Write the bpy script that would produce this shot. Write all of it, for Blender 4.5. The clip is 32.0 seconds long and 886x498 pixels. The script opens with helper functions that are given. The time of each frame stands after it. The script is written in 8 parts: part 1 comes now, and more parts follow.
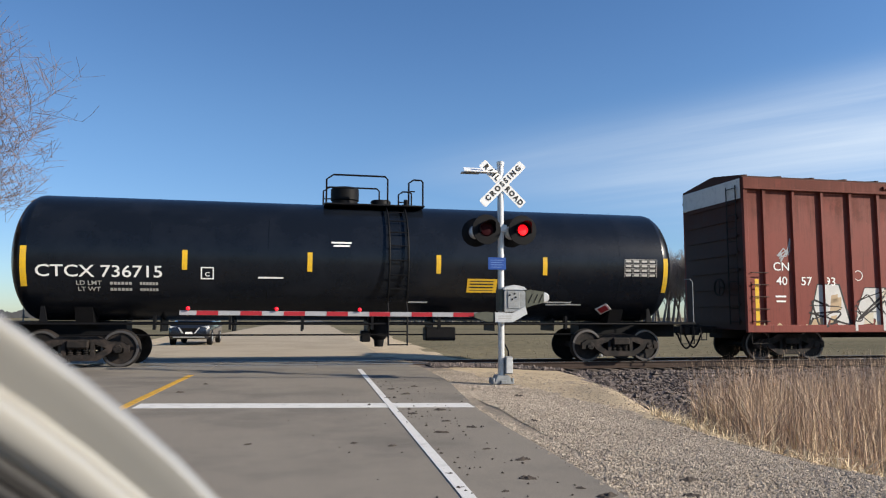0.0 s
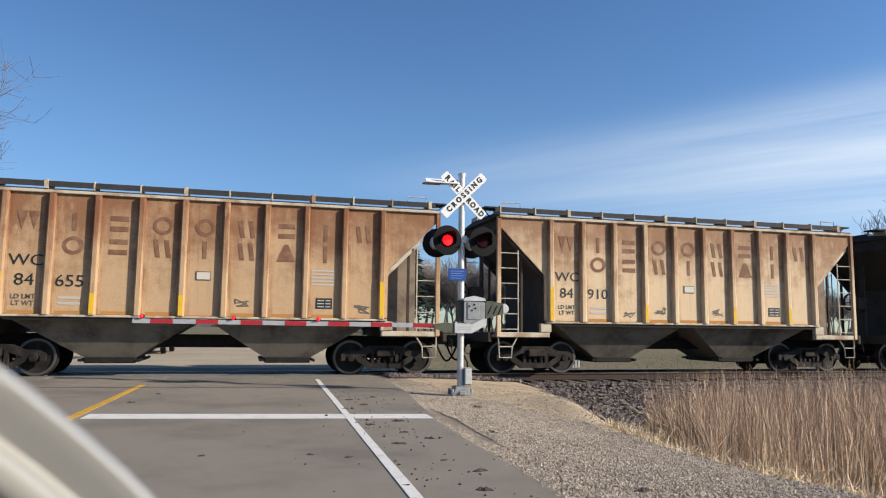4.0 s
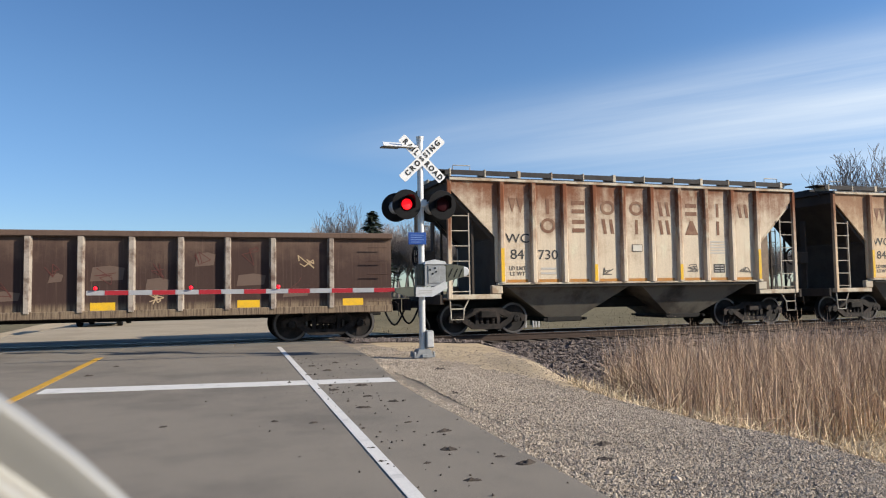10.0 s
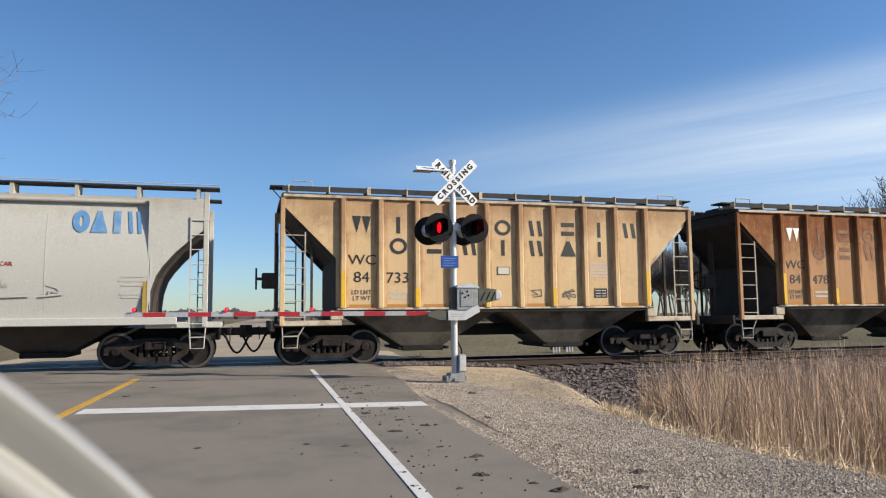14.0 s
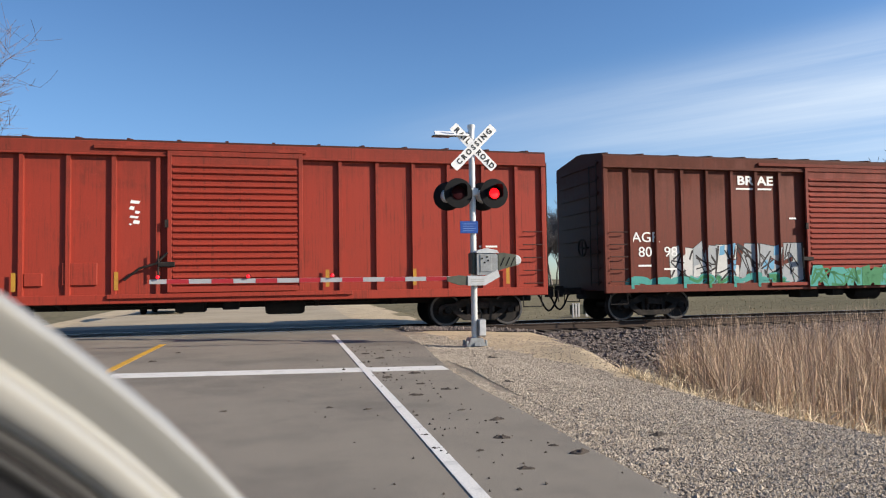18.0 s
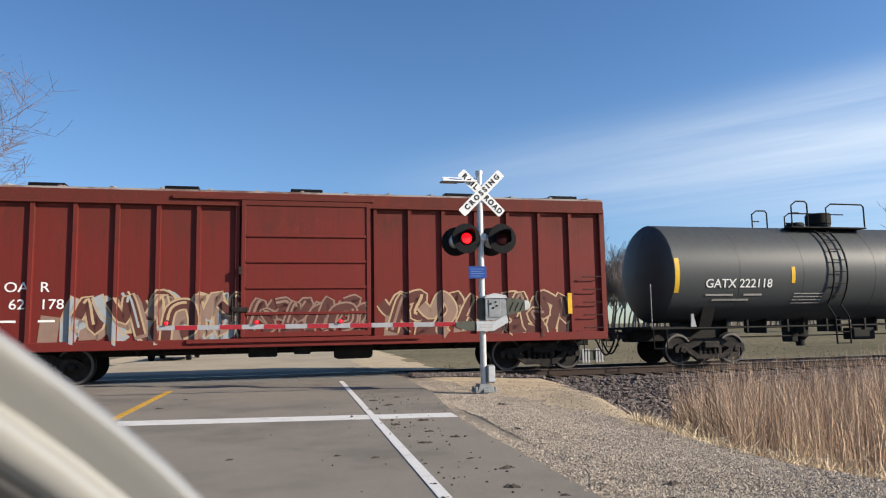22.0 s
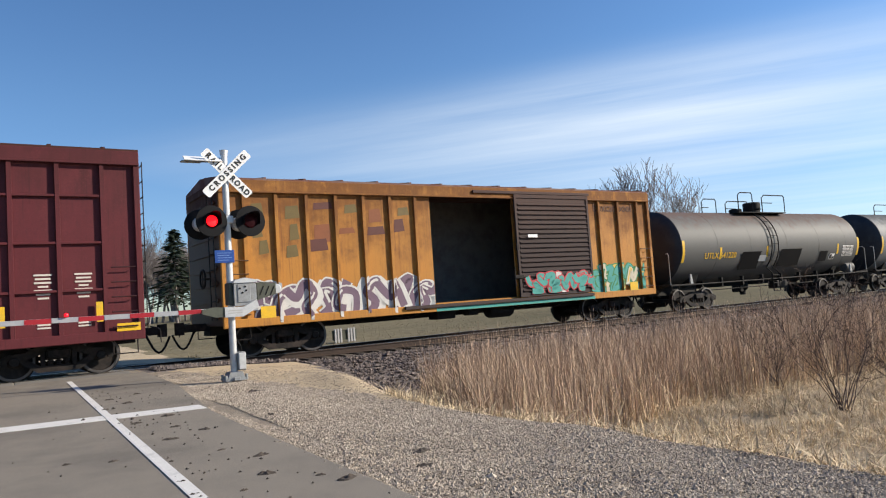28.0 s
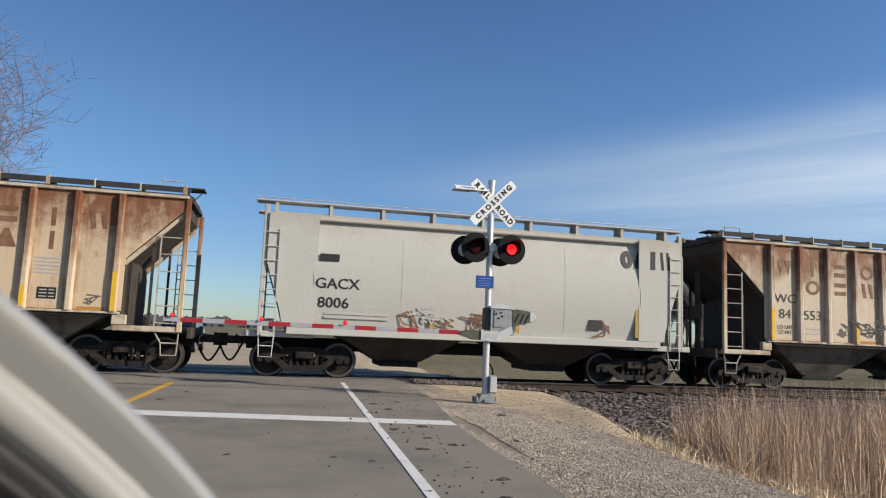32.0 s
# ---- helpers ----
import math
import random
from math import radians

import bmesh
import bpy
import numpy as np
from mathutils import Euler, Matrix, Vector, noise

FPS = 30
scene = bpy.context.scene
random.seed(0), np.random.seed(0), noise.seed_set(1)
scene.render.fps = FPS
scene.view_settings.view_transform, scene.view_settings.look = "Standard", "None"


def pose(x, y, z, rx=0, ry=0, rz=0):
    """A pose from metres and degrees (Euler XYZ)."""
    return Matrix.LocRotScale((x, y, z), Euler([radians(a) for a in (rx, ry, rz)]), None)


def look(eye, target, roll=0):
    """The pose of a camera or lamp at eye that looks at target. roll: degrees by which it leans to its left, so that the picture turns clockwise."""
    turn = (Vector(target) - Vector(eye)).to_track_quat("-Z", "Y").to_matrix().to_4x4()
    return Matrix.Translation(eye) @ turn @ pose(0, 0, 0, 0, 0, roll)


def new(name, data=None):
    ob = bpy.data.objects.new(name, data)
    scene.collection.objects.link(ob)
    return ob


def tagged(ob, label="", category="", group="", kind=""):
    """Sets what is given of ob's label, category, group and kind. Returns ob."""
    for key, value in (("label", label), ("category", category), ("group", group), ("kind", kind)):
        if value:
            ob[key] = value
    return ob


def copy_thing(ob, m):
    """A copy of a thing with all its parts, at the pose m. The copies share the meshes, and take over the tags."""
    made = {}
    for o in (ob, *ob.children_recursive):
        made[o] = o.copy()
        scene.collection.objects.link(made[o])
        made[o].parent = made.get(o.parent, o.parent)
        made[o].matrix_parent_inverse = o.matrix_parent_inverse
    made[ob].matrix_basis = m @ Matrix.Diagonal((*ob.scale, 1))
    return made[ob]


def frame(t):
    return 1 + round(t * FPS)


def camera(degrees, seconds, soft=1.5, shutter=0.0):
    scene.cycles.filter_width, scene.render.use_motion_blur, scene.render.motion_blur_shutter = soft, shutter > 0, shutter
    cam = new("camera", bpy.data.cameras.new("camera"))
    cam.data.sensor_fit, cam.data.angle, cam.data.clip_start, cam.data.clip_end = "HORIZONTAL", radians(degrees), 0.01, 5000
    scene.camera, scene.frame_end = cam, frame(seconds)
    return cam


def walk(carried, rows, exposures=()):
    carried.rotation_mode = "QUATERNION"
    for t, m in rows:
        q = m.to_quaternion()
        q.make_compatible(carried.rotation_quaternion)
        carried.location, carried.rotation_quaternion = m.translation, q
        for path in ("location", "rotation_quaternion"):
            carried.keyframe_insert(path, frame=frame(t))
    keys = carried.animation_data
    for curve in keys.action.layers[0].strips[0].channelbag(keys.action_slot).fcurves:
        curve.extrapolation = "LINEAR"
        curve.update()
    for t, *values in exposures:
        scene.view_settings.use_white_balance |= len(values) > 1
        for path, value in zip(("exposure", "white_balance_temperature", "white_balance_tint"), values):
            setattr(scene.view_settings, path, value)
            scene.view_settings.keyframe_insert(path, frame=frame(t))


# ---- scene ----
cam = camera(63.6, 32.0, soft=1.15)
cam.data.dof.use_dof, cam.data.dof.focus_distance, cam.data.dof.aperture_fstop = True, 16.0, 15.0
PATH = (
    (0, 0.0009, 0, 1.2209, 95.42, -0.14, -10.17),
    (0.5, 0.0006, 0, 1.2206, 94.69, -0.02, -10.36),
    (1, 0.0003, 0, 1.2203, 94.60, -0.16, -10.74),
    (1.5, 0.0012, 0, 1.2212, 95.17, -0.08, -11.41),
    (2, 0.0022, 0, 1.2222, 95.66, 0.16, -12.15),
    (2.5, 0.0017, 0, 1.2217, 95.85, 0.19, -12.65),
    (3, 0.0011, 0, 1.2211, 95.98, -0.09, -12.92),
    (3.5, 0.0010, 0, 1.2210, 96.30, -0.51, -13.09),
    (5.5, 0.0012, 0, 1.2212, 95.46, -0.45, -15.32),
    (6, 0.0010, 0, 1.2210, 94.95, -0.53, -16.47),
    (6.5, 0.0011, 0, 1.2211, 94.73, -0.95, -17.35),
    (7, 0.0011, 0, 1.2211, 94.64, -1.43, -17.80),
    (7.5, 0.0010, 0, 1.2210, 94.37, -1.51, -17.77),
    (8, 0.0009, 0, 1.2209, 94.20, -0.91, -17.25),
    (8.5, 0.0015, 0, 1.2215, 94.36, -0.12, -16.38),
    (9, 0.0020, 0, 1.2220, 94.37, 0.45, -15.83),
    (9.5, 0.0025, 0, 1.2225, 93.90, 0.73, -16.01),
    (10, 0.0030, 0, 1.2230, 93.37, 0.89, -16.49),
    (10.5, 0.0025, 0, 1.2225, 93.21, 0.70, -17.00),
    (11, 0.0021, 0, 1.2221, 93.57, 0.03, -17.46),
    (11.5, 0.0017, 0, 1.2217, 94.07, -0.84, -17.80),
    (12, 0.0013, 0, 1.2213, 94.02, -1.26, -18.18),
    (12.5, 0.0008, 0, 1.2208, 93.88, -1.33, -18.05),
    (13, 0.0004, 0, 1.2204, 94.01, -0.91, -17.03),
    (13.5, 0.0011, 0, 1.2211, 94.72, -0.17, -15.44),
    (14, 0.0019, 0, 1.2219, 95.28, 0.60, -13.91),
    (14.5, 0.0020, 0, 1.2220, 95.37, 1.18, -12.98),
    (16.5, -0.0011, 0, 1.2189, 92.41, 0.86, -13.09),
    (17, -0.0018, 0, 1.2182, 92.45, 0.81, -12.91),
    (17.5, -0.0016, 0, 1.2184, 92.55, 0.77, -12.64),
    (18, -0.0013, 0, 1.2187, 92.55, 0.90, -12.34),
    (18.5, -0.0014, 0, 1.2186, 92.62, 1.10, -12.29),
    (19, -0.0017, 0, 1.2183, 92.69, 1.52, -12.57),
    (19.5, 0.0008, 0, 1.2208, 93.16, 1.73, -13.08),
    (20, 0.0025, 0, 1.2225, 94.44, 1.52, -13.31),
    (20.5, 0.0013, 0, 1.2213, 95.98, 1.15, -12.86),
    (21, 0.0000, 0, 1.2200, 96.77, 1.05, -12.09),
    (21.5, -0.0006, 0, 1.2194, 96.71, 1.18, -11.62),
    (22, -0.0013, 0, 1.2187, 96.19, 1.04, -11.66),
    (22.5, -0.0020, 0, 1.2180, 95.72, 0.73, -11.89),
    (23, -0.0027, 0, 1.2173, 95.46, 0.42, -11.99),
    (23.5, -0.0021, 0, 1.2179, 95.29, 0.18, -11.98),
    (24, -0.0015, 0, 1.2185, 94.97, -0.20, -12.33),
    (24.5, -0.0022, 0, 1.2178, 94.45, -0.61, -12.87),
    (25, -0.0028, 0, 1.2172, 94.15, -0.61, -13.17),
    (25.5, -0.0019, 0, 1.2181, 94.01, -0.25, -13.24),
    (26, -0.0010, 0, 1.2190, 93.89, -0.03, -13.49),
    (26.5, -0.0006, 0, 1.2194, 93.46, -0.04, -14.38),
    (28.5, -0.0028, 0, 1.2172, 93.92, 4.63, -33.87),
    (29, -0.0033, 0, 1.2167, 94.80, 1.60, -20.49),
    (29.5, -0.0028, 0, 1.2172, 95.46, 0.06, -12.75),
    (30, -0.0020, 0, 1.2180, 95.93, -0.57, -12.02),
    (30.5, -0.0022, 0, 1.2178, 96.35, -1.37, -11.97),
    (31, -0.0024, 0, 1.2176, 96.55, -2.06, -12.11),
    (31.5, -0.0027, 0, 1.2173, 96.67, -2.31, -11.95),
    (32, -0.0029, 0, 1.2171, 96.78, -2.33, -11.33),
)
walk(cam, [(t, pose(*p)) for t, *p in PATH], exposures=((0, 0.48), (14, 0.45), (17.5, 0.52), (28, 0.53), (30.5, 0.42), (32, 0.27)))

# ---- daylight: clear spring sky with a band of high cloud, low sun behind the camera on its right ----
SUN_AZ, SUN_EL = radians(119), radians(25.5)
SUN_DIR = Vector((math.sin(SUN_AZ) * math.cos(SUN_EL), math.cos(SUN_AZ) * math.cos(SUN_EL), math.sin(SUN_EL)))


def make_world():
    w = bpy.data.worlds.new("sky")
    w.use_nodes = True
    scene.world = w
    nt = w.node_tree
    n = nt.nodes
    bg = n["Background"]
    sky = n.new("ShaderNodeTexSky")
    sky.sky_type, sky.sun_disc = "NISHITA", False
    sky.sun_elevation, sky.sun_rotation = SUN_EL, SUN_AZ
    sky.air_density, sky.dust_density, sky.ozone_density, sky.altitude = 1.0, 0.3, 2.6, 300
    co = n.new("ShaderNodeTexCoord")
    sep = n.new("ShaderNodeSeparateXYZ")
    nt.links.new(co.outputs["Generated"], sep.inputs[0])

    def m(op, a, b=None, c=None, clamp=False):
        q = n.new("ShaderNodeMath")
        q.operation, q.use_clamp = op, clamp
        for i, v in enumerate((a, b, c)):
            if v is None:
                continue
            if isinstance(v, (int, float)):
                q.inputs[i].default_value = v
            else:
                nt.links.new(v, q.inputs[i])
        return q.outputs[0]
    x, y, z = sep.outputs
    zz = m("MAXIMUM", z, 0.03)
    u, v = m("DIVIDE", x, zz), m("DIVIDE", y, zz)
    # the sky sheet, turned so that the streaks run along q
    ca, sa = math.cos(CLOUD_TURN), math.sin(CLOUD_TURN)
    q = m("ADD", m("MULTIPLY", u, ca), m("MULTIPLY", v, sa))
    p = m("ADD", m("MULTIPLY", u, -sa), m("MULTIPLY", v, ca))

    def cloud_noise(sq, sp, scale, detail, off):
        cb = n.new("ShaderNodeCombineXYZ")
        nt.links.new(m("MULTIPLY", q, sq), cb.inputs[0])
        nt.links.new(m("MULTIPLY", p, sp), cb.inputs[1])
        cb.inputs[2].default_value = off
        t = n.new("ShaderNodeTexNoise")
        t.inputs["Scale"].default_value, t.inputs["Detail"].default_value, t.inputs["Roughness"].default_value = scale, detail, 0.62
        nt.links.new(cb.outputs[0], t.inputs["Vector"])
        return t.outputs[0]
    wisps = cloud_noise(0.16, 0.9, 1.1, 7, 3.1)
    veil = cloud_noise(0.12, 0.3, 0.8, 4, 9.0)
    pw = m("ADD", p, m("MULTIPLY", m("SUBTRACT", veil, 0.5), 0.9))
    # cloud begins at p = CLOUD_P and thins out towards the horizon; it fades to the left, against q
    rise = m("DIVIDE", m("SUBTRACT", pw, CLOUD_P), CLOUD_W, clamp=True)
    soft = m("MULTIPLY", rise, rise)
    thin = m("SUBTRACT", 1.0, m("MULTIPLY", m("DIVIDE", m("SUBTRACT", p, 4.6), 3.0, clamp=True), 0.42))
    body = m("MULTIPLY", soft, m("MULTIPLY", thin, m("ADD", 0.56, m("MULTIPLY", m("SUBTRACT", wisps, 0.44), 1.7))), clamp=True)
    fade = m("MULTIPLY", m("ADD", 1.0, m("MULTIPLY", m("ADD", q, 0.2), 0.27), clamp=True), m("SUBTRACT", 1.0, m("MULTIPLY", m("ADD", q, 0.0, clamp=True), 0.25)))
    amount = m("MULTIPLY", body, fade, clamp=True)
    mix = n.new("ShaderNodeMix")
    mix.data_type = "RGBA"
    nt.links.new(m("MULTIPLY", amount, 0.85), mix.inputs["Factor"])
    deep = n.new("ShaderNodeHueSaturation")
    deep.inputs["Saturation"].default_value, deep.inputs["Hue"].default_value = SKY_SATURATION, 0.506
    nt.links.new(sky.outputs[0], deep.inputs["Color"])
    # clear dry air: the horizon stays blue instead of whitening
    low = n.new("ShaderNodeMapRange")
    low.interpolation_type = "SMOOTHSTEP"
    low.inputs["From Min"].default_value, low.inputs["From Max"].default_value = 0.0, 0.30
    nt.links.new(z, low.inputs["Value"])
    tint = n.new("ShaderNodeMix")
    tint.data_type = "RGBA"
    nt.links.new(low.outputs[0], tint.inputs["Factor"])
    tint.inputs[6].default_value, tint.inputs[7].default_value = (0.62, 0.725, 0.92, 1), (0.98, 0.98, 0.98, 1)
    clear = n.new("ShaderNodeMix")
    clear.data_type, clear.blend_type = "RGBA", "MULTIPLY"
    clear.inputs["Factor"].default_value = 1.0
    nt.links.new(deep.outputs[0], clear.inputs[6])
    nt.links.new(tint.outputs[2], clear.inputs[7])
    nt.links.new(clear.outputs[2], mix.inputs[6])
    mix.inputs[7].default_value = (CLOUD_LIGHT * 0.90, CLOUD_LIGHT, CLOUD_LIGHT * 1.10, 1)
    nt.links.new(mix.outputs[2], bg.inputs[0])
    # brighter towards the sun
    nt.links.new(m("MULTIPLY", m("ADD", 1.02, m("MULTIPLY", x, 0.18)), SKY_STRENGTH), bg.inputs[1])


CLOUD_TURN, CLOUD_P, CLOUD_W, CLOUD_LIGHT, SKY_STRENGTH, SKY_SATURATION = radians(-51.6), 2.72, 0.85, 5.9, 0.102, 1.19
make_world()
sun_data = bpy.data.lights.new("sun", "SUN")
sun_data.energy, sun_data.angle, sun_data.color = 5.0, radians(0.53), (1.0, 0.90, 0.755)
sun = new("sun", sun_data)
sun.matrix_world = look(SUN_DIR * 200, (0, 0, 0))


# ---- materials ----
def material(name, col, rough=0.7, metal=0.0, col2=None, scale=6.0, amount=0.6, stretch=(1, 1, 1), fine=60.0, fine_amt=0.12, bump=0.15,
             bump_dist=0.004, vary=0.0, spec=0.3, coat=0.0, island=0.0, lo=0.42, hi=0.66):
    """Base colour, a second colour in blotches, fine grain, bump; vary: brightness from object to object."""
    ma = bpy.data.materials.new(name)
    ma.use_nodes = True
    nt = ma.node_tree
    n, b = nt.nodes, nt.nodes["Principled BSDF"]
    co = n.new("ShaderNodeTexCoord")
    info = n.new("ShaderNodeObjectInfo")
    mp = n.new("ShaderNodeMapping")
    mp.inputs["Scale"].default_value = stretch
    nt.links.new(co.outputs["Object"], mp.inputs[0])
    off = n.new("ShaderNodeVectorMath")
    off.operation = "ADD"
    sc = n.new("ShaderNodeVectorMath")
    sc.operation = "SCALE"
    sc.inputs[0].default_value = (17, 31, 23)
    nt.links.new(info.outputs["Random"], sc.inputs["Scale"])
    nt.links.new(mp.outputs[0], off.inputs[0])
    nt.links.new(sc.outputs[0], off.inputs[1])
    big = n.new("ShaderNodeTexNoise")
    big.inputs["Scale"].default_value, big.inputs["Detail"].default_value, big.inputs["Roughness"].default_value = scale, 6, 0.65
    nt.links.new(off.outputs[0], big.inputs["Vector"])
    small = n.new("ShaderNodeTexNoise")
    small.inputs["Scale"].default_value, small.inputs["Detail"].default_value = fine, 3
    nt.links.new(co.outputs["Object"], small.inputs["Vector"])
    ramp = n.new("ShaderNodeMapRange")
    ramp.interpolation_type = "SMOOTHSTEP"
    ramp.inputs["From Min"].default_value, ramp.inputs["From Max"].default_value, ramp.inputs["To Max"].default_value = lo, hi, amount
    nt.links.new(big.outputs[0], ramp.inputs["Value"])
    mix = n.new("ShaderNodeMix")
    mix.data_type = "RGBA"
    nt.links.new(ramp.outputs[0], mix.inputs["Factor"])
    mix.inputs[6].default_value = (*col, 1)
    mix.inputs[7].default_value = (*(col2 or [c * 0.7 for c in col]), 1)
    grain = n.new("ShaderNodeMapRange")
    grain.inputs["From Min"].default_value, grain.inputs["From Max"].default_value = 0.25, 0.75
    grain.inputs["To Min"].default_value, grain.inputs["To Max"].default_value = 1 - fine_amt, 1 + fine_amt
    nt.links.new(small.outputs[0], grain.inputs["Value"])
    val = n.new("ShaderNodeVectorMath")
    val.operation = "SCALE"
    nt.links.new(mix.outputs[2], val.inputs[0])
    nt.links.new(grain.outputs[0], val.inputs["Scale"])
    out = val.outputs[0]
    if vary or island:
        src = info.outputs["Random"]
        if island:
            src = n.new("ShaderNodeNewGeometry").outputs["Random Per Island"]
        rv = n.new("ShaderNodeMapRange")
        amt = island or vary
        rv.inputs["To Min"].default_value, rv.inputs["To Max"].default_value = 1 - amt, 1 + amt
        nt.links.new(src, rv.inputs["Value"])
        v2 = n.new("ShaderNodeVectorMath")
        v2.operation = "SCALE"
        nt.links.new(out, v2.inputs[0])
        nt.links.new(rv.outputs[0], v2.inputs["Scale"])
        out = v2.outputs[0]
    nt.links.new(out, b.inputs["Base Color"])
    b.inputs["Roughness"].default_value, b.inputs["Metallic"].default_value = rough, metal
    b.inputs["Specular IOR Level"].default_value, b.inputs["Coat Weight"].default_value = spec, coat
    if bump:
        bp = n.new("ShaderNodeBump")
        bp.inputs["Strength"].default_value, bp.inputs["Distance"].default_value = bump, bump_dist
        nt.links.new(small.outputs[0], bp.inputs["Height"])
        nt.links.new(bp.outputs[0], b.inputs["Normal"])
    return ma


def weathered(name, col, rust, grime, top=0.8, amount=0.8, seed=0.0, z0=1.3, z1=4.2, rough=0.65, low_rust=(0.45, 0.2, 0.05), low=0.0, streak=0.5, runs=0.0, edges=0.0, scuff=0.0, dirty=0.55, grainy=0.5):
    """Painted sheet steel: rust washed down in streaks from the top edge, grime in blotches, a rusty foot."""
    ma = bpy.data.materials.new(name)
    ma.use_nodes = True
    nt = ma.node_tree
    n, b = nt.nodes, nt.nodes["Principled BSDF"]
    co = n.new("ShaderNodeTexCoord")
    sep = n.new("ShaderNodeSeparateXYZ")
    nt.links.new(co.outputs["Object"], sep.inputs[0])
    # each piece of sheet has its own wear
    info = n.new("ShaderNodeObjectInfo")
    shift = n.new("ShaderNodeVectorMath")
    shift.operation = "SCALE"
    shift.inputs[0].default_value = (37, 19, 0)
    nt.links.new(info.outputs["Random"], shift.inputs["Scale"])
    moved = n.new("ShaderNodeVectorMath")
    moved.operation = "ADD"
    nt.links.new(co.outputs["Object"], moved.inputs[0])
    nt.links.new(shift.outputs[0], moved.inputs[1])

    def noise_at(stretch, scale, detail, rough_=0.6):
        mp = n.new("ShaderNodeMapping")
        mp.inputs["Scale"].default_value = stretch
        mp.inputs["Location"].default_value = (seed * 7.3, seed * 3.1, seed * 1.7)
        nt.links.new(moved.outputs[0], mp.inputs[0])
        t = n.new("ShaderNodeTexNoise")
        t.inputs["Scale"].default_value, t.inputs["Detail"].default_value, t.inputs["Roughness"].default_value = scale, detail, rough_
        nt.links.new(mp.outputs[0], t.inputs["Vector"])
        return t.outputs[0]

    def rng(v, a, b_, c=0.0, d=1.0, smooth=True):
        r = n.new("ShaderNodeMapRange")
        r.interpolation_type = "SMOOTHSTEP" if smooth else "LINEAR"
        for k, q in (("From Min", a), ("From Max", b_), ("To Min", c), ("To Max", d)):
            r.inputs[k].default_value = q
        nt.links.new(v, r.inputs["Value"])
        return r.outputs[0]

    def m(op, a, b_):
        q = n.new("ShaderNodeMath")
        q.operation, q.use_clamp = op, False
        for i, v in enumerate((a, b_)):
            if isinstance(v, (int, float)):
                q.inputs[i].default_value = v
            else:
                nt.links.new(v, q.inputs[i])
        return q.outputs[0]

    def blend(f, a, colour):
        x = n.new("ShaderNodeMix")
        x.data_type = "RGBA"
        nt.links.new(f, x.inputs["Factor"])
        if isinstance(a, tuple):
            x.inputs[6].default_value = (*a, 1)
        else:
            nt.links.new(a, x.inputs[6])
        x.inputs[7].default_value = (*colour, 1)
        return x.outputs[2]
    streaks = noise_at((1.5, 1.5, 0.1), 3.2, 5, 0.7)
    fine_streaks = noise_at((6, 6, 0.35), 4.0, 4)
    blot = noise_at((0.55, 0.55, 0.7), 1.6, 7, 0.68)
    grain = noise_at((1, 1, 1), 45, 3)
    height = rng(sep.outputs[2], z0 + (z1 - z0) * (1 - top), z1, 0.0, 0.42, False)
    wash = rng(m("ADD", m("ADD", m("MULTIPLY", streaks, streak), m("MULTIPLY", blot, 1 - streak)), height), 0.58, 0.92, 0.0, amount)
    out = blend(wash, col, rust)
    dirt = rng(m("ADD", m("MULTIPLY", fine_streaks, grainy), m("MULTIPLY", blot, 1 - grainy)), 0.5, 0.72, 0.0, dirty)
    out = blend(dirt, out, grime)
    if runs:
        line = noise_at((9, 9, 0.22), 2.2, 4, 0.7)
        patch = noise_at((0.9, 0.9, 0.45), 1.3, 5, 0.7)
        run = m("MULTIPLY", rng(line, 0.52, 0.68, 0.0, 1.0), rng(patch, 0.42, 0.6, 0.15, runs))
        out = blend(run, out, rust)
        bare = m("MULTIPLY", rng(patch, 0.46, 0.34, 0.0, 0.5), rng(blot, 0.4, 0.6, 0.3, 1.0))
        out = blend(bare, out, tuple(min(0.62, c * 1.25) for c in col))
    if scuff:
        rub = noise_at((1.2, 1.2, 2.5), 14, 6, 0.75)
        worn = m("MULTIPLY", rng(rub, 0.57, 0.68, 0.0, 1.0), rng(blot, 0.42, 0.62, 0.1, scuff))
        out = blend(worn, out, tuple(c * 1.5 + 0.012 for c in col))
    if edges:
        d = m("ABSOLUTE", m("SUBTRACT", sep.outputs[0], 0.475), 0.0)
        side = m("MULTIPLY", rng(d, 0.22, 0.42), rng(d, 0.5, 0.44))
        out = blend(m("MULTIPLY", side, rng(m("ADD", m("MULTIPLY", fine_streaks, 0.6), m("MULTIPLY", blot, 0.4)), 0.4, 0.62, 0.0, edges)), out, rust)
    if low:
        foot = m("MULTIPLY", rng(sep.outputs[2], z0 + 0.26, z0 + 0.05), rng(fine_streaks, 0.35, 0.6, 0.2, low))
        out = blend(foot, out, low_rust)
    g = n.new("ShaderNodeVectorMath")
    g.operation = "SCALE"
    nt.links.new(out, g.inputs[0])
    nt.links.new(rng(grain, 0.25, 0.75, 0.84, 1.16, False), g.inputs["Scale"])
    nt.links.new(g.outputs[0], b.inputs["Base Color"])
    nt.links.new(rng(wash, 0, 1, rough, min(0.9, rough + 0.25)), b.inputs["Roughness"])
    b.inputs["Specular IOR Level"].default_value = 0.25
    bp = n.new("ShaderNodeBump")
    bp.inputs["Strength"].default_value, bp.inputs["Distance"].default_value = 0.12, 0.006
    nt.links.new(blot, bp.inputs["Height"])
    nt.links.new(bp.outputs[0], b.inputs["Normal"])
    return ma


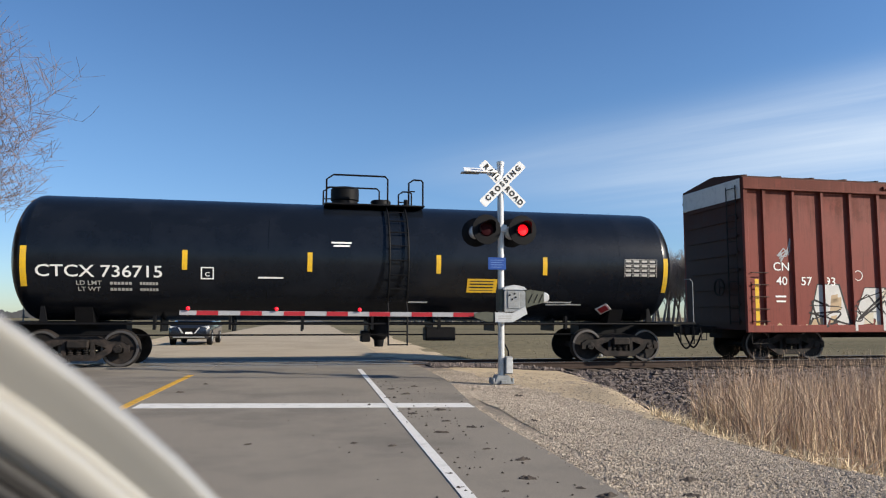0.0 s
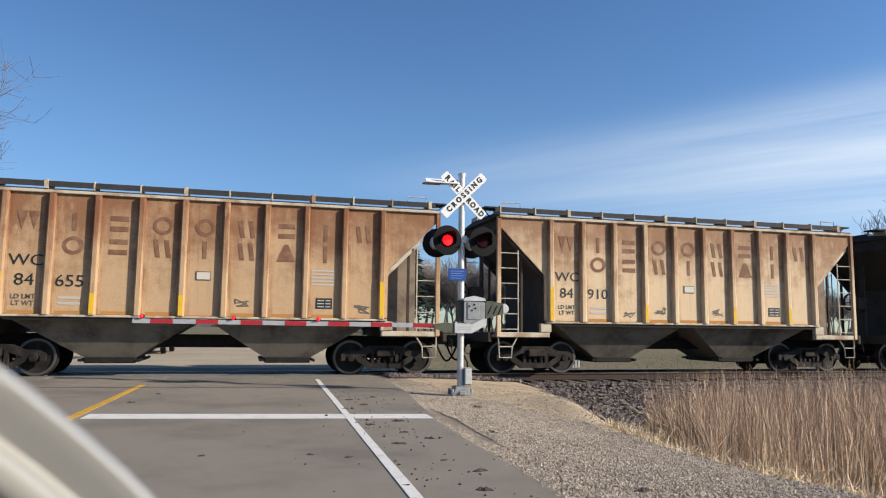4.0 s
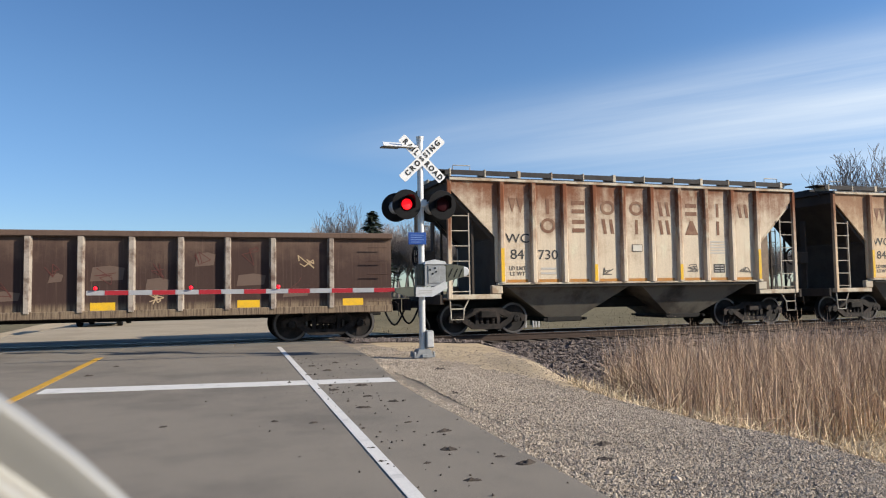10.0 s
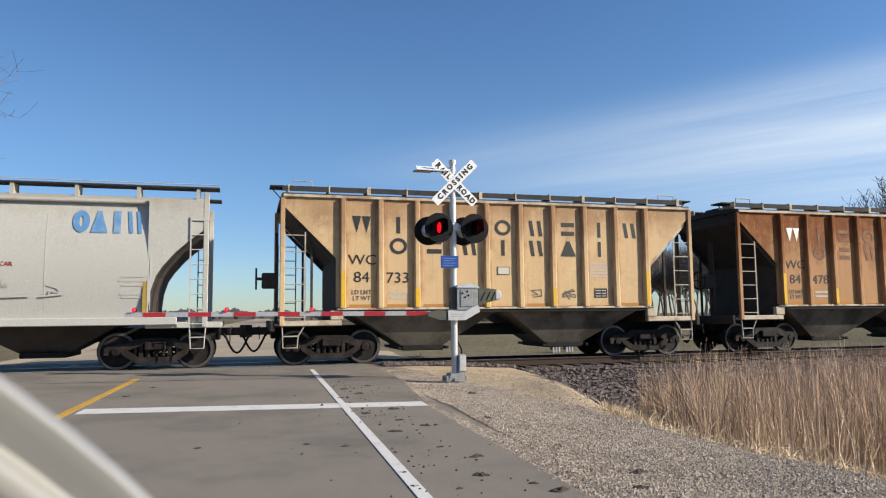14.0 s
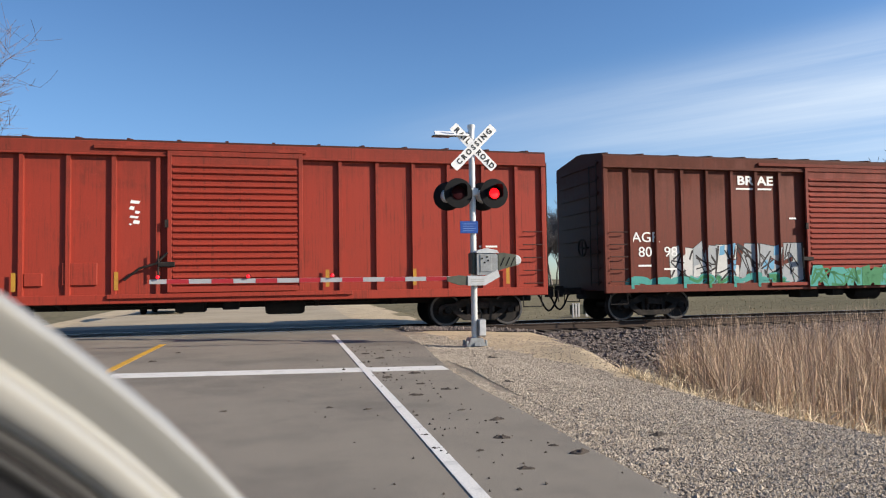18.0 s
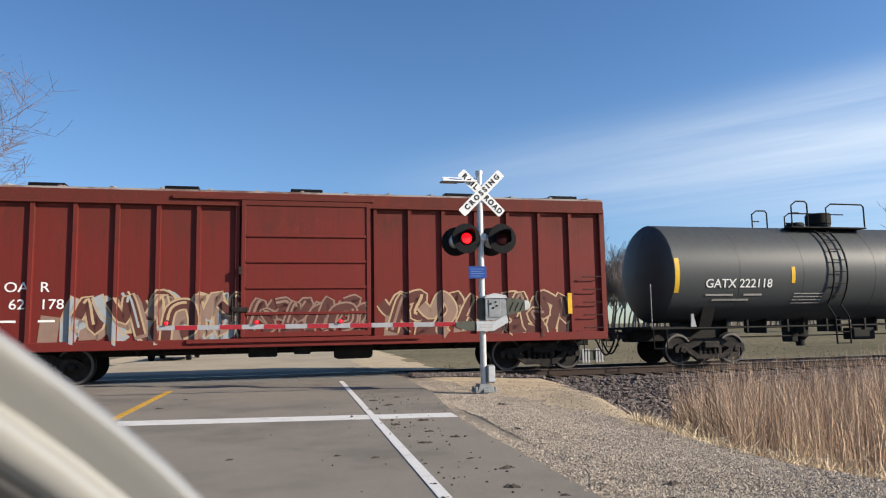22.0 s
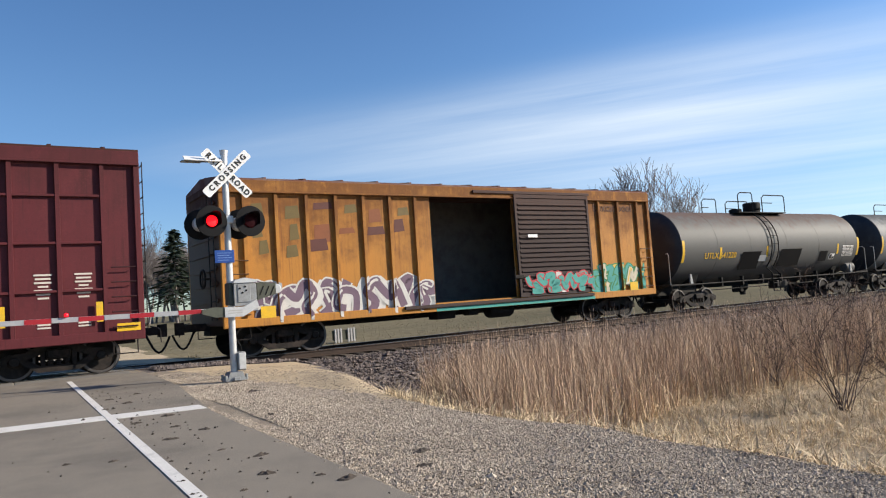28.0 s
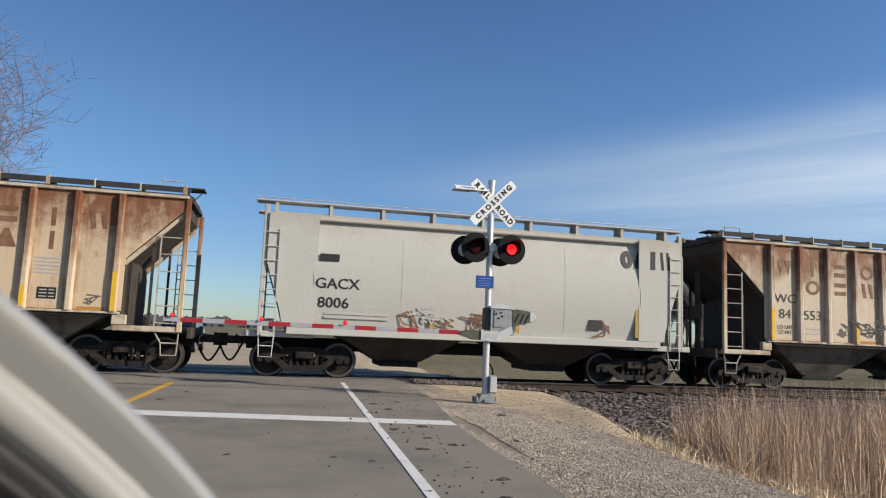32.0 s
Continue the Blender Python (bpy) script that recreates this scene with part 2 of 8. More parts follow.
def plain(name, col, rough=0.5, metal=0.0, emit=0.0, alpha=None):
    ma = bpy.data.materials.new(name)
    ma.use_nodes = True
    b = ma.node_tree.nodes["Principled BSDF"]
    b.inputs["Base Color"].default_value = (*col, 1)
    b.inputs["Roughness"].default_value, b.inputs["Metallic"].default_value = rough, metal
    if emit:
        b.inputs["Emission Color"].default_value = (*col, 1)
        b.inputs["Emission Strength"].default_value = emit
    return ma


M = {}
M["asphalt"] = material("asphalt", (0.236, 0.209, 0.172), 0.85, col2=(0.15, 0.135, 0.116), scale=0.4, amount=0.8, fine=140, fine_amt=0.35, bump=0.5, bump_dist=0.004, spec=0.08)
M["white_line"] = material("road paint white", (0.67, 0.65, 0.61), 0.7, col2=(0.42, 0.41, 0.39), scale=5, amount=0.7, fine=90, fine_amt=0.15, lo=0.5, hi=0.75)
M["yellow_line"] = material("road paint yellow", (0.60, 0.33, 0.035), 0.7, col2=(0.38, 0.24, 0.06), scale=6, amount=0.7, fine=90, fine_amt=0.2)
M["gravel_bed"] = material("gravel bed", (0.30, 0.25, 0.185), 0.95, col2=(0.22, 0.18, 0.14), scale=1.2, amount=0.8, fine=70, fine_amt=0.45, bump=0.9, bump_dist=0.02)
M["gravel"] = material("gravel stones", (0.405, 0.34, 0.265), 0.9, col2=(0.235, 0.192, 0.155), scale=8, amount=0.7, fine=60, bump=0.3, island=0.32)
M["ballast"] = material("ballast stones", (0.16, 0.13, 0.115), 0.92, col2=(0.075, 0.062, 0.058), scale=7, amount=0.8, fine=50, bump=0.3, island=0.55)
M["sand"] = material("tan sand and fines", (0.46, 0.365, 0.24), 0.95, col2=(0.34, 0.27, 0.18), scale=1.4, amount=0.7, fine=55, fine_amt=0.3, bump=0.7, bump_dist=0.015)
M["reed"] = material("dry reed", (0.53, 0.39, 0.275), 0.8, col2=(0.22, 0.14, 0.095), scale=1.3, amount=0.8, fine=30, bump=0, island=0.6)
M["straw"] = material("dry straw", (0.66, 0.53, 0.35), 0.85, col2=(0.42, 0.32, 0.2), scale=1.5, amount=0.7, fine=30, bump=0, island=0.4)
M["clod"] = material("dried mud", (0.055, 0.045, 0.038), 0.95, col2=(0.09, 0.07, 0.055), scale=20, fine=80, bump=0.5)
M["rail"] = material("rail steel", (0.055, 0.037, 0.029), 0.75, 0.2, col2=(0.035, 0.025, 0.02), scale=6, fine=40)
M["rail_top"] = plain("polished rail head", (0.55, 0.53, 0.5), 0.3, 1.0)
M["tie"] = material("creosoted tie", (0.07, 0.055, 0.045), 0.9, col2=(0.12, 0.10, 0.085), scale=5, stretch=(1, 6, 1), fine=40, vary=0.3)
M["concrete"] = material("crossing panel concrete", (0.20, 0.185, 0.165), 0.9, scale=3, fine=80, bump=0.4)
M["galv"] = material("galvanised steel", (0.58, 0.58, 0.57), 0.42, 0.4, col2=(0.46, 0.46, 0.46), scale=9, amount=0.6, fine=70, fine_amt=0.08, bump=0.08)
M["alu"] = material("cast aluminium", (0.30, 0.31, 0.31), 0.5, 0.3, col2=(0.2, 0.2, 0.2), scale=7, fine=50, bump=0.15)
M["sign_white"] = material("reflective sheet white", (0.80, 0.80, 0.79), 0.45, scale=8, amount=0.2, fine=60, fine_amt=0.03, bump=0)
M["sign_red"] = material("reflective sheet red", (0.42, 0.03, 0.04), 0.45, scale=8, amount=0.3, fine=60, fine_amt=0.05, bump=0)
M["sign_blue"] = material("sign blue", (0.02, 0.07, 0.28), 0.45, scale=8, amount=0.3, fine=60, bump=0)
M["arm_white"] = material("dusty reflective white", (0.42, 0.42, 0.43), 0.5, scale=8, amount=0.3, fine=60, bump=0)
M["olive"] = material("olive grey cast iron", (0.085, 0.09, 0.07), 0.7, col2=(0.05, 0.052, 0.042), scale=7, fine=50, bump=0.15)
M["black"] = material("black enamel", (0.007, 0.007, 0.008), 0.55, scale=8, fine=50, bump=0.05, spec=0.12)
M["ink"] = plain("black ink", (0.015, 0.015, 0.015), 0.6)
M["white_ink"] = plain("stencil white", (0.78, 0.77, 0.74), 0.6)
M["grey_ink"] = plain("faded stencil", (0.42, 0.40, 0.37), 0.7)
M["brown_ink"] = material("faded brown lettering", (0.165, 0.078, 0.046), 0.7, col2=(0.26, 0.16, 0.10), scale=5, amount=0.6, fine=40, bump=0)
M["pale_ink"] = plain("weathered stencil white", (0.58, 0.52, 0.46), 0.7)
M["yellow_worn"] = material("dulled yellow", (0.42, 0.22, 0.03), 0.7, col2=(0.3, 0.12, 0.03), scale=8, fine=60, bump=0)
M["yellow"] = material("reflective yellow", (0.70, 0.42, 0.02), 0.5, col2=(0.5, 0.33, 0.06), scale=6, fine=50, bump=0)
M["lit_red"] = plain("lit red lens", (0.9, 0.003, 0.007), 0.6, emit=1.7)
M["dark_red"] = plain("unlit red lens", (0.022, 0.003, 0.005), 0.55)
M["dark_red"].node_tree.nodes["Principled BSDF"].inputs["Specular IOR Level"].default_value = 0.06
M["small_red"] = plain("lit arm lamp", (0.9, 0.008, 0.02), 0.4, emit=1.0)
M["truck"] = material("truck casting", (0.010, 0.0085, 0.0078), 0.8, 0.0, col2=(0.042, 0.031, 0.026), scale=4, amount=0.8, fine=50, bump=0.3, vary=0.25)
M["wheel"] = material("wheel steel", (0.009, 0.0078, 0.0074), 0.7, 0.1, col2=(0.036, 0.027, 0.023), scale=3, amount=0.8, fine=50)
M["tread"] = plain("wheel rim worn bright", (0.11, 0.10, 0.095), 0.45, 0.6)
M["lining"] = material("worn boxcar lining", (0.16, 0.155, 0.15), 0.85, col2=(0.09, 0.085, 0.08), scale=2, fine=30)
M["under"] = material("dirty underframe", (0.008, 0.0075, 0.007), 0.8, col2=(0.018, 0.015, 0.013), scale=4, fine=40)


# ---- mesh tools ----
class Mesh:
    """Gathers vertices and faces for one mesh."""

    def __init__(self):
        self.v, self.f = [], []

    def add(self, verts, faces):
        k = len(self.v)
        self.v += [tuple(p) for p in verts]
        self.f += [tuple(i + k for i in q) for q in faces]
        return self

    def box(self, x0, x1, y0, y1, z0, z1, c=0.0):
        """An upright box; c: chamfer of all its edges."""
        if c <= 0:
            v = [(x, y, z) for x in (x0, x1) for y in (y0, y1) for z in (z0, z1)]
            return self.add(v, [(0, 1, 3, 2), (4, 6, 7, 5), (0, 4, 5, 1), (2, 3, 7, 6), (0, 2, 6, 4), (1, 5, 7, 3)])
        c = min(c, 0.45 * (x1 - x0), 0.45 * (y1 - y0), 0.45 * (z1 - z0))
        bm = bmesh.new()
        vs = []
        for x, sx in ((x0, 1), (x1, -1)):
            for y, sy in ((y0, 1), (y1, -1)):
                for z, sz in ((z0, 1), (z1, -1)):
                    for p in ((x + sx * c, y + sy * c, z), (x + sx * c, y, z + sz * c), (x, y + sy * c, z + sz * c)):
                        vs.append(bm.verts.new(p))
        bmesh.ops.convex_hull(bm, input=vs)
        bm.verts.index_update()
        self.add([v.co for v in bm.verts], [[v.index for v in f.verts] for f in bm.faces])
        bm.free()
        return self

    def prism(self, poly, a, b, axis="y"):
        """A polygon of (x, z) drawn out along y from a to b (axis x: (y, z); axis z: (x, y))."""
        n = len(poly)
        put = {"y": lambda p, d: (p[0], d, p[1]), "x": lambda p, d: (d, p[0], p[1]), "z": lambda p, d: (p[0], p[1], d)}[axis]
        v = [put(p, a) for p in poly] + [put(p, b) for p in poly]
        return self.add(v, [tuple(range(n)), tuple(range(2 * n - 1, n - 1, -1))] + [(i, i + n, (i + 1) % n + n, (i + 1) % n) for i in range(n)])

    def rod(self, p, q, r, n=8, r2=None, caps=True):
        p, q = Vector(p), Vector(q)
        d = (q - p).normalized()
        s = d.orthogonal().normalized()
        t = d.cross(s)
        r2 = r if r2 is None else r2
        v = [p + (s * math.cos(a) + t * math.sin(a)) * r for a in (2 * math.pi * i / n for i in range(n))]
        v += [q + (s * math.cos(a) + t * math.sin(a)) * r2 for a in (2 * math.pi * i / n for i in range(n))]
        f = [(i, (i + 1) % n, (i + 1) % n + n, i + n) for i in range(n)]
        if caps:
            f += [tuple(range(n - 1, -1, -1)), tuple(range(n, 2 * n))]
        return self.add(v, f)

    def pipe(self, pts, r, n=6):
        """One bent tube through the points."""
        pts = [Vector(p) for p in pts]
        v, f = [], []
        d0 = (pts[1] - pts[0]).normalized()
        s = d0.orthogonal().normalized()
        for i, p in enumerate(pts):
            a, b = pts[max(0, i - 1)], pts[min(len(pts) - 1, i + 1)]
            d = (b - a).normalized()
            s = (s - d * s.dot(d)).normalized()
            t = d.cross(s)
            v += [p + (s * math.cos(2 * math.pi * k / n) + t * math.sin(2 * math.pi * k / n)) * r for k in range(n)]
            if i:
                o = (i - 1) * n
                f += [(o + k, o + (k + 1) % n, o + n + (k + 1) % n, o + n + k) for k in range(n)]
        o = len(v) - n
        f += [tuple(range(n - 1, -1, -1)), tuple(range(o, o + n))]
        return self.add(v, f)

    def lathe(self, prof, n=24, axis="y", at=(0, 0, 0), close=True):
        """A profile of (radius, place along the axis) turned round the axis."""
        v, f, k = [], [], len(prof)
        for i in range(n):
            a = 2 * math.pi * i / n
            for r, h in prof:
                c, s = r * math.cos(a), r * math.sin(a)
                p = {"y": (c, h, s), "x": (h, c, s), "z": (c, s, h)}[axis]
                v.append((p[0] + at[0], p[1] + at[1], p[2] + at[2]))
        for i in range(n):
            j = (i + 1) % n
            for m in range(k - 1):
                f.append((i * k + m, j * k + m, j * k + m + 1, i * k + m + 1))
        return self.add(v, f)

    def data(self, name, mat, smooth=False):
        me = bpy.data.meshes.new(name)
        me.from_pydata(self.v, [], self.f)
        bm = bmesh.new()
        bm.from_mesh(me)
        bmesh.ops.recalc_face_normals(bm, faces=bm.faces)
        bm.to_mesh(me)
        bm.free()
        if smooth:
            me.shade_smooth()
            me.set_sharp_from_angle(angle=radians(38))
        if mat is not None:
            me.materials.append(mat)
        return me


def part(name, mesh, mat, parent=None, label="", smooth=False, at=None):
    """One mesh object under a thing or under a part."""
    me = mesh if isinstance(mesh, bpy.types.Mesh) else mesh.data(name, mat, smooth)
    ob = new(name, me)
    if parent is not None:
        ob.parent = parent
    if at is not None:
        ob.matrix_basis = at
    return tagged(ob, label)


def thing(name, label, category, group="", kind="", at=None):
    ob = new(name)
    ob.empty_display_size = 0.3
    if at is not None:
        ob.matrix_basis = at
    return tagged(ob, label, category, group, kind)


def lettering(text, size, mat, align="CENTER", width=1.0, bold=0.0, spread=1.0):
    """A flat mesh of the words, in the x-y plane."""
    cu = bpy.data.curves.new("lettering", "FONT")
    cu.body, cu.size, cu.align_x, cu.align_y = text, size, align, "CENTER"
    cu.resolution_u, cu.extrude, cu.offset, cu.space_character = 3, 0.002, bold, spread
    ob = bpy.data.objects.new("lettering", cu)
    scene.collection.objects.link(ob)
    bpy.context.view_layer.update()
    me = bpy.data.meshes.new_from_object(ob.evaluated_get(bpy.context.evaluated_depsgraph_get()))
    bpy.data.objects.remove(ob)
    bpy.data.curves.remove(cu)
    me.materials.clear()
    me.materials.append(mat)
    me.transform(Matrix.Diagonal((width, 1, 1, 1)))
    return me


def write_on(parent, text, x, z, size, y, mat, align="CENTER", width=1.0, bold=0.0, name="lettering", spread=1.0):
    return part(name, lettering(text, size, mat, align, width, bold, spread), mat, parent, at=pose(x, y, z, 90))


# ---- the ground ----
TRACK_Y, TRACK_TURN = 19.4, 1.9
TC, TS = math.cos(radians(TRACK_TURN)), math.sin(radians(TRACK_TURN))
ROAD_L, ROAD_R, MID, EDGE = -7.1, 2.13, -2.50, 1.06
DITCH = -0.95


def smooth(a, b, x):
    t = min(1, max(0, (x - a) / (b - a)))
    return t * t * (3 - 2 * t)


def crest(y):
    """Where the road's bank breaks off towards the ditch, right of the road."""
    return 4.88 - 0.30 * smooth(6.2, 8.4, y) + 1.7 * smooth(8.5, 17, y)


def sand_edge(y):
    """The near side of the sandy mound behind the signal."""
    return 4.5 - 0.15 * (y - 8.7)


def ground_z(x, y):
    off = (y - TRACK_Y) * TC - x * TS
    d = abs(off)
    track = -0.26 if d < 2.1 else max(DITCH, -0.26 - (d - 2.1) / 1.55)
    if off > 0:
        track = max(track, -0.55)
        floor = -0.5 + 0.35 * smooth(5, 40, off) - 0.0
    else:
        floor = DITCH
    if x > MID:
        c = crest(y) if off < 0 else 5.5
        e = ROAD_R + 0.45 * smooth(8, 15, y)
        if x <= e:
            road = 0
        elif x <= c:
            road = -0.02 - 0.14 * ((x - e) / (c - e)) ** 1.5
        else:
            road = max(floor, -0.16 - (x - c) / 2.0)
    else:
        road = 0 if x > ROAD_L - 0.4 else max(floor, -(ROAD_L - 0.4 - x) / 4)
    if off > 2.2:
        road -= 0.12 * smooth(2.2, 5.5, off)
    bumps = 0.0
    if x > ROAD_R + 0.3 or x < ROAD_L - 0.3:
        bumps = 0.035 * noise.noise((x * 0.9, y * 0.9, 0)) + 0.06 * noise.noise((x * 0.25, y * 0.25, 3))
    mound = 0.10 * math.exp(-((x - 5.05) / 0.55) ** 2 - ((y - 11.6) / 2.1) ** 2)
    return max(road, track) + bumps + mound


def grid_axis(stops):
    out = []
    for a, b, step in stops:
        k = max(1, round((b - a) / step))
        out += [a + (b - a) * i / k for i in range(k)]
    return out + [stops[-1][1]]


def make_ground():
    xs = grid_axis(((-3000, -400, 650), (-400, -60, 42), (-60, -12, 4), (-12, -6.5, 0.6), (-6.5, 2, 2.1), (2, 14, 0.22), (14, 40, 1.3), (40, 120, 8), (120, 500, 50), (500, 3000, 620)))
    ys = grid_axis(((-300, -60, 60), (-60, -6, 6), (-6, 2, 0.8), (2, 24, 0.22), (24, 60, 2), (60, 200, 14), (200, 700, 60), (700, 4000, 660)))
    v = [(x, y, ground_z(x, y) - 0.012) for x in xs for y in ys]
    ny = len(ys)
    f = [(i * ny + j, (i + 1) * ny + j, (i + 1) * ny + j + 1, i * ny + j + 1) for i in range(len(xs) - 1) for j in range(ny - 1)]
    me = bpy.data.meshes.new("ground")
    me.from_pydata(v, [], f)
    me.shade_smooth()
    for k in ("gravel_bed", "sand", "ballast_bed", "field", "ditch"):
        me.materials.append(M[k])
    for p in me.polygons:
        x, y, _ = p.center
        off = (y - TRACK_Y) * TC - x * TS
        if 3.0 < off < 40 and (2.0 < x < 4.6 + 0.03 * off + 0.5 * noise.noise((x, y * 0.3, 2)) or -10.5 < x < -6.8):
            k = 1
        elif off > 3.6 or x < -10 or y < -40:
            k = 3
        elif (abs(off) < 5.2 and x > crest(y) + 0.3 * noise.noise((x, y, 5))) or (abs(off) < 2.0 and x > ROAD_R + 0.6):
            k = 2
        elif y > 8.6 and x < crest(y) + 0.4 and x > sand_edge(y) + 0.25 * noise.noise((x * 2, y * 2, 8)):
            k = 1
        elif x > crest(y) - 0.1:
            k = 4
        else:
            k = 0
        p.material_index = k
    tagged(new("ground", me), "gravel shoulder, sandy bank, ditch and tan stubble field", "ground", kind="structure")


M["field"] = material("stubble field", (0.185, 0.158, 0.10), 0.95, col2=(0.12, 0.108, 0.068), scale=0.05, amount=0.8, stretch=(0.3, 1, 1), fine=2.5, fine_amt=0.3, bump=0.5, bump_dist=0.05, spec=0.03)
M["ditch"] = material("ditch litter", (0.37, 0.285, 0.18), 0.95, col2=(0.24, 0.18, 0.115), scale=1.5, fine=30, fine_amt=0.4, bump=0.6, bump_dist=0.03)
M["ballast_bed"] = material("ballast bed", (0.15, 0.125, 0.115), 0.95, col2=(0.09, 0.075, 0.07), scale=2, fine=28, fine_amt=0.5, bump=0.8, bump_dist=0.03)
make_ground()


def strip(name, poly, z, mat, label, kind="structure", thick=0.006, cat=""):
    me = Mesh().prism(poly, z - thick, z, "z").data(name, mat)
    return tagged(new(name, me), label, cat or name.replace("_", " "), kind=kind)


def make_road():
    m = Mesh()
    ys = grid_axis(((-60, -6, 9), (-6, 17.6, 1.2)))
    right = [(ROAD_R + 0.45 * smooth(8, 15, y) + 0.05 * noise.noise((y * 1.7, 0, 0)) * (y > -5), y) for y in ys]
    left = [(ROAD_L, y) for y in reversed(ys)]
    m.prism(right + left, -0.15, 0.0, "z")
    tagged(new("road", m.data("road", M["asphalt"])), "worn grey asphalt road leading up to the tracks", "road", kind="structure")
    ys = grid_axis(((21.6, 25, 0.5), (25, 60, 5), (60, 900, 60)))
    zs = [-0.12 * smooth(21.6, 24.9, y) for y in ys]
    v = [(x, y, z) for y, z in zip(ys, zs) for x in (ROAD_L, 2.4)] + [(x, y, z - 0.3) for y, z in zip(ys, zs) for x in (ROAD_L, 2.4)]
    k = 2 * len(ys)
    f = []
    for i in range(len(ys) - 1):
        a = 2 * i
        f += [(a, a + 1, a + 3, a + 2), (a, a + 2, a + 2 + k, a + k), (a + 1, a + 1 + k, a + 3 + k, a + 3)]
    m = Mesh().add(v, f)
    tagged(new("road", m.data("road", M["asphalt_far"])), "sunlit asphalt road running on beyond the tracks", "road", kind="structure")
    m = Mesh()
    for y0, y1 in ((17.62, 18.55), (18.75, 20.06), (20.26, 21.58)):
        for i in range(4):
            x0 = ROAD_L - 0.2 + i * 2.46
            part("crossing_panel", Mesh().box(x0 + 0.01, x0 + 2.45, y0, y1, -0.15, -0.004, 0.012), M["concrete"], crossing, at=pose(0, 0, 0))
    strip("stop_line", [(-2.36, 10.22), (2.17, 9.62), (2.17, 10.08), (-2.36, 10.72)], 0.005, M["white_line"], "worn white stop line painted across the lane", cat="road marking")
    strip("edge_line", [(EDGE - 0.05, -30), (EDGE + 0.046, -30), (EDGE + 0.046, 16.9), (EDGE - 0.05, 16.9)], 0.007, M["white_line"], "solid white edge line with tyre marks", cat="road marking")
    strip("centre_line", [(MID - 0.06, -30), (MID + 0.06, -30), (MID + 0.06, 15.7), (MID - 0.06, 15.7)], 0.005, M["yellow_line"], "solid yellow centre line, worn", cat="road marking")


# paler, warmer than the near asphalt: the sunlit look is in the colour
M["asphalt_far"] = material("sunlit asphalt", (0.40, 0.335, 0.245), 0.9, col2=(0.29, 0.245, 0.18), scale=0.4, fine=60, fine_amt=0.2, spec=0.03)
crossing = thing("crossing_surface", "concrete crossing panels between the rails", "crossing", kind="structure")
make_road()


def make_track():
    track = thing("railway_track", "single line of steel rails on dark wooden ties", "track", kind="structure", at=pose(0, TRACK_Y, 0, 0, 0, TRACK_TURN))
    prof = [(-0.075, -0.18), (0.075, -0.18), (0.075, -0.165), (0.012, -0.145), (0.012, -0.05), (0.036, -0.035), (0.036, -0.004), (0.03, 0), (-0.03, 0), (-0.036, -0.004), (-0.036, -0.035), (-0.012, -0.05), (-0.012, -0.145), (-0.075, -0.165)]
    for y in (-0.7525, 0.7525):
        rail = part("rail", Mesh().prism([(y + a, b) for a, b in prof], -500, 500, "x"), M["rail"], track)
        part("rail_head", Mesh().box(-500, 500, y - 0.029, y + 0.029, 0.0005, 0.003), M["rail_top"], rail, "polished running surface")
    tie = Mesh().box(-0.115, 0.115, -1.3, 1.3, -0.34, -0.185, 0.01).data("tie", M["tie"])
    for i in range(-30, 120):
        x = i * 0.53
        if -7.4 < x < 2.6:
            continue
        part("tie", tie, None, track, at=pose(x, 0, random.uniform(-0.01, 0.01), 0, 0, random.uniform(-0.8, 0.8)))


make_track()


def scatter_stones(name, count, place, size, mat, label, seed):
    """Loose stones: squashed, uneven octahedra."""
    rng = np.random.default_rng(seed)
    base = np.array([(1, 0, 0), (-1, 0, 0), (0, 1, 0), (0, -1, 0), (0, 0, 1), (0, 0, -1)], float)
    tri = np.array([(0, 2, 4), (2, 1, 4), (1, 3, 4), (3, 0, 4), (2, 0, 5), (1, 2, 5), (3, 1, 5), (0, 3, 5)])
    pts = []
    while len(pts) < count:
        p = place(rng)
        if p is not None:
            pts.append(p)
    pts = np.array(pts)
    k = len(pts)
    s = size * rng.lognormal(0, 0.35, k)[:, None, None]
    v = base[None] * (1 + rng.uniform(-0.35, 0.35, (k, 6, 3))) + rng.uniform(-0.25, 0.25, (k, 6, 3))
    v[..., 2] *= 0.75
    a = rng.uniform(0, 6.28, k)
    c, sn = np.cos(a)[:, None], np.sin(a)[:, None]
    x, y = v[..., 0] * c - v[..., 1] * sn, v[..., 0] * sn + v[..., 1] * c
    v = np.stack([x, y, v[..., 2]], -1) * s + pts[:, None]
    f = (tri[None] + 6 * np.arange(k)[:, None, None]).reshape(-1, 3)
    me = bpy.data.meshes.new(name)
    me.from_pydata(v.reshape(-1, 3), [], f.tolist())
    me.materials.append(mat)
    return tagged(new(name, me), label, name, kind="stuff")


def on_shoulder(rng):
    y = 0.8 + rng.random() ** 1.5 * 15.5
    e = ROAD_R + 0.45 * smooth(8, 15, y)
    x = rng.uniform(e - 0.05, crest(y) + 0.35)
    if y > 8.6 and x > sand_edge(y) + 0.3 * noise.noise((x * 2, y * 2, 8)) and rng.random() < 0.9:
        return None
    if x < e + 0.02 and rng.random() < 0.8:
        return None
    return x, y, ground_z(x, y) - 0.004


def on_ballast(rng):
    x = 2.9 + rng.random() ** 1.7 * 40
    off = -rng.uniform(0.9, 5.4)
    y = TRACK_Y + off + x * TS / TC
    if x < crest(y) + 0.05 and off < -1.9:
        return None
    return x, y, ground_z(x, y) + 0.01


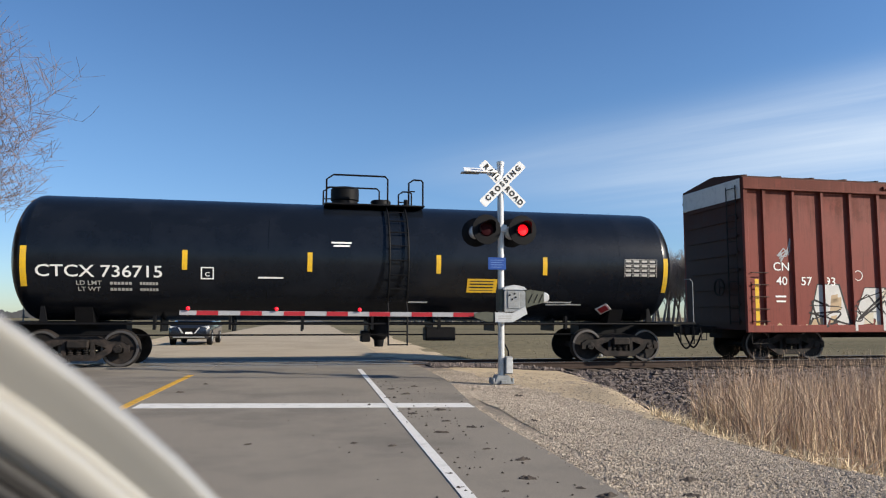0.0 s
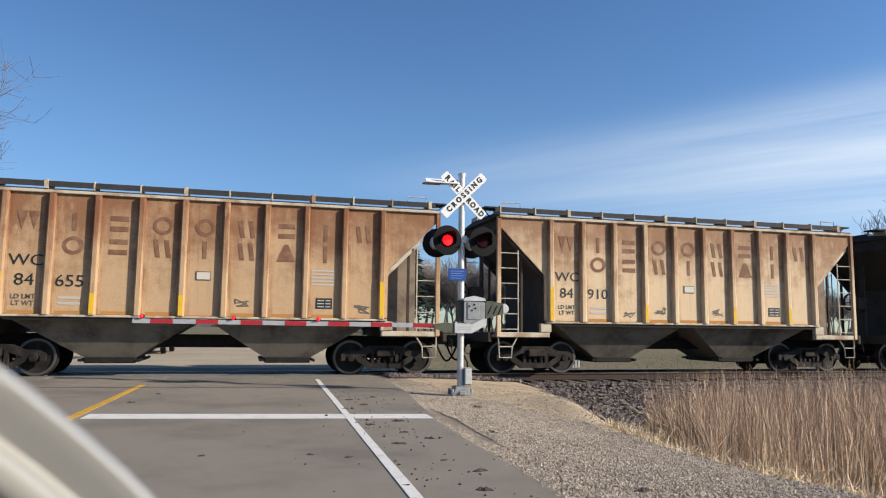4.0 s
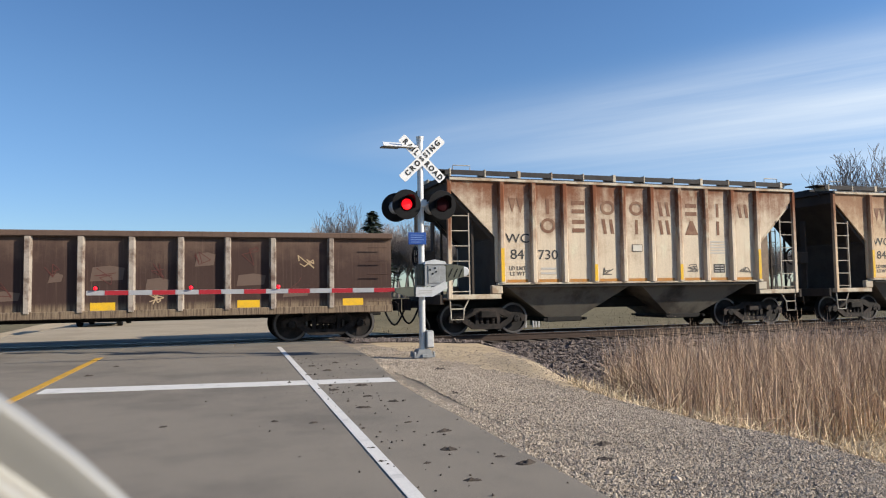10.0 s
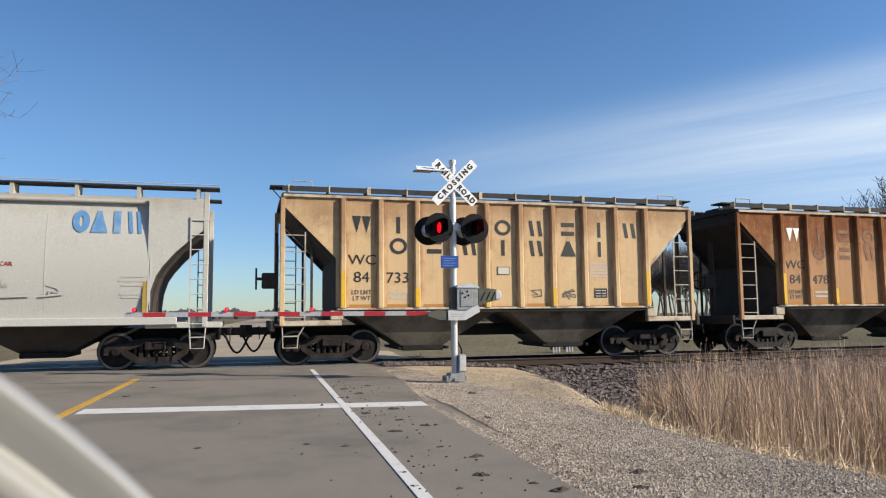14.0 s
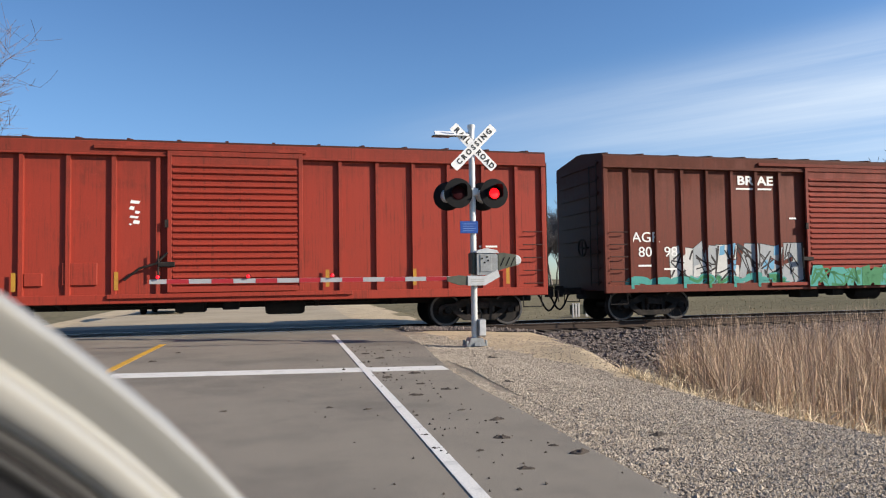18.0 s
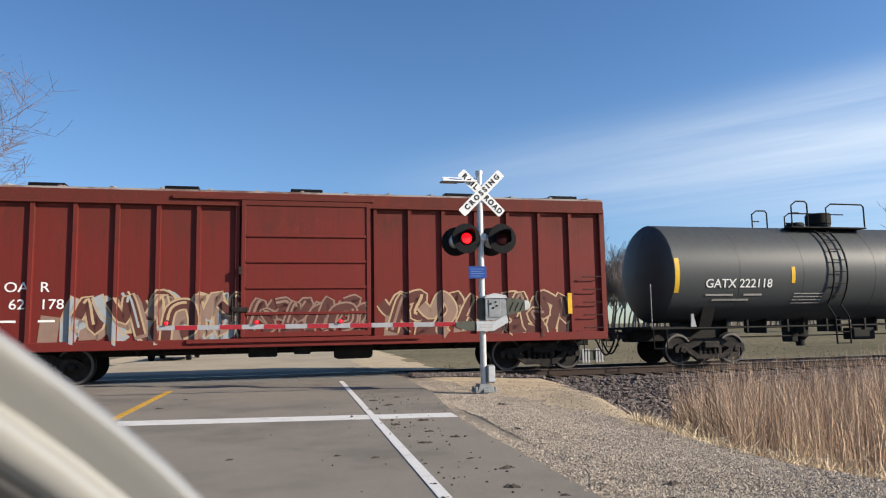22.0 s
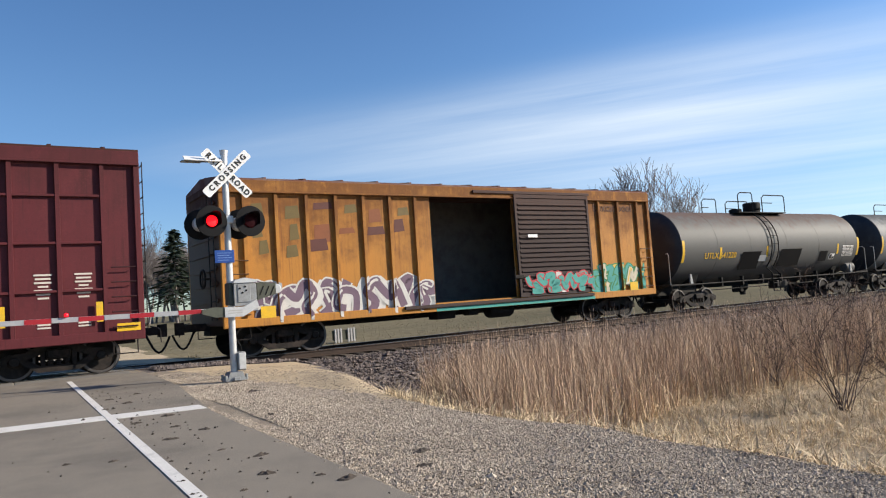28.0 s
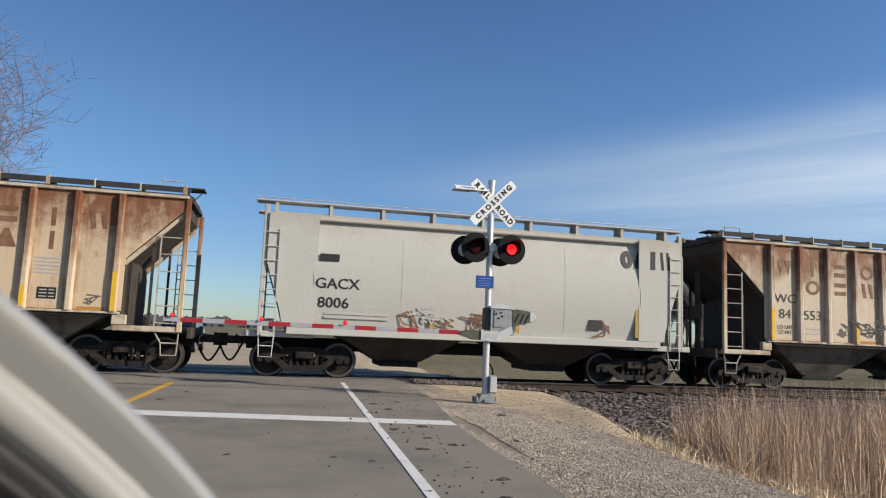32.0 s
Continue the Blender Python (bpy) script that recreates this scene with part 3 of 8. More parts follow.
scatter_stones("gravel", 170000, on_shoulder, 0.0079, M["gravel"], "pale crushed gravel on the road shoulder", 1)
scatter_stones("ballast", 34000, on_ballast, 0.034, M["ballast"], "dark grey railway ballast stones", 2)


# ---- the crossing signal ----
M["g_blue_pale"] = plain("pale blue print", (0.16, 0.25, 0.5), 0.6)


def make_signal():
    x0, y0 = 3.60, 13.62
    sig = thing("crossing_signal", "galvanised crossing signal mast with crossbuck, flashers and lowered gate arm", "crossing signal", at=pose(x0, y0, -0.06))
    base = Mesh().prism([(-0.2, 0), (0.2, 0), (0.16, 0.05), (0.11, 0.16), (-0.11, 0.16), (-0.16, 0.05)], -0.16, 0.16).box(-0.06, 0.06, -0.2, 0.2, 0, 0.07, 0.01)
    for sx in (-0.19, 0.19):
        for sy in (-0.13, 0.13):
            base.rod((sx, sy, 0), (sx, sy, 0.11), 0.028, 8)
    part("mast_base", base, M["alu"], sig, "cast base with anchor bolts")
    part("mast", Mesh().lathe([(0, 0.1), (0.064, 0.1), (0.062, 4.27), (0.07, 4.27), (0.07, 4.32), (0, 4.34)], 20, "z"), M["galv"], sig, smooth=True)
    jb = part("junction_box", Mesh().box(0.05, 0.2, -0.13, 0.07, 0.18, 0.52, 0.02), M["alu"], sig)
    part("cover", Mesh().box(0.06, 0.19, -0.15, -0.131, 0.2, 0.5, 0.01), M["galv"], jb)
    part("conduit", Mesh().pipe([(0.15, 0.02, 0.5), (0.14, 0.0, 0.62), (0.07, 0.0, 0.75)], 0.016), M["black"], sig)
    # gate mechanism and counterweight arms
    mech = part("gate_mechanism", Mesh().prism([(0.0, 1.38), (0.38, 1.38), (0.42, 1.46), (0.42, 1.76), (0.38, 1.80), (0.02, 1.80), (0.0, 1.78)], -0.26, -0.02), M["alu"], sig, "grey cast gate motor housing")
    part("lid", Mesh().prism([(-0.02, 1.805), (0.44, 1.805), (0.40, 1.86), (0.2, 1.90), (0.02, 1.86)], -0.28, 0.0), M["galv"], mech, "pale cast lid")
    part("cover", Mesh().box(0.06, 0.3, -0.275, -0.262, 1.44, 1.78, 0.012), M["alu"], mech)
    for x, z in ((0.1, 1.7), (0.15, 1.62), (0.22, 1.66), (0.2, 1.73)):
        part("bolt", Mesh().lathe([(0, -0.29), (0.018, -0.288), (0.02, -0.276)], 8, "y", (x, 0, z)), M["black"], mech)
    part("clamp", Mesh().box(-0.085, -0.002, -0.2, 0.09, 1.40, 1.82, 0.015), M["olive"], sig, "dark mast clamp")
    part("counterweight", Mesh().prism([(0.44, 1.46), (0.56, 1.50), (0.80, 1.56), (0.80, 1.77), (0.52, 1.81), (0.44, 1.79)], -0.24, -0.12), M["olive"], sig, "olive grey counterweight plates")
    for x in (0.52, 0.63, 0.73):
        part("plate_gap", Mesh().prism([(x - 0.05, 1.55), (x - 0.03, 1.55), (x + 0.05, 1.72), (x + 0.03, 1.72)], -0.246, -0.241), M["black"], sig)
    part("counterweight_cap", Mesh().lathe([(0, -0.16), (0.08, -0.16), (0.10, -0.14), (0.10, -0.1), (0, -0.1)], 24, "y", (0.82, -0.06, 1.66)), M["galv"], sig, smooth=True)
    part("counterweight_arm", Mesh().box(0.0, 0.8, -0.11, -0.07, 1.60, 1.68, 0.01), M["galv"], sig)
    # the arm, lowered across the lane
    arm = part("gate_arm", Mesh().box(-6.08, -0.28, -0.225, -0.195, 1.275, 1.36, 0.006), M["galv"], sig, "lowered gate arm", at=pose(0, 0, 0, 0, 0.25, -5.5))
    n, w = 13, 0.4
    red = Mesh().box(0.004, w - 0.004, -0.232, -0.2255, 1.277, 1.358).data("stripe", M["sign_red"])
    white = Mesh().box(0.004, w - 0.004, -0.232, -0.2255, 1.277, 1.358).data("stripe", M["arm_white"])
    for i in range(n):
        part("stripe", white if i % 2 else red, None, arm, at=pose(-5.77 + i * w, 0, 0))
    part("stripe", Mesh().box(0.0, 0.3, -0.232, -0.2255, 1.277, 1.358), M["arm_white"], arm, at=pose(-6.074, 0, 0))
    for xx in (-5.92, -4.30, -2.75):
        lamp = part("arm_lamp", Mesh().lathe([(0, 0), (0.038, 0), (0.044, 0.03), (0.044, 0.055), (0.035, 0.06)], 16, "y", (xx, -0.245, 1.40)).box(xx - 0.02, xx + 0.02, -0.225, -0.2, 1.36, 1.41), M["black"], arm, smooth=True)
        part("lens", Mesh().lathe([(0, -0.035), (0.02, -0.03), (0.033, -0.015), (0.036, 0)], 16, "y", (xx, -0.25, 1.40)), M["small_red"], lamp, "lit red lens", smooth=True)
    part("arm_bracket", Mesh().prism([(-0.2, 1.18), (0.14, 1.18), (0.44, 1.34), (0.40, 1.48), (0.16, 1.36), (-0.2, 1.37)], -0.32, -0.235), M["galv"], sig, "pale cast arm support")
    part("arm_socket", Mesh().prism([(-0.6, 1.27), (-0.36, 1.19), (-0.202, 1.19), (-0.202, 1.36), (-0.36, 1.38), (-0.6, 1.35)], -0.3, -0.235), M["olive"], sig, "olive grey arm socket")
    for i in range(2):
        part("notice_line", Mesh().box(-0.14, 0.12, -0.324, -0.321, 1.29 - i * 0.045, 1.305 - i * 0.045), M["grey_ink"], sig)
    # blue notice with lines that cannot be read
    blue = part("notice", Mesh().box(-0.28, 0.08, -0.09, -0.08, 2.20, 2.44, 0.004), M["sign_blue"], sig, "blue emergency notice")
    for i in range(4):
        part("notice_line", Mesh().box(-0.23, 0.03 - 0.04 * (i % 2), -0.094, -0.091, 2.38 - i * 0.045, 2.39 - i * 0.045), M["g_blue_pale"], blue)
    # flashers
    part("cross_arm", Mesh().rod((-0.42, -0.02, 3.02), (0.46, -0.02, 3.02), 0.032, 12).box(-0.1, 0.1, -0.09, 0.09, 2.95, 3.09, 0.01), M["galv"], sig)
    inserts = []
    for sx, turn in ((-0.325, 5), (0.40, 5)):
        fl = part("flasher", Mesh().lathe([(0, 0.06), (0.12, 0.05), (0.135, 0.01), (0.29, 0.008), (0.295, 0), (0.29, -0.01), (0.135, -0.012)], 40, "y"), M["black"], sig, "round black backboard and lamp", smooth=True, at=pose(sx, -0.16, 2.98, 0, 0, turn))
        hood = Mesh()
        k, r = 20, 0.158
        for i in range(k):
            a0, a1 = radians(-25 + 230 * i / k), radians(-25 + 230 * (i + 1) / k)
            for r0, r1, d0 in ((r, r, 0),):
                d_a, d_b = -0.30 * max(0.35, math.sin(min(math.pi, max(0, a0)))), -0.30 * max(0.35, math.sin(min(math.pi, max(0, a1))))
                v = [(r * math.cos(a0), -0.005, r * math.sin(a0)), (r * math.cos(a1), -0.005, r * math.sin(a1)), (r * math.cos(a1), d_b, r * math.sin(a1)), (r * math.cos(a0), d_a, r * math.sin(a0))]
                v += [(p[0] * 1.025, p[1], p[2] * 1.025) for p in v]
                hood.add(v, [(0, 1, 2, 3), (7, 6, 5, 4), (2, 6, 7, 3), (0, 4, 5, 1)])
        part("hood", hood, M["black"], fl)
        ins = part("lamp_insert", Mesh().lathe([(0.128, 0.0), (0.12, 0.012), (0.08, 0.02), (0, 0.022)], 28, "y"), M["dark_red"], sig, "red lens", smooth=True, at=pose(sx, -0.185, 2.98, 0, 0, turn))
        lit = part("lens", Mesh().lathe([(0.105, 0.0), (0.1, -0.012), (0.06, -0.02), (0, -0.022)], 28, "y"), M["lit_red"], ins, "glowing red lens", smooth=True)
        inserts.append((ins, sx, turn))
        back = part("rear_flasher", Mesh().lathe([(0, -0.12), (0.11, -0.1), (0.15, -0.02), (0.28, 0), (0.29, 0.01), (0.28, 0.015), (0.1, 0.015), (0, 0.015)], 36, "y"), M["black"], sig, "flasher facing the other road side", smooth=True, at=pose(sx - 0.13, 0.2, 2.96, 0, 0, -18))
        part("lamp_back", Mesh().lathe([(0, -0.16), (0.1, -0.14), (0.14, -0.05), (0.14, -0.02)], 24, "y"), M["galv"], back, "bare metal lamp back", smooth=True)
    # crossbuck
    for k, (words, ang) in enumerate((("RAILROAD", -45), ("CROSSING", 45))):
        y = -0.085 - 0.012 * k
        h, l, c = 0.094, 0.585, 0.022
        oct_ = [(-l + c, -h), (l - c, -h), (l, -h + c), (l, h - c), (l - c, h), (-l + c, h), (-l, h - c), (-l, -h + c)]
        blade = part("crossbuck_blade", Mesh().prism(oct_, y, y + 0.006), M["sign_white"], sig, "white blade with black lettering", at=pose(0.02, 0, 3.90) @ pose(0, 0, 0, 0, -ang, 0))
        left, right = words[:4], words[4:]
        if k:
            write_on(blade, words, 0.02, 0, 0.145, y - 0.004, M["ink"], width=0.95, bold=0.006, spread=1.62)
        else:
            write_on(blade, left, -0.32, 0, 0.145, y - 0.004, M["ink"], width=0.95, bold=0.006, spread=1.5)
            write_on(blade, right, 0.33, 0, 0.145, y - 0.004, M["ink"], width=0.95, bold=0.006, spread=1.3)
    part("lamp_bracket", Mesh().rod((-0.5, 0.05, 4.14), (-0.05, 0.0, 4.14), 0.022, 8).box(-0.79, -0.42, -0.02, 0.12, 4.115, 4.14, 0.006), M["alu"], sig, "dark bracket arm")
    part("top_plate", Mesh().box(-0.34, 0.34, -0.15, 0.15, -0.011, 0.011, 0.006), M["sign_white"], sig, "white tilted plate on a bracket", at=pose(-0.40, 0.02, 4.185, 24, 2, -6))
    part("mast_cap", Mesh().lathe([(0.075, 4.3), (0.08, 4.36), (0, 4.38)], 16, "z"), M["galv"], sig, smooth=True)
    return sig, inserts


signal, lamp_inserts = make_signal()


# ---- railway cars ----
WHEEL_R = 0.44


def wheelset_mesh():
    if "wheelset" not in bpy.data.meshes:
        m = Mesh()
        for s in (-1, 1):
            prof = [(0, 0.655), (0.1, 0.655), (0.11, 0.69), (0.3, 0.71), (0.35, 0.68), (WHEEL_R + 0.025, 0.68), (WHEEL_R + 0.025, 0.71), (WHEEL_R, 0.725), (WHEEL_R - 0.004, 0.80), (0.37, 0.815), (0.36, 0.78), (0.12, 0.76), (0.11, 0.85), (0, 0.85)]
            m.lathe([(r, s * h) for r, h in prof], 32, "y")
            m.lathe([(0.075, s * 0.85), (0.105, s * 0.86), (0.105, s * 1.06), (0.09, s * 1.08), (0, s * 1.08)], 18, "y")
            for k in range(3):
                a = 2.1 * k
                m.rod((0.055 * math.cos(a), s * 1.075, 0.055 * math.sin(a)), (0.055 * math.cos(a), s * 1.1, 0.055 * math.sin(a)), 0.017, 6)
        m.rod((0, -0.66, 0), (0, 0.66, 0), 0.085, 14)
        m.data("wheelset", M["wheel"], True)
        Mesh().lathe([(0.372, -0.8155), (0.405, -0.8175), (0.43, -0.8145)], 40, "y").data("rim", M["tread"], True)
        # side frame, one side of a truck
        sf = [(-1.12, 0.36), (-1.12, 0.52), (-0.98, 0.60), (-0.66, 0.62), (-0.42, 0.74), (0.42, 0.74), (0.66, 0.62), (0.98, 0.60), (1.12, 0.52), (1.12, 0.36), (1.02, 0.36), (1.0, 0.47), (0.78, 0.47), (0.72, 0.36), (0.42, 0.16), (-0.42, 0.16), (-0.72, 0.36), (-0.78, 0.47), (-1.0, 0.47), (-1.02, 0.36)]
        bm = bmesh.new()
        holes = ([(-0.62, 0.46), (-0.36, 0.56), (-0.36, 0.3)], [(0.62, 0.46), (0.36, 0.56), (0.36, 0.3)], [(-0.27, 0.3), (-0.27, 0.6), (0.27, 0.6), (0.27, 0.3)])
        edges = []
        for loop in (sf, *holes):
            vs = [bm.verts.new((x, 0, z)) for x, z in loop]
            edges += [bm.edges.new((vs[i], vs[(i + 1) % len(vs)])) for i in range(len(vs))]
        bmesh.ops.triangle_fill(bm, edges=edges, use_beauty=True)
        # faces that fell into the openings go
        def inside(p, poly):
            hit = False
            for (x1, z1), (x2, z2) in zip(poly, poly[1:] + poly[:1]):
                if (z1 > p.z) != (z2 > p.z) and p.x < (x2 - x1) * (p.z - z1) / (z2 - z1) + x1:
                    hit = not hit
            return hit
        gone = [f for f in bm.faces if any(inside(f.calc_center_median(), h) for h in holes)]
        bmesh.ops.delete(bm, geom=gone, context="FACES")
        r = bmesh.ops.extrude_face_region(bm, geom=list(bm.faces))
        bmesh.ops.translate(bm, verts=[v for v in r["geom"] if isinstance(v, bmesh.types.BMVert)], vec=(0, 0.13, 0))
        bmesh.ops.recalc_face_normals(bm, faces=bm.faces)
        me = bpy.data.meshes.new("side_frame")
        bm.to_mesh(me)
        bm.free()
        me.materials.append(M["truck"])
        coil = [(0, 0.2)]
        for turn in range(6):
            coil += [(0.045, 0.215 + turn * 0.042), (0.068, 0.225 + turn * 0.042), (0.068, 0.238 + turn * 0.042), (0.045, 0.248 + turn * 0.042)]
        Mesh().lathe(coil + [(0, 0.47)], 10, "z").data("spring", M["truck"], True)
        Mesh().box(-0.24, 0.24, -1.15, 1.15, 0.46, 0.66, 0.03).box(-0.1, 0.1, -0.35, 0.35, 0.66, 0.74, 0.02).box(-0.88, 0.88, -0.5, -0.42, 0.4, 0.46).box(-0.88, 0.88, 0.42, 0.5, 0.4, 0.46).data("bolster", M["truck"])
        Mesh().box(-0.14, 0.14, -0.02, 0.16, 0.44, 0.56, 0.02).data("adapter", M["truck"])
    return bpy.data.meshes["wheelset"]


WHEELS = []


def add_trucks(car, at, shade=None):
    ws = wheelset_mesh()
    d = bpy.data.meshes
    for cx in (-at, at):
        tr = part("truck", d["bolster"], None, car, "cast steel truck", at=pose(cx, 0, 0))
        for s in (-1, 1):
            part("side_frame", d["side_frame"], None, tr, at=pose(0, 0.93, 0) if s > 0 else pose(0, -0.93, 0, 0, 0, 180))
            for k in (-0.17, 0, 0.17):
                part("spring", d["spring"], None, tr, at=pose(k, 0.99 * s, 0))
        for dx in (-0.87, 0.87):
            w = part("wheelset", ws, None, car, "dark wheels on an axle", at=pose(cx + dx, 0, WHEEL_R))
            part("rim", d["rim"], None, w, "worn rim")
            part("rim", d["rim"], None, w, "worn rim", at=pose(0, 0, 0, 0, 0, 180))
            WHEELS.append((w, car, cx + dx))


def add_coupler(car, end, z=0.86):
    """Coupler, cut lever and hanging brake hose at both ends."""
    if "coupler" not in bpy.data.meshes:
        Mesh().box(-0.75, -0.12, -0.08, 0.08, z - 0.1, z + 0.1, 0.02).prism([(-0.14, -0.13), (0.0, -0.16), (0.05, -0.05), (0.02, 0.02), (0.05, 0.1), (-0.06, 0.15), (-0.16, 0.12)], z - 0.16, z + 0.16, "z").data("coupler", M["truck"])
        pts = [(-0.5, -0.32, z - 0.12)] + [(-0.5 + 0.55 * k / 8, -0.32, z - 0.12 - 0.42 * math.sin(math.pi * k / 8 * 0.98)) for k in range(1, 9)]
        Mesh().pipe(pts, 0.028, 8).rod((-0.55, -0.32, z - 0.05), (-0.5, -0.32, z - 0.14), 0.035, 8).data("brake_hose", M["black"], True)
        Mesh().pipe([(-0.35, -0.05, z + 0.12), (-0.35, -0.9, z + 0.1), (-0.38, -1.35, z + 0.05), (-0.38, -1.4, z - 0.25)], 0.014, 6).data("cut_lever", M["truck"])
    for s in (-1, 1):
        m = pose(end, 0, 0) if s > 0 else pose(-end, 0, 0, 0, 0, 180)
        part("coupler", bpy.data.meshes["coupler"], None, car, at=m)
        part("brake_hose", bpy.data.meshes["brake_hose"], None, car, "black rubber hose", at=m)
        part("cut_lever", bpy.data.meshes["cut_lever"], None, car, at=m)


def add_ladder(car, x0, x1, y, z0, z1, mat, step=0.4, rails=True, name="ladder", r=0.014):
    m = Mesh()
    if rails:
        for x in (x0, x1):
            m.box(x - 0.016, x + 0.016, y - 0.01, y + 0.01, z0, z1)
    k = max(1, round((z1 - z0) / step))
    for i in range(k + 1):
        z = z0 + 0.08 + (z1 - z0 - 0.16) * i / k
        m.rod((x0 - 0.02, y, z), (x1 + 0.02, y, z), r, 6)
    return part(name, m, mat, car)


def letter_shape(ch, w, h, bold=0.2):
    """A plain mark of a letter's size: ring, wedges, leaning or level bars."""
    m = Mesh()
    t = h * bold

    def bar(x0, x1, z0, z1):
        m.box(x0 * w / 2, x1 * w / 2, 0, 0.004, z0 * h / 2, z1 * h / 2)
    if ch in "OC":
        n = 16
        for i in range(n):
            a, b = 2 * math.pi * i / n, 2 * math.pi * (i + 1) / n
            out = [(math.cos(q) * w / 2, math.sin(q) * h / 2) for q in (a, b)]
            ins = [(math.cos(q) * (w / 2 - t), math.sin(q) * (h / 2 - t)) for q in (b, a)]
            m.prism(out + ins, 0, 0.004)
    elif ch in "SE":
        bar(-0.85, 0.85, 0.3, 0.85)
        bar(-0.85, 0.85, -0.85, -0.3)
    elif ch in "ILT":
        m.box(-t * 0.55, t * 0.55, 0, 0.004, -h / 2, h / 2)
    elif ch == "A":
        m.prism([(-w / 2, -h / 2), (w / 2, -h / 2), (w * 0.1, h / 2), (-w * 0.1, h / 2)], 0, 0.004)
    elif ch == "W":
        for x in (-0.27, 0.27):
            m.prism([(w * (x - 0.25), h / 2), (w * x, -h / 2), (w * (x + 0.25), h / 2)], 0, 0.004)
    else:
        for x in (-0.26, 0.26):
            m.prism([(w * (x - 0.04), -h / 2), (w * (x + 0.18), -h / 2), (w * (x + 0.04), h / 2), (w * (x - 0.18), h / 2)], 0, 0.004)
    return m


HOPPER_RIBS = [-4.275 + 0.95 * k for k in range(10)]
SPAN = 5.75


def make_hopper(label):
    """Covered two-bay hopper with ten side posts: built once, centre at the origin, rails at z = 0."""
    car = thing("covered_hopper", label, "railway hopper car", "hopper cars of the train")
    z0, z1 = 1.42, 4.22
    # hold: side walls behind the panels, sloped ends, roof
    hold = [(-4.42, z0), (-4.42, 2.66), (-5.64, 3.9), (-5.64, z1), (5.64, z1), (5.64, 3.9), (4.42, 2.66), (4.42, z0)]
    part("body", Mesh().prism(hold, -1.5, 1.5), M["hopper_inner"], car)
    part("roof", Mesh().prism([(-1.62, z1), (-1.56, z1 + 0.06), (-0.7, z1 + 0.14), (0.7, z1 + 0.14), (1.56, z1 + 0.06), (1.62, z1)], -SPAN, SPAN, "x"), M["hopper_roof"], car)
    panel = Mesh().box(0.06, 0.89, -1.56, -1.502, z0 + 0.005, z1 - 0.02, 0.012).data("side_panel", M["hopper_side"])
    rib = Mesh().prism([(-0.085, -1.50), (-0.07, -1.665), (-0.045, -1.68), (0.045, -1.68), (0.07, -1.665), (0.085, -1.50)], z0, z1 - 0.06, "z").data("side_post", M["hopper_post"])
    gusset = Mesh().prism([(-5.7, z1 - 0.02), (-5.7, 3.92), (-4.44, 2.66), (-4.44, z0 + 0.02), (-4.36, z0 + 0.02), (-4.36, z1 - 0.02)], -1.56, -1.502).data("end_panel", M["hopper_side"])
    for side in (0, 180):
        turn = pose(0, 0, 0, 0, 0, side)
        for k, x in enumerate(HOPPER_RIBS):
            part("side_post", rib, None, car, at=turn @ pose(x, 0, 0))
            if k < 9:
                part("side_panel", panel, None, car, at=turn @ pose(x, 0, 0))
        part("end_panel", gusset, None, car, at=turn)
        part("end_panel", gusset, None, car, at=turn @ Matrix.Diagonal((-1, 1, 1, 1)))
        part("eave_rail", Mesh().box(-SPAN, SPAN, -1.63, -1.562, z1 - 0.055, z1 + 0.02, 0.012), M["hopper_trim"], car, at=turn)
        part("side_sill", Mesh().box(-4.42, 4.42, -1.64, -1.5, z0 - 0.055, z0, 0.01), M["hopper_trim"], car, at=turn)
        part("sill_web", Mesh().prism([(-4.3, z0 - 0.057), (-4.1, z0 - 0.13), (4.1, z0 - 0.13), (4.3, z0 - 0.057)], -1.60, -1.5), M["under"], car, at=turn)
        for s in (-1, 1):
            part("corner_post", Mesh().box(s * 5.75 - 0.055, s * 5.75 + 0.055, -1.6, -1.5, 1.0, z1 - 0.02, 0.01), M["hopper_post"], car, at=turn)
            part("end_sill", Mesh().box(min(s * 4.3, s * 5.8), max(s * 4.3, s * 5.8), -1.58, -1.42, 0.99, 1.12, 0.012), M["hopper_trim"], car, at=turn)
            part("sill_bracket", Mesh().box(s * 4.42 - 0.16, s * 4.42 + 0.16, -1.6, -1.46, 1.122, z0 - 0.06, 0.02), M["hopper_trim"], car, at=turn)
            x = sorted((s * 5.2, s * 5.7))
            add_ladder(car, x[0], x[1], -1.56, 1.12, 3.3, M["hopper_ladder"]).matrix_basis = turn
            part("step", Mesh().pipe([(s * 5.2, -1.5, 1.0), (s * 5.36, -1.53, 0.74), (s * 5.38, -1.53, 0.46), (s * 5.72, -1.53, 0.46), (s * 5.74, -1.5, 1.0)], 0.02).rod((s * 5.36, -1.53, 0.74), (s * 5.73, -1.52, 0.74), 0.018), M["hopper_ladder"], car, at=turn)
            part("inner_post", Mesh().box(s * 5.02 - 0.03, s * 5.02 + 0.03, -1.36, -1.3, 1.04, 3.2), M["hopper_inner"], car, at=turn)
            # sunward brace in pale trim, the other dark: lit and shaded by colour
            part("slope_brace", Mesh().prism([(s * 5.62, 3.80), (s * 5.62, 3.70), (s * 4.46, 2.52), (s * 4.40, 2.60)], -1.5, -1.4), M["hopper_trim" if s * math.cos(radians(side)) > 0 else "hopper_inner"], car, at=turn)
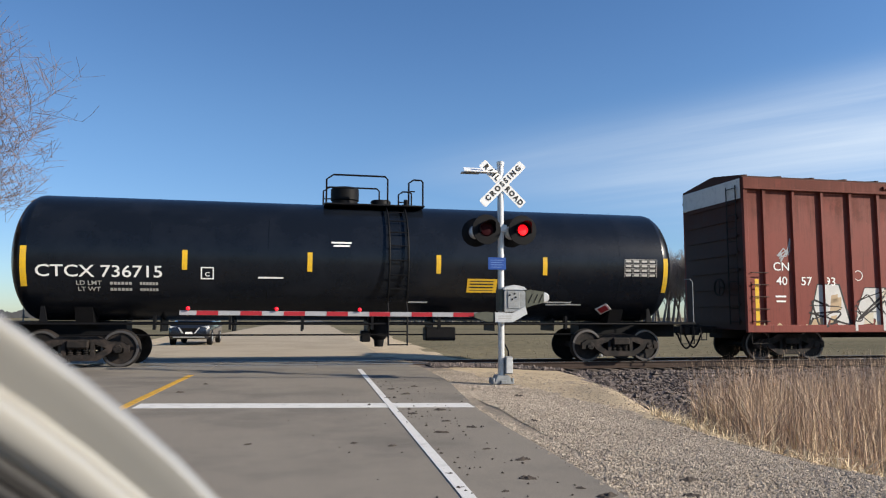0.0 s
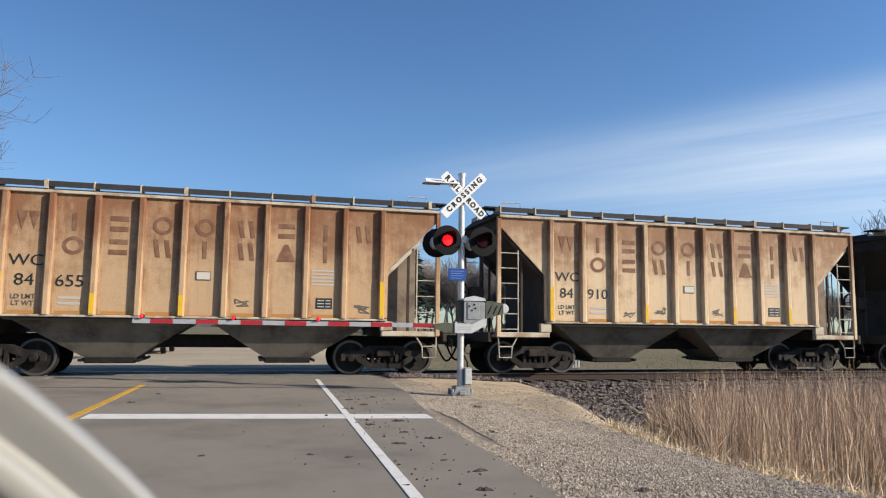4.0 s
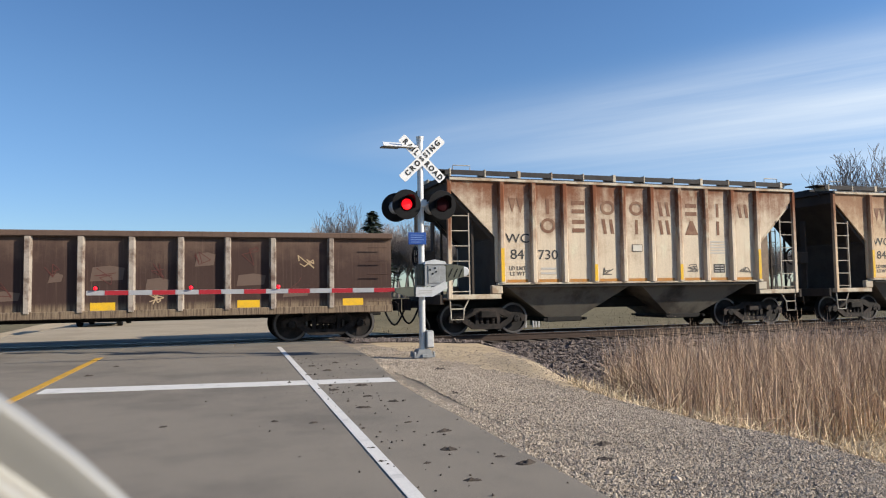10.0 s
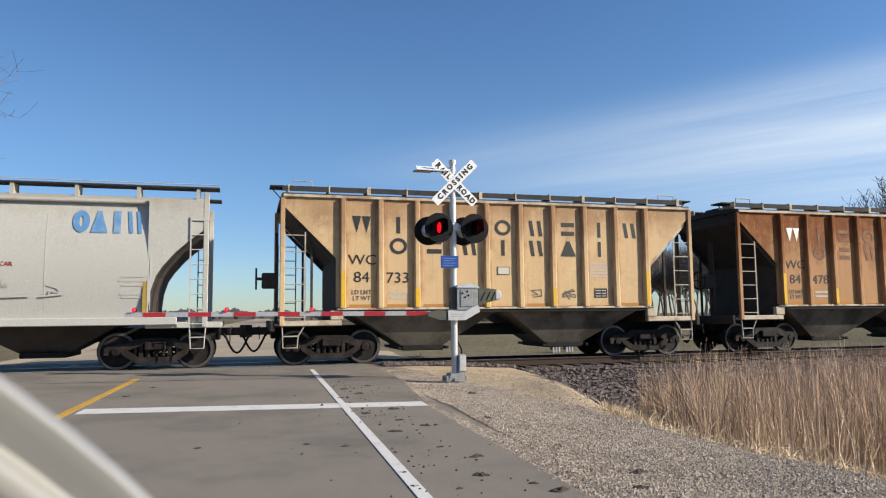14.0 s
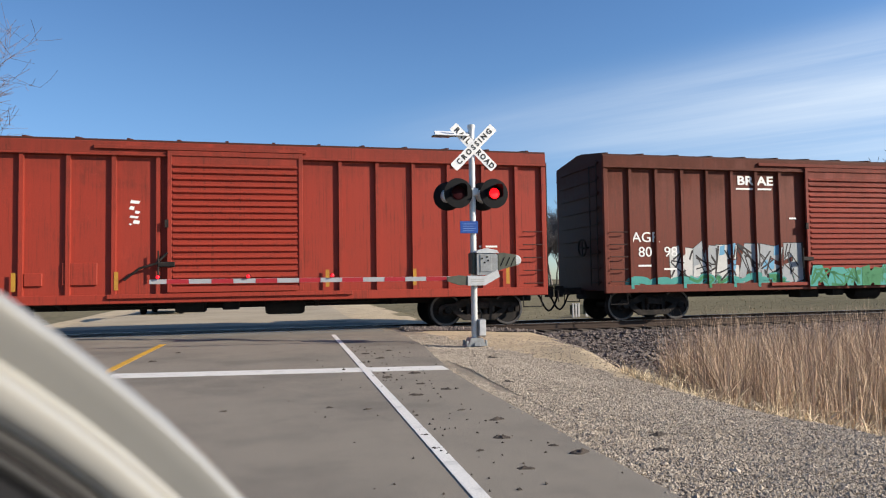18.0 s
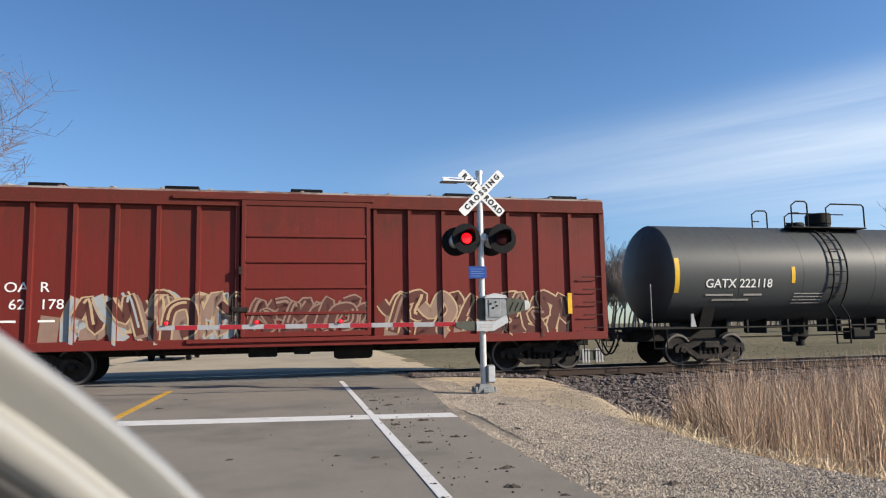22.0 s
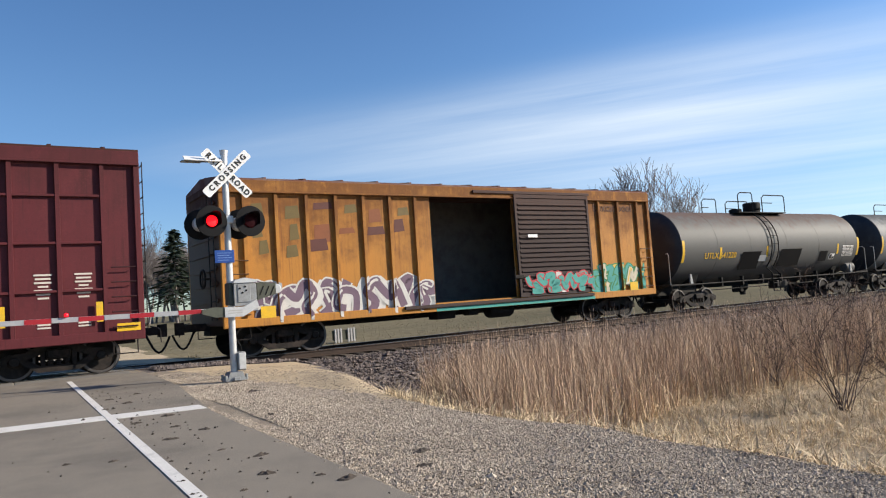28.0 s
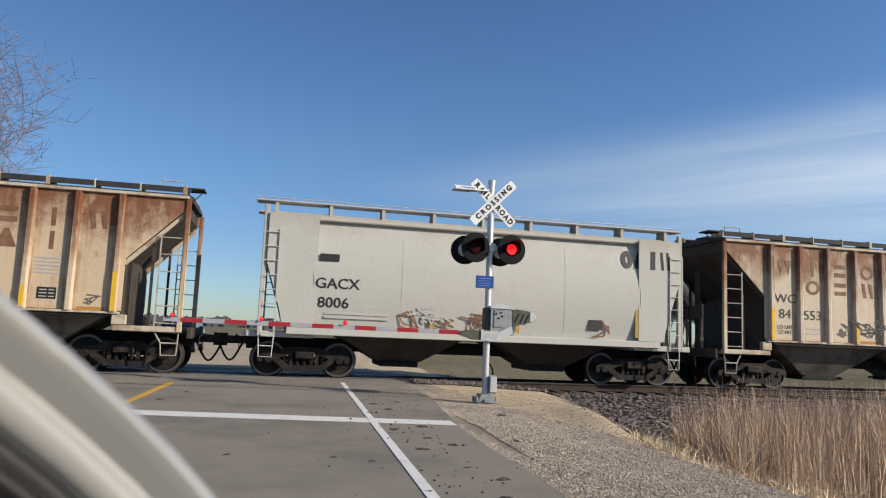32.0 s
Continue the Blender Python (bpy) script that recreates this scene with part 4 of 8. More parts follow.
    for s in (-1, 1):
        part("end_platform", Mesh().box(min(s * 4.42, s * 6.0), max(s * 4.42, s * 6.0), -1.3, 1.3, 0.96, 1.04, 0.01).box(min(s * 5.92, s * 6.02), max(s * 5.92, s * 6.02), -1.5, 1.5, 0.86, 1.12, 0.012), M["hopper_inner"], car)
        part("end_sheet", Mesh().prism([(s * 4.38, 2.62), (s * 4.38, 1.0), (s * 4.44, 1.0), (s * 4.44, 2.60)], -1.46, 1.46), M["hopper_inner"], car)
        # discharge bay
        a, b, c, d = sorted((s * 0.1, s * 4.15)), sorted((s * 1.5, s * 2.6)), z0 - 0.06, 0.42
        bay = Mesh()
        v = [(a[0], -1.46, c), (a[1], -1.46, c), (a[1], 1.46, c), (a[0], 1.46, c), (b[0], -0.8, d), (b[1], -0.8, d), (b[1], 0.8, d), (b[0], 0.8, d)]
        bay.add(v, [(0, 1, 2, 3), (4, 5, 6, 7), (0, 4, 5, 1), (1, 5, 6, 2), (2, 6, 7, 3), (3, 7, 4, 0)])
        part("discharge_bay", bay, M["hopper_bay"], car)
        part("bay_plate", Mesh().box(s * 2.05 - 0.32, s * 2.05 + 0.32, -1.16, -1.13, 0.84, 1.06, 0.01), M["hopper_bay"], car, at=pose(0, 0.07, 0.0))
        part("outlet", Mesh().box(s * 2.05 - 0.56, s * 2.05 + 0.56, -0.9, 0.9, 0.3, 0.44, 0.02).box(s * 2.05 - 0.68, s * 2.05 - 0.58, -0.94, 0.94, 0.34, 0.4).rod((s * 2.05 + 0.64, -0.98, 0.37), (s * 2.05 + 0.64, 0.98, 0.37), 0.04), M["under"], car)
    part("centre_sill", Mesh().box(-5.95, 5.95, -0.32, 0.32, 0.66, 0.98, 0.02), M["under"], car)
    part("brake_wheel", Mesh().lathe([(0.23, -6.36), (0.28, -6.36), (0.28, -6.32), (0.23, -6.32)], 20, "x", (0, -0.35, 2.2)).rod((-6.34, -0.35, 2.2), (-5.9, -0.35, 2.2), 0.04).box(-6.2, -5.8, -0.52, -0.18, 1.95, 2.35, 0.03).rod((-6.34, -0.6, 2.2), (-6.34, -0.1, 2.2), 0.014).rod((-6.34, -0.35, 1.95), (-6.34, -0.35, 2.45), 0.014).box(-5.86, -5.8, -0.45, -0.25, 1.0, 3.4), M["hopper_inner"], car, "dark brake wheel and gear box")
    # running boards and the long hatch along the roof
    for y in (-1.0, 1.0):
        e = 6.05 if y < 0 else 5.6
        part("running_board", Mesh().box(-e, e, y - 0.26, y + 0.26, z1 + 0.25, z1 + 0.29, 0.006).box(-e + 0.3, e - 0.3, y - 0.275, y - 0.262, z1 + 0.15, z1 + 0.28), M["hopper_roof"], car)
        for k in range(12):
            x = -5.6 + 1.018 * k
            w = 0.05 if k % 3 == 2 else 0.022
            part("board_bracket", Mesh().box(x - w, x + w, y - 0.28, y + 0.28, z1 + 0.07, z1 + 0.32, 0.008), M["hopper_trim"], car)
        for s in (-1, 1):
            part("board_brace", Mesh().rod((s * (6.0 if y < 0 else 5.58), y, z1 + 0.25), (s * 5.7, y, z1 - 0.1), 0.014, 6), M["hopper_roof"], car)
    for k in range(5):
        x = -4.4 + 2.2 * k
        part("roof_hatch", Mesh().box(x - 1.08, x + 1.08, -0.34, 0.34, z1 + 0.13, z1 + 0.27, 0.03), M["hopper_roof"], car)
    for s in (-1, 1):
        part("roof_grab", Mesh().pipe([(s * 5.0, -1.2, z1 + 0.3), (s * 5.0, -1.2, z1 + 0.42), (s * 5.5, -1.2, z1 + 0.42), (s * 5.5, -1.2, z1 + 0.3)], 0.014, 6), M["hopper_ladder"], car)
    add_trucks(car, 4.5)
    add_coupler(car, 6.58)
    return car


def hopper_marks(car, number, tone, yellow, pale=()):
    """Letter-sized marks in two rows, reporting mark and number, yellow reflectors, small stencils on the near side."""
    lx = [-3.8 + 0.95 * k for k in range(9)]
    y = -1.568
    rnd = random.Random(number)
    for k, ch in enumerate("WISCONSIN"):
        key = ("h", ch, tone if k not in pale else "white_ink")
        if key not in SHAPES:
            SHAPES[key] = letter_shape(ch, 0.46, 0.42).data("letter", M[key[2]])
        part("letter", SHAPES[key], None, car, at=pose(lx[k], y, 3.53))
    for k, ch in enumerate("CENTRAL"):
        key = ("h", ch, tone if k + 11 not in pale else "white_ink")
        if key not in SHAPES:
            SHAPES[key] = letter_shape(ch, 0.46, 0.42).data("letter", M[key[2]])
        part("letter", SHAPES[key], None, car, at=pose(lx[k + 1], y, 2.99))
    write_on(car, "WC", lx[0] + 0.02, 2.62, 0.36, y, M["ink"], width=1.15)
    write_on(car, number[:2], lx[0], 2.18, 0.38, y, M["ink"], width=1.1)
    write_on(car, number[2:], lx[1] - 0.02, 2.17, 0.38, y, M["ink"], width=1.1)
    for i, text in enumerate(("LD LMT", "LT WT")):
        if "stencil" + text not in SHAPES:
            SHAPES["stencil" + text] = lettering(text, 0.15, M["faint_ink"], "CENTER", 1.0, 0.002)
        part("lettering", SHAPES["stencil" + text], None, car, at=pose(lx[0], y, 1.81 - 0.15 * i, 90))
        part("stencil_line", SHAPES["line"], None, car, at=pose(lx[1], y, 1.80 - 0.13 * i))
    for i in range(5):
        part("stencil_line", SHAPES["faint"], None, car, at=pose(lx[7] - 0.02, y, 2.58 - 0.085 * i))
    part("placard_board", SHAPES["card"], None, car, "small pale card plate", at=pose(lx[4], y, 2.38))
    part("card_frame", SHAPES["card_frame"], None, car, "dark frame of the card plate", at=pose(lx[4], y, 2.38))
    part("data_panel", SHAPES["panel"], None, car, "black data panel", at=pose(lx[7], y, 1.78))
    for i in range(3):
        part("panel_line", SHAPES["panel_line"], None, car, at=pose(lx[7], y - 0.004, 1.85 - 0.075 * i))
    for k in yellow:
        part("reflector", SHAPES["yellow_tall"] if k in (0, 9) else SHAPES["yellow_short"], None, car, "yellow reflector strip", at=pose(HOPPER_RIBS[k], -1.685, 1.45))
    for k in range(9):
        if rnd.random() < 0.75:
            part("rust_strip", SHAPES["orange"], None, car, "rusty orange strip at the foot", at=pose(lx[k], y + 0.003, 1.46))
    for k in range(rnd.choice((2, 3, 4))):
        g = scrawl(rnd, 0.42, 0.24, 9, 0.011)
        part("tag_mark", g, M["faint_ink"], car, "faded scrawl", at=pose(lx[rnd.choice((2, 3, 5, 6, 8))], y - 0.001, 1.65 + 0.15 * rnd.random()))


def scrawl(rnd, w, h, n=7, t=0.018):
    """A loose painted line that spells nothing."""
    m = Mesh()
    pts = [(rnd.uniform(-w / 2, w / 2), rnd.uniform(-h / 2, h / 2)) for _ in range(n)]
    for (a, b), (c, d) in zip(pts, pts[1:]):
        l = math.hypot(c - a, d - b) or 1
        nx, nz = -(d - b) / l * t, (c - a) / l * t
        k = rnd.uniform(0, 0.0015)
        m.prism([(a - nx, b - nz), (c - nx, d - nz), (c + nx, d + nz), (a + nx, b + nz)], -k, 0.003)
    return m


M["faint_ink"] = plain("faded black stencil", (0.11, 0.095, 0.08), 0.7)
M["hopper_card"] = plain("weathered card plate", (0.52, 0.49, 0.43), 0.7)
SHAPES = {}
SHAPES["line"] = Mesh().box(-0.24, 0.22, 0, 0.003, -0.028, 0.028).data("stencil_line", M["grey_ink"])
SHAPES["faint"] = Mesh().box(-0.3, 0.26, 0, 0.003, -0.018, 0.018).data("stencil_line", M["grey_ink"])
SHAPES["card"] = Mesh().box(-0.15, 0.15, -0.012, 0.003, -0.085, 0.085).data("placard_board", M["hopper_card"])
SHAPES["card_frame"] = Mesh().box(-0.17, 0.17, -0.008, 0.003, 0.086, 0.104).box(-0.17, 0.17, -0.008, 0.003, -0.104, -0.086).box(-0.17, -0.151, -0.008, 0.003, -0.086, 0.086).box(0.151, 0.17, -0.008, 0.003, -0.086, 0.086).data("card_frame", M["faint_ink"])
SHAPES["panel_line"] = Mesh().box(-0.16, 0.0, 0, 0.003, -0.012, 0.012).box(0.04, 0.16, 0, 0.003, -0.012, 0.012).data("panel_line", M["grey_ink"])
SHAPES["panel"] = Mesh().box(-0.2, 0.2, 0, 0.003, -0.13, 0.13).data("data_panel", M["ink"])
SHAPES["yellow_tall"] = Mesh().box(-0.05, 0.05, 0, 0.003, 0, 0.9).data("reflector", M["yellow"])
SHAPES["yellow_short"] = Mesh().box(-0.05, 0.05, 0, 0.003, 0, 0.46).data("reflector", M["yellow"])
SHAPES["orange"] = Mesh().box(-0.3, 0.3, 0, 0.003, -0.035, 0.045).data("rust_strip", material("rust orange", (0.42, 0.19, 0.045), 0.85, col2=(0.3, 0.2, 0.1), scale=8, fine=60))

# far darker than the cream sides: shade under the slopes is in the colour
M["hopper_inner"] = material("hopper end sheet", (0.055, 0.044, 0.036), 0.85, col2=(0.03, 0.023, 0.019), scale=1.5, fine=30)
M["hopper_web"] = material("rusty end web", (0.24, 0.185, 0.14), 0.9, col2=(0.06, 0.042, 0.034), scale=1.2, fine=30)
M["hopper_roof"] = material("hopper roof walk", (0.045, 0.043, 0.044), 0.8, 0.1, col2=(0.024, 0.021, 0.02), scale=3, fine=40)
M["hopper_trim"] = material("hopper sill and trim", (0.50, 0.44, 0.34), 0.75, col2=(0.26, 0.16, 0.09), scale=2.2, amount=0.8, fine=40)
M["hopper_ladder"] = material("hopper ladder", (0.44, 0.40, 0.33), 0.8, col2=(0.2, 0.14, 0.1), scale=3, fine=40)
M["hopper_bay"] = material("dusty discharge bay", (0.175, 0.155, 0.125), 0.9, col2=(0.05, 0.04, 0.033), scale=0.8, amount=0.85, fine=35)
CREAM, RUST, GRIME = (0.50, 0.40, 0.27), (0.165, 0.058, 0.027), (0.25, 0.16, 0.09)


def hopper_paints(k, rust, cream=CREAM, brown=RUST, top=0.6):
    """Side, post and ladder paint of one car."""
    cream = tuple(min(0.66, c * f) for c, f in zip(cream, (1.17, 1.11, 1.07)))
    return {"hopper_side": weathered(f"cream hopper paint {k}", cream, brown, GRIME, top=top, amount=rust, seed=k, low=0.9, streak=0.3, runs=0.18 * rust, edges=0.75, dirty=0.38, grainy=0.15),
            "hopper_post": weathered(f"hopper post paint {k}", tuple(c * 1.03 for c in cream), brown, GRIME, top=1.0, amount=min(1, rust + 0.1), seed=k + 0.5, streak=0.6, runs=0.5 * rust, dirty=0.4)}


M["hopper_side"] = weathered("cream hopper paint", CREAM, RUST, GRIME)
M["hopper_post"] = weathered("hopper post paint", CREAM, RUST, GRIME)


def repaint(car, table):
    """Give a copied car its own paint."""
    for o in car.children_recursive:
        if o.type == "MESH" and o.material_slots:
            old = o.material_slots[0].material
            for key, ma in table.items():
                if old == M[key]:
                    o.material_slots[0].link = "OBJECT"
                    o.material_slots[0].material = ma


def make_smooth_hopper(label, mark, number, logo_mat, dirty, logo, wide=0.0, stencils=False, cut_edge=None):
    """Pressure-type covered hopper with smooth bowed sides and no posts."""
    car = thing("covered_hopper", label, "railway hopper car", "hopper cars of the train")
    paint = weathered("pale grey hopper paint", (0.455, 0.445, 0.405), (0.27, 0.20, 0.12), (0.31, 0.285, 0.24), top=0.3, amount=0.3 + dirty, seed=3.3, z0=1.2, z1=4.2, streak=0.3, dirty=0.3)
    n, zc, prof = 14, 1.2, []
    for i in range(n + 1):
        t = i / n
        prof.append((-1.45 - 0.17 * math.sin(math.pi * min(1, t * 0.95 + 0.05)), 1.22 + 2.55 * t))
    prof += [(-1.4, 3.98), (-1.1, 4.12), (0, 4.2)]
    full = prof + [(-y, z) for y, z in reversed(prof[:-1])]
    part("body", Mesh().prism(full, -4.36 - wide, 4.36, "x"), paint, car, smooth=True)
    # ends: bowl and slope
    for s in (-1, 1):
        m, grow = Mesh(), wide if s < 0 else 0.0
        m.prism([(y, z) for y, z in full if z > 3.25], s * (4.36 + grow), s * 5.55, "x")
        part("end_body", m, paint, car, smooth=True)
        edge = [(5.55, 3.28), (5.2, 3.0), (4.95, 2.77), (4.68, 2.45), (4.52, 2.2), (4.41, 1.85), (4.37, 1.48), (4.37, 1.24)]
        edge = cut_edge or [(a + grow * (5.55 - a) / 1.18, b) for a, b in edge]
        cut = [(s * (4.345 + grow), 1.24), (s * (4.345 + grow), 4.0), (s * 5.55, 4.0)] + [(s * a, b) for a, b in edge]
        for q in (-1, 1):
            part("end_panel", Mesh().prism(cut, q * 1.56, q * 1.615), paint, car)
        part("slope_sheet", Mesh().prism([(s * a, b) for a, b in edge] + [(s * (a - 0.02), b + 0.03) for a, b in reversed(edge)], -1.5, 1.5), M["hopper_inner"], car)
        part("end_platform", Mesh().box(min(s * 4.3, s * 6.0), max(s * 4.3, s * 6.0), -1.45, 1.45, 0.98, 1.12, 0.012), paint, car)
        for q in (-1, 1):
            part("corner_post", Mesh().box(s * 5.62 - 0.06, s * 5.62 + 0.06, q * 1.52 - 0.05, q * 1.52 + 0.05, 1.0, 4.2, 0.01), paint, car)
            x = sorted((s * 5.28, s * 5.64))
            add_ladder(car, x[0], x[1], q * 1.64, 1.0, 3.6, paint, 0.36)
            part("step", Mesh().pipe([(x[0], q * 1.5, 1.0), (x[0] + 0.03, q * 1.53, 0.5), (x[1] - 0.03, q * 1.53, 0.5), (x[1], q * 1.5, 1.0)], 0.016).rod((x[0], q * 1.52, 0.76), (x[1], q * 1.52, 0.76), 0.014), paint, car)
        a, b = sorted((s * 0.2, s * 4.0)), sorted((s * 1.5, s * 2.6))
        bay = Mesh().add([(a[0], -1.4, 1.24), (a[1], -1.4, 1.24), (a[1], 1.4, 1.24), (a[0], 1.4, 1.24), (b[0], -0.7, 0.45), (b[1], -0.7, 0.45), (b[1], 0.7, 0.45), (b[0], 0.7, 0.45)], [(0, 1, 2, 3), (4, 5, 6, 7), (0, 4, 5, 1), (1, 5, 6, 2), (2, 6, 7, 3), (3, 7, 4, 0)])
        part("discharge_bay", bay, M["hopper_inner"], car)
        part("outlet", Mesh().box(s * 2.05 - 0.5, s * 2.05 + 0.5, -0.8, 0.8, 0.32, 0.46, 0.02), M["under"], car)
    for q in (-1, 1):
        part("side_sill", Mesh().box(-5.0, 5.0, q * 1.53 - 0.08, q * 1.53 + 0.08, 1.06, 1.24, 0.015), paint, car)
        part("eave_rail", Mesh().rod((-5.6, q * 1.50, 3.93), (5.6, q * 1.50, 3.93), 0.045, 10), paint, car)
    for k in range(5):
        x = -4.4 + 2.2 * k
        part("weld_seam", Mesh().prism([(y * 1.003, z) for y, z in prof[1:n]] + [(y * 0.99, z) for y, z in reversed(prof[1:n])], x - 0.008, x + 0.008, "x"), paint, car)
    for y in (-0.95, 0.95):
        part("running_board", Mesh().box(-5.9, 5.9, y - 0.25, y + 0.25, 4.36, 4.40, 0.006), M["hopper_roof"] if stencils else M["arm_white"], car)
        for k in range(9):
            part("board_bracket", Mesh().box(-5.4 + 1.35 * k - 0.04, -5.4 + 1.35 * k + 0.04, y - 0.22, y + 0.22, 4.05, 4.36), paint, car)
        part("hand_line", Mesh().rod((-5.9, y * 1.28, 4.45), (5.9, y * 1.28, 4.45), 0.012, 5), M["galv"], car)
    part("centre_sill", Mesh().box(-5.95, 5.95, -0.32, 0.32, 0.66, 0.98, 0.02), M["under"], car)
    y = -1.632

    def skin_y(z):
        return -1.45 - 0.17 * math.sin(math.pi * min(1, (z - 1.22) / 2.55 * 0.95 + 0.05))

    at_x, pitch = logo
    for k, ch in enumerate("OATN"):
        flat = at_x + pitch * (k - 0.5) > 4.36
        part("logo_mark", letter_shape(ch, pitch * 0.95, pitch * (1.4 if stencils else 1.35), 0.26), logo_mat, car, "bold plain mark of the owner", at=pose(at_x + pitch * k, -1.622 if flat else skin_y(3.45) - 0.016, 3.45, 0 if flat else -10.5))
    def on_skin(x, z, lift=0.006):
        lean = math.degrees(math.atan2(skin_y(z + 0.05) - skin_y(z - 0.05), 0.1))
        return pose(x, skin_y(z) - lift, z, -lean)
    for text, x, z in ((mark, -3.82 - wide * 0.7, 2.33), (number, -3.9 - wide * 0.7, 1.86)):
        write_on(car, text, x, z, 0.36, 0, M["ink"], "CENTER", 1.08, 0.004).matrix_basis = on_skin(x, z) @ pose(0, 0, 0, 90)
    if stencils:
        red = material("red stencil", (0.45, 0.06, 0.04), 0.7)
        for text, x, z, ink in (("LD LMT 283600", -3.98, 1.57, M["grey_ink"]), ("LT WT 53000", -4.0, 1.4, M["grey_ink"]), ("DO NOT HAMMER ON CAR", 0.75, 2.45, red), ("OPEN HATCH COVERS", 0.72, 2.08, M["grey_ink"]), ("BEFORE UNLOADING CAR", 0.72, 1.97, M["grey_ink"])):
            write_on(car, text, x, z, 0.13, 0, ink, "CENTER", 1.0, 0.001).matrix_basis = pose(x, skin_y(z + 0.06) - 0.012, z, 90 if z > 2 else 94.5)
        for xa, xb, za, zb in ((-0.16, 0.16, 0.14, 0.16), (-0.16, 0.16, -0.16, -0.14), (-0.16, -0.14, -0.14, 0.14), (0.14, 0.16, -0.14, 0.14)):
            part("plate_mark", Mesh().box(xa, xb, 0, 0.003, za, zb), M["ink"], car, at=pose(-2.45, skin_y(2.3) - 0.012, 2.15))
        write_on(car, "C", -2.45, 2.05, 0.16, skin_y(2.3) - 0.012, M["ink"])
        for i, z in enumerate((2.18, 2.08, 1.98, 1.78, 1.7)):
            part("stencil_line", Mesh().box(-0.26, 0.26, 0, 0.003, -0.02, 0.02), M["grey_ink"], car, at=pose(4.05 - 0.05 * (i % 2), skin_y(z) - 0.008, z))
        for i in range(6):
            part("stencil_line", Mesh().box(-0.22, 0.22, 0, 0.003, -0.016, 0.016), M["grey_ink"], car, at=pose(-1.0 if i < 4 else 1.1, skin_y(1.5 + 0.08 * i) - 0.02, 1.5 + 0.08 * (i % 4)))
    else:
        for i in range(2):
            part("stencil_line", Mesh().box(-0.8, 0.8, 0, 0.003, -0.03, 0.03), M["grey_ink"], car, at=pose(-3.3, skin_y(1.66) - 0.005, 1.62 - 0.1 * i))
        part("data_panel", SHAPES["panel"], None, car, "black data panel", at=pose(3.1, skin_y(1.75) - 0.005, 1.62))
        part("data_panel", SHAPES["panel"], None, car, "black data panel", at=pose(-4.05, y + 0.012, 2.98) @ pose(0, 0, 0) @ Matrix.Diagonal((1.2, 1, 0.7, 1)))
    for x in (-4.45 - wide * 0.8, -1.4, 0.9, 4.3):
        part("reflector", Mesh().box(-0.05, 0.05, 0, 0.003, 0, 0.75 if abs(x) > 4 else 0.4), material("faded yellow", (0.42, 0.27, 0.05), 0.6), car, "faded yellow strip", at=pose(x, skin_y(2.05 if abs(x) > 4 else 1.7) - 0.004, 1.32))
    rnd = random.Random(number)
    for k in range(4 if stencils else 11):
        z = rnd.uniform(1.5, 1.9)
        part("tag_mark", scrawl(rnd, rnd.uniform(0.5, 1.0), rnd.uniform(0.3, 0.6), 8), M["grey_ink"] if stencils else random.Random(k + 5).choice((M["grey_ink"], M["brown_ink"])), car, "faded scrawl", at=pose(rnd.uniform(-2.3, 3.6), skin_y(z + 0.2) - 0.003, z))
    add_trucks(car, 4.5)
    add_coupler(car, 6.58)
    return car


# ---- graffiti: block shapes that spell nothing ----
BANDS = {}


def clip_x(poly, a, b):
    """The part of a polygon of (x, z) between x = a and x = b."""
    for lim, s in ((a, 1), (b, -1)):
        out = []
        for p, q in zip(poly, poly[1:] + poly[:1]):
            dp, dq = s * (p[0] - lim), s * (q[0] - lim)
            if dp >= 0:
                out.append(p)
            if dp * dq < 0:
                t = dp / (dp - dq)
                out.append((lim, p[1] + t * (q[1] - p[1])))
        poly = out
        if len(poly) < 3:
            return []
    return poly


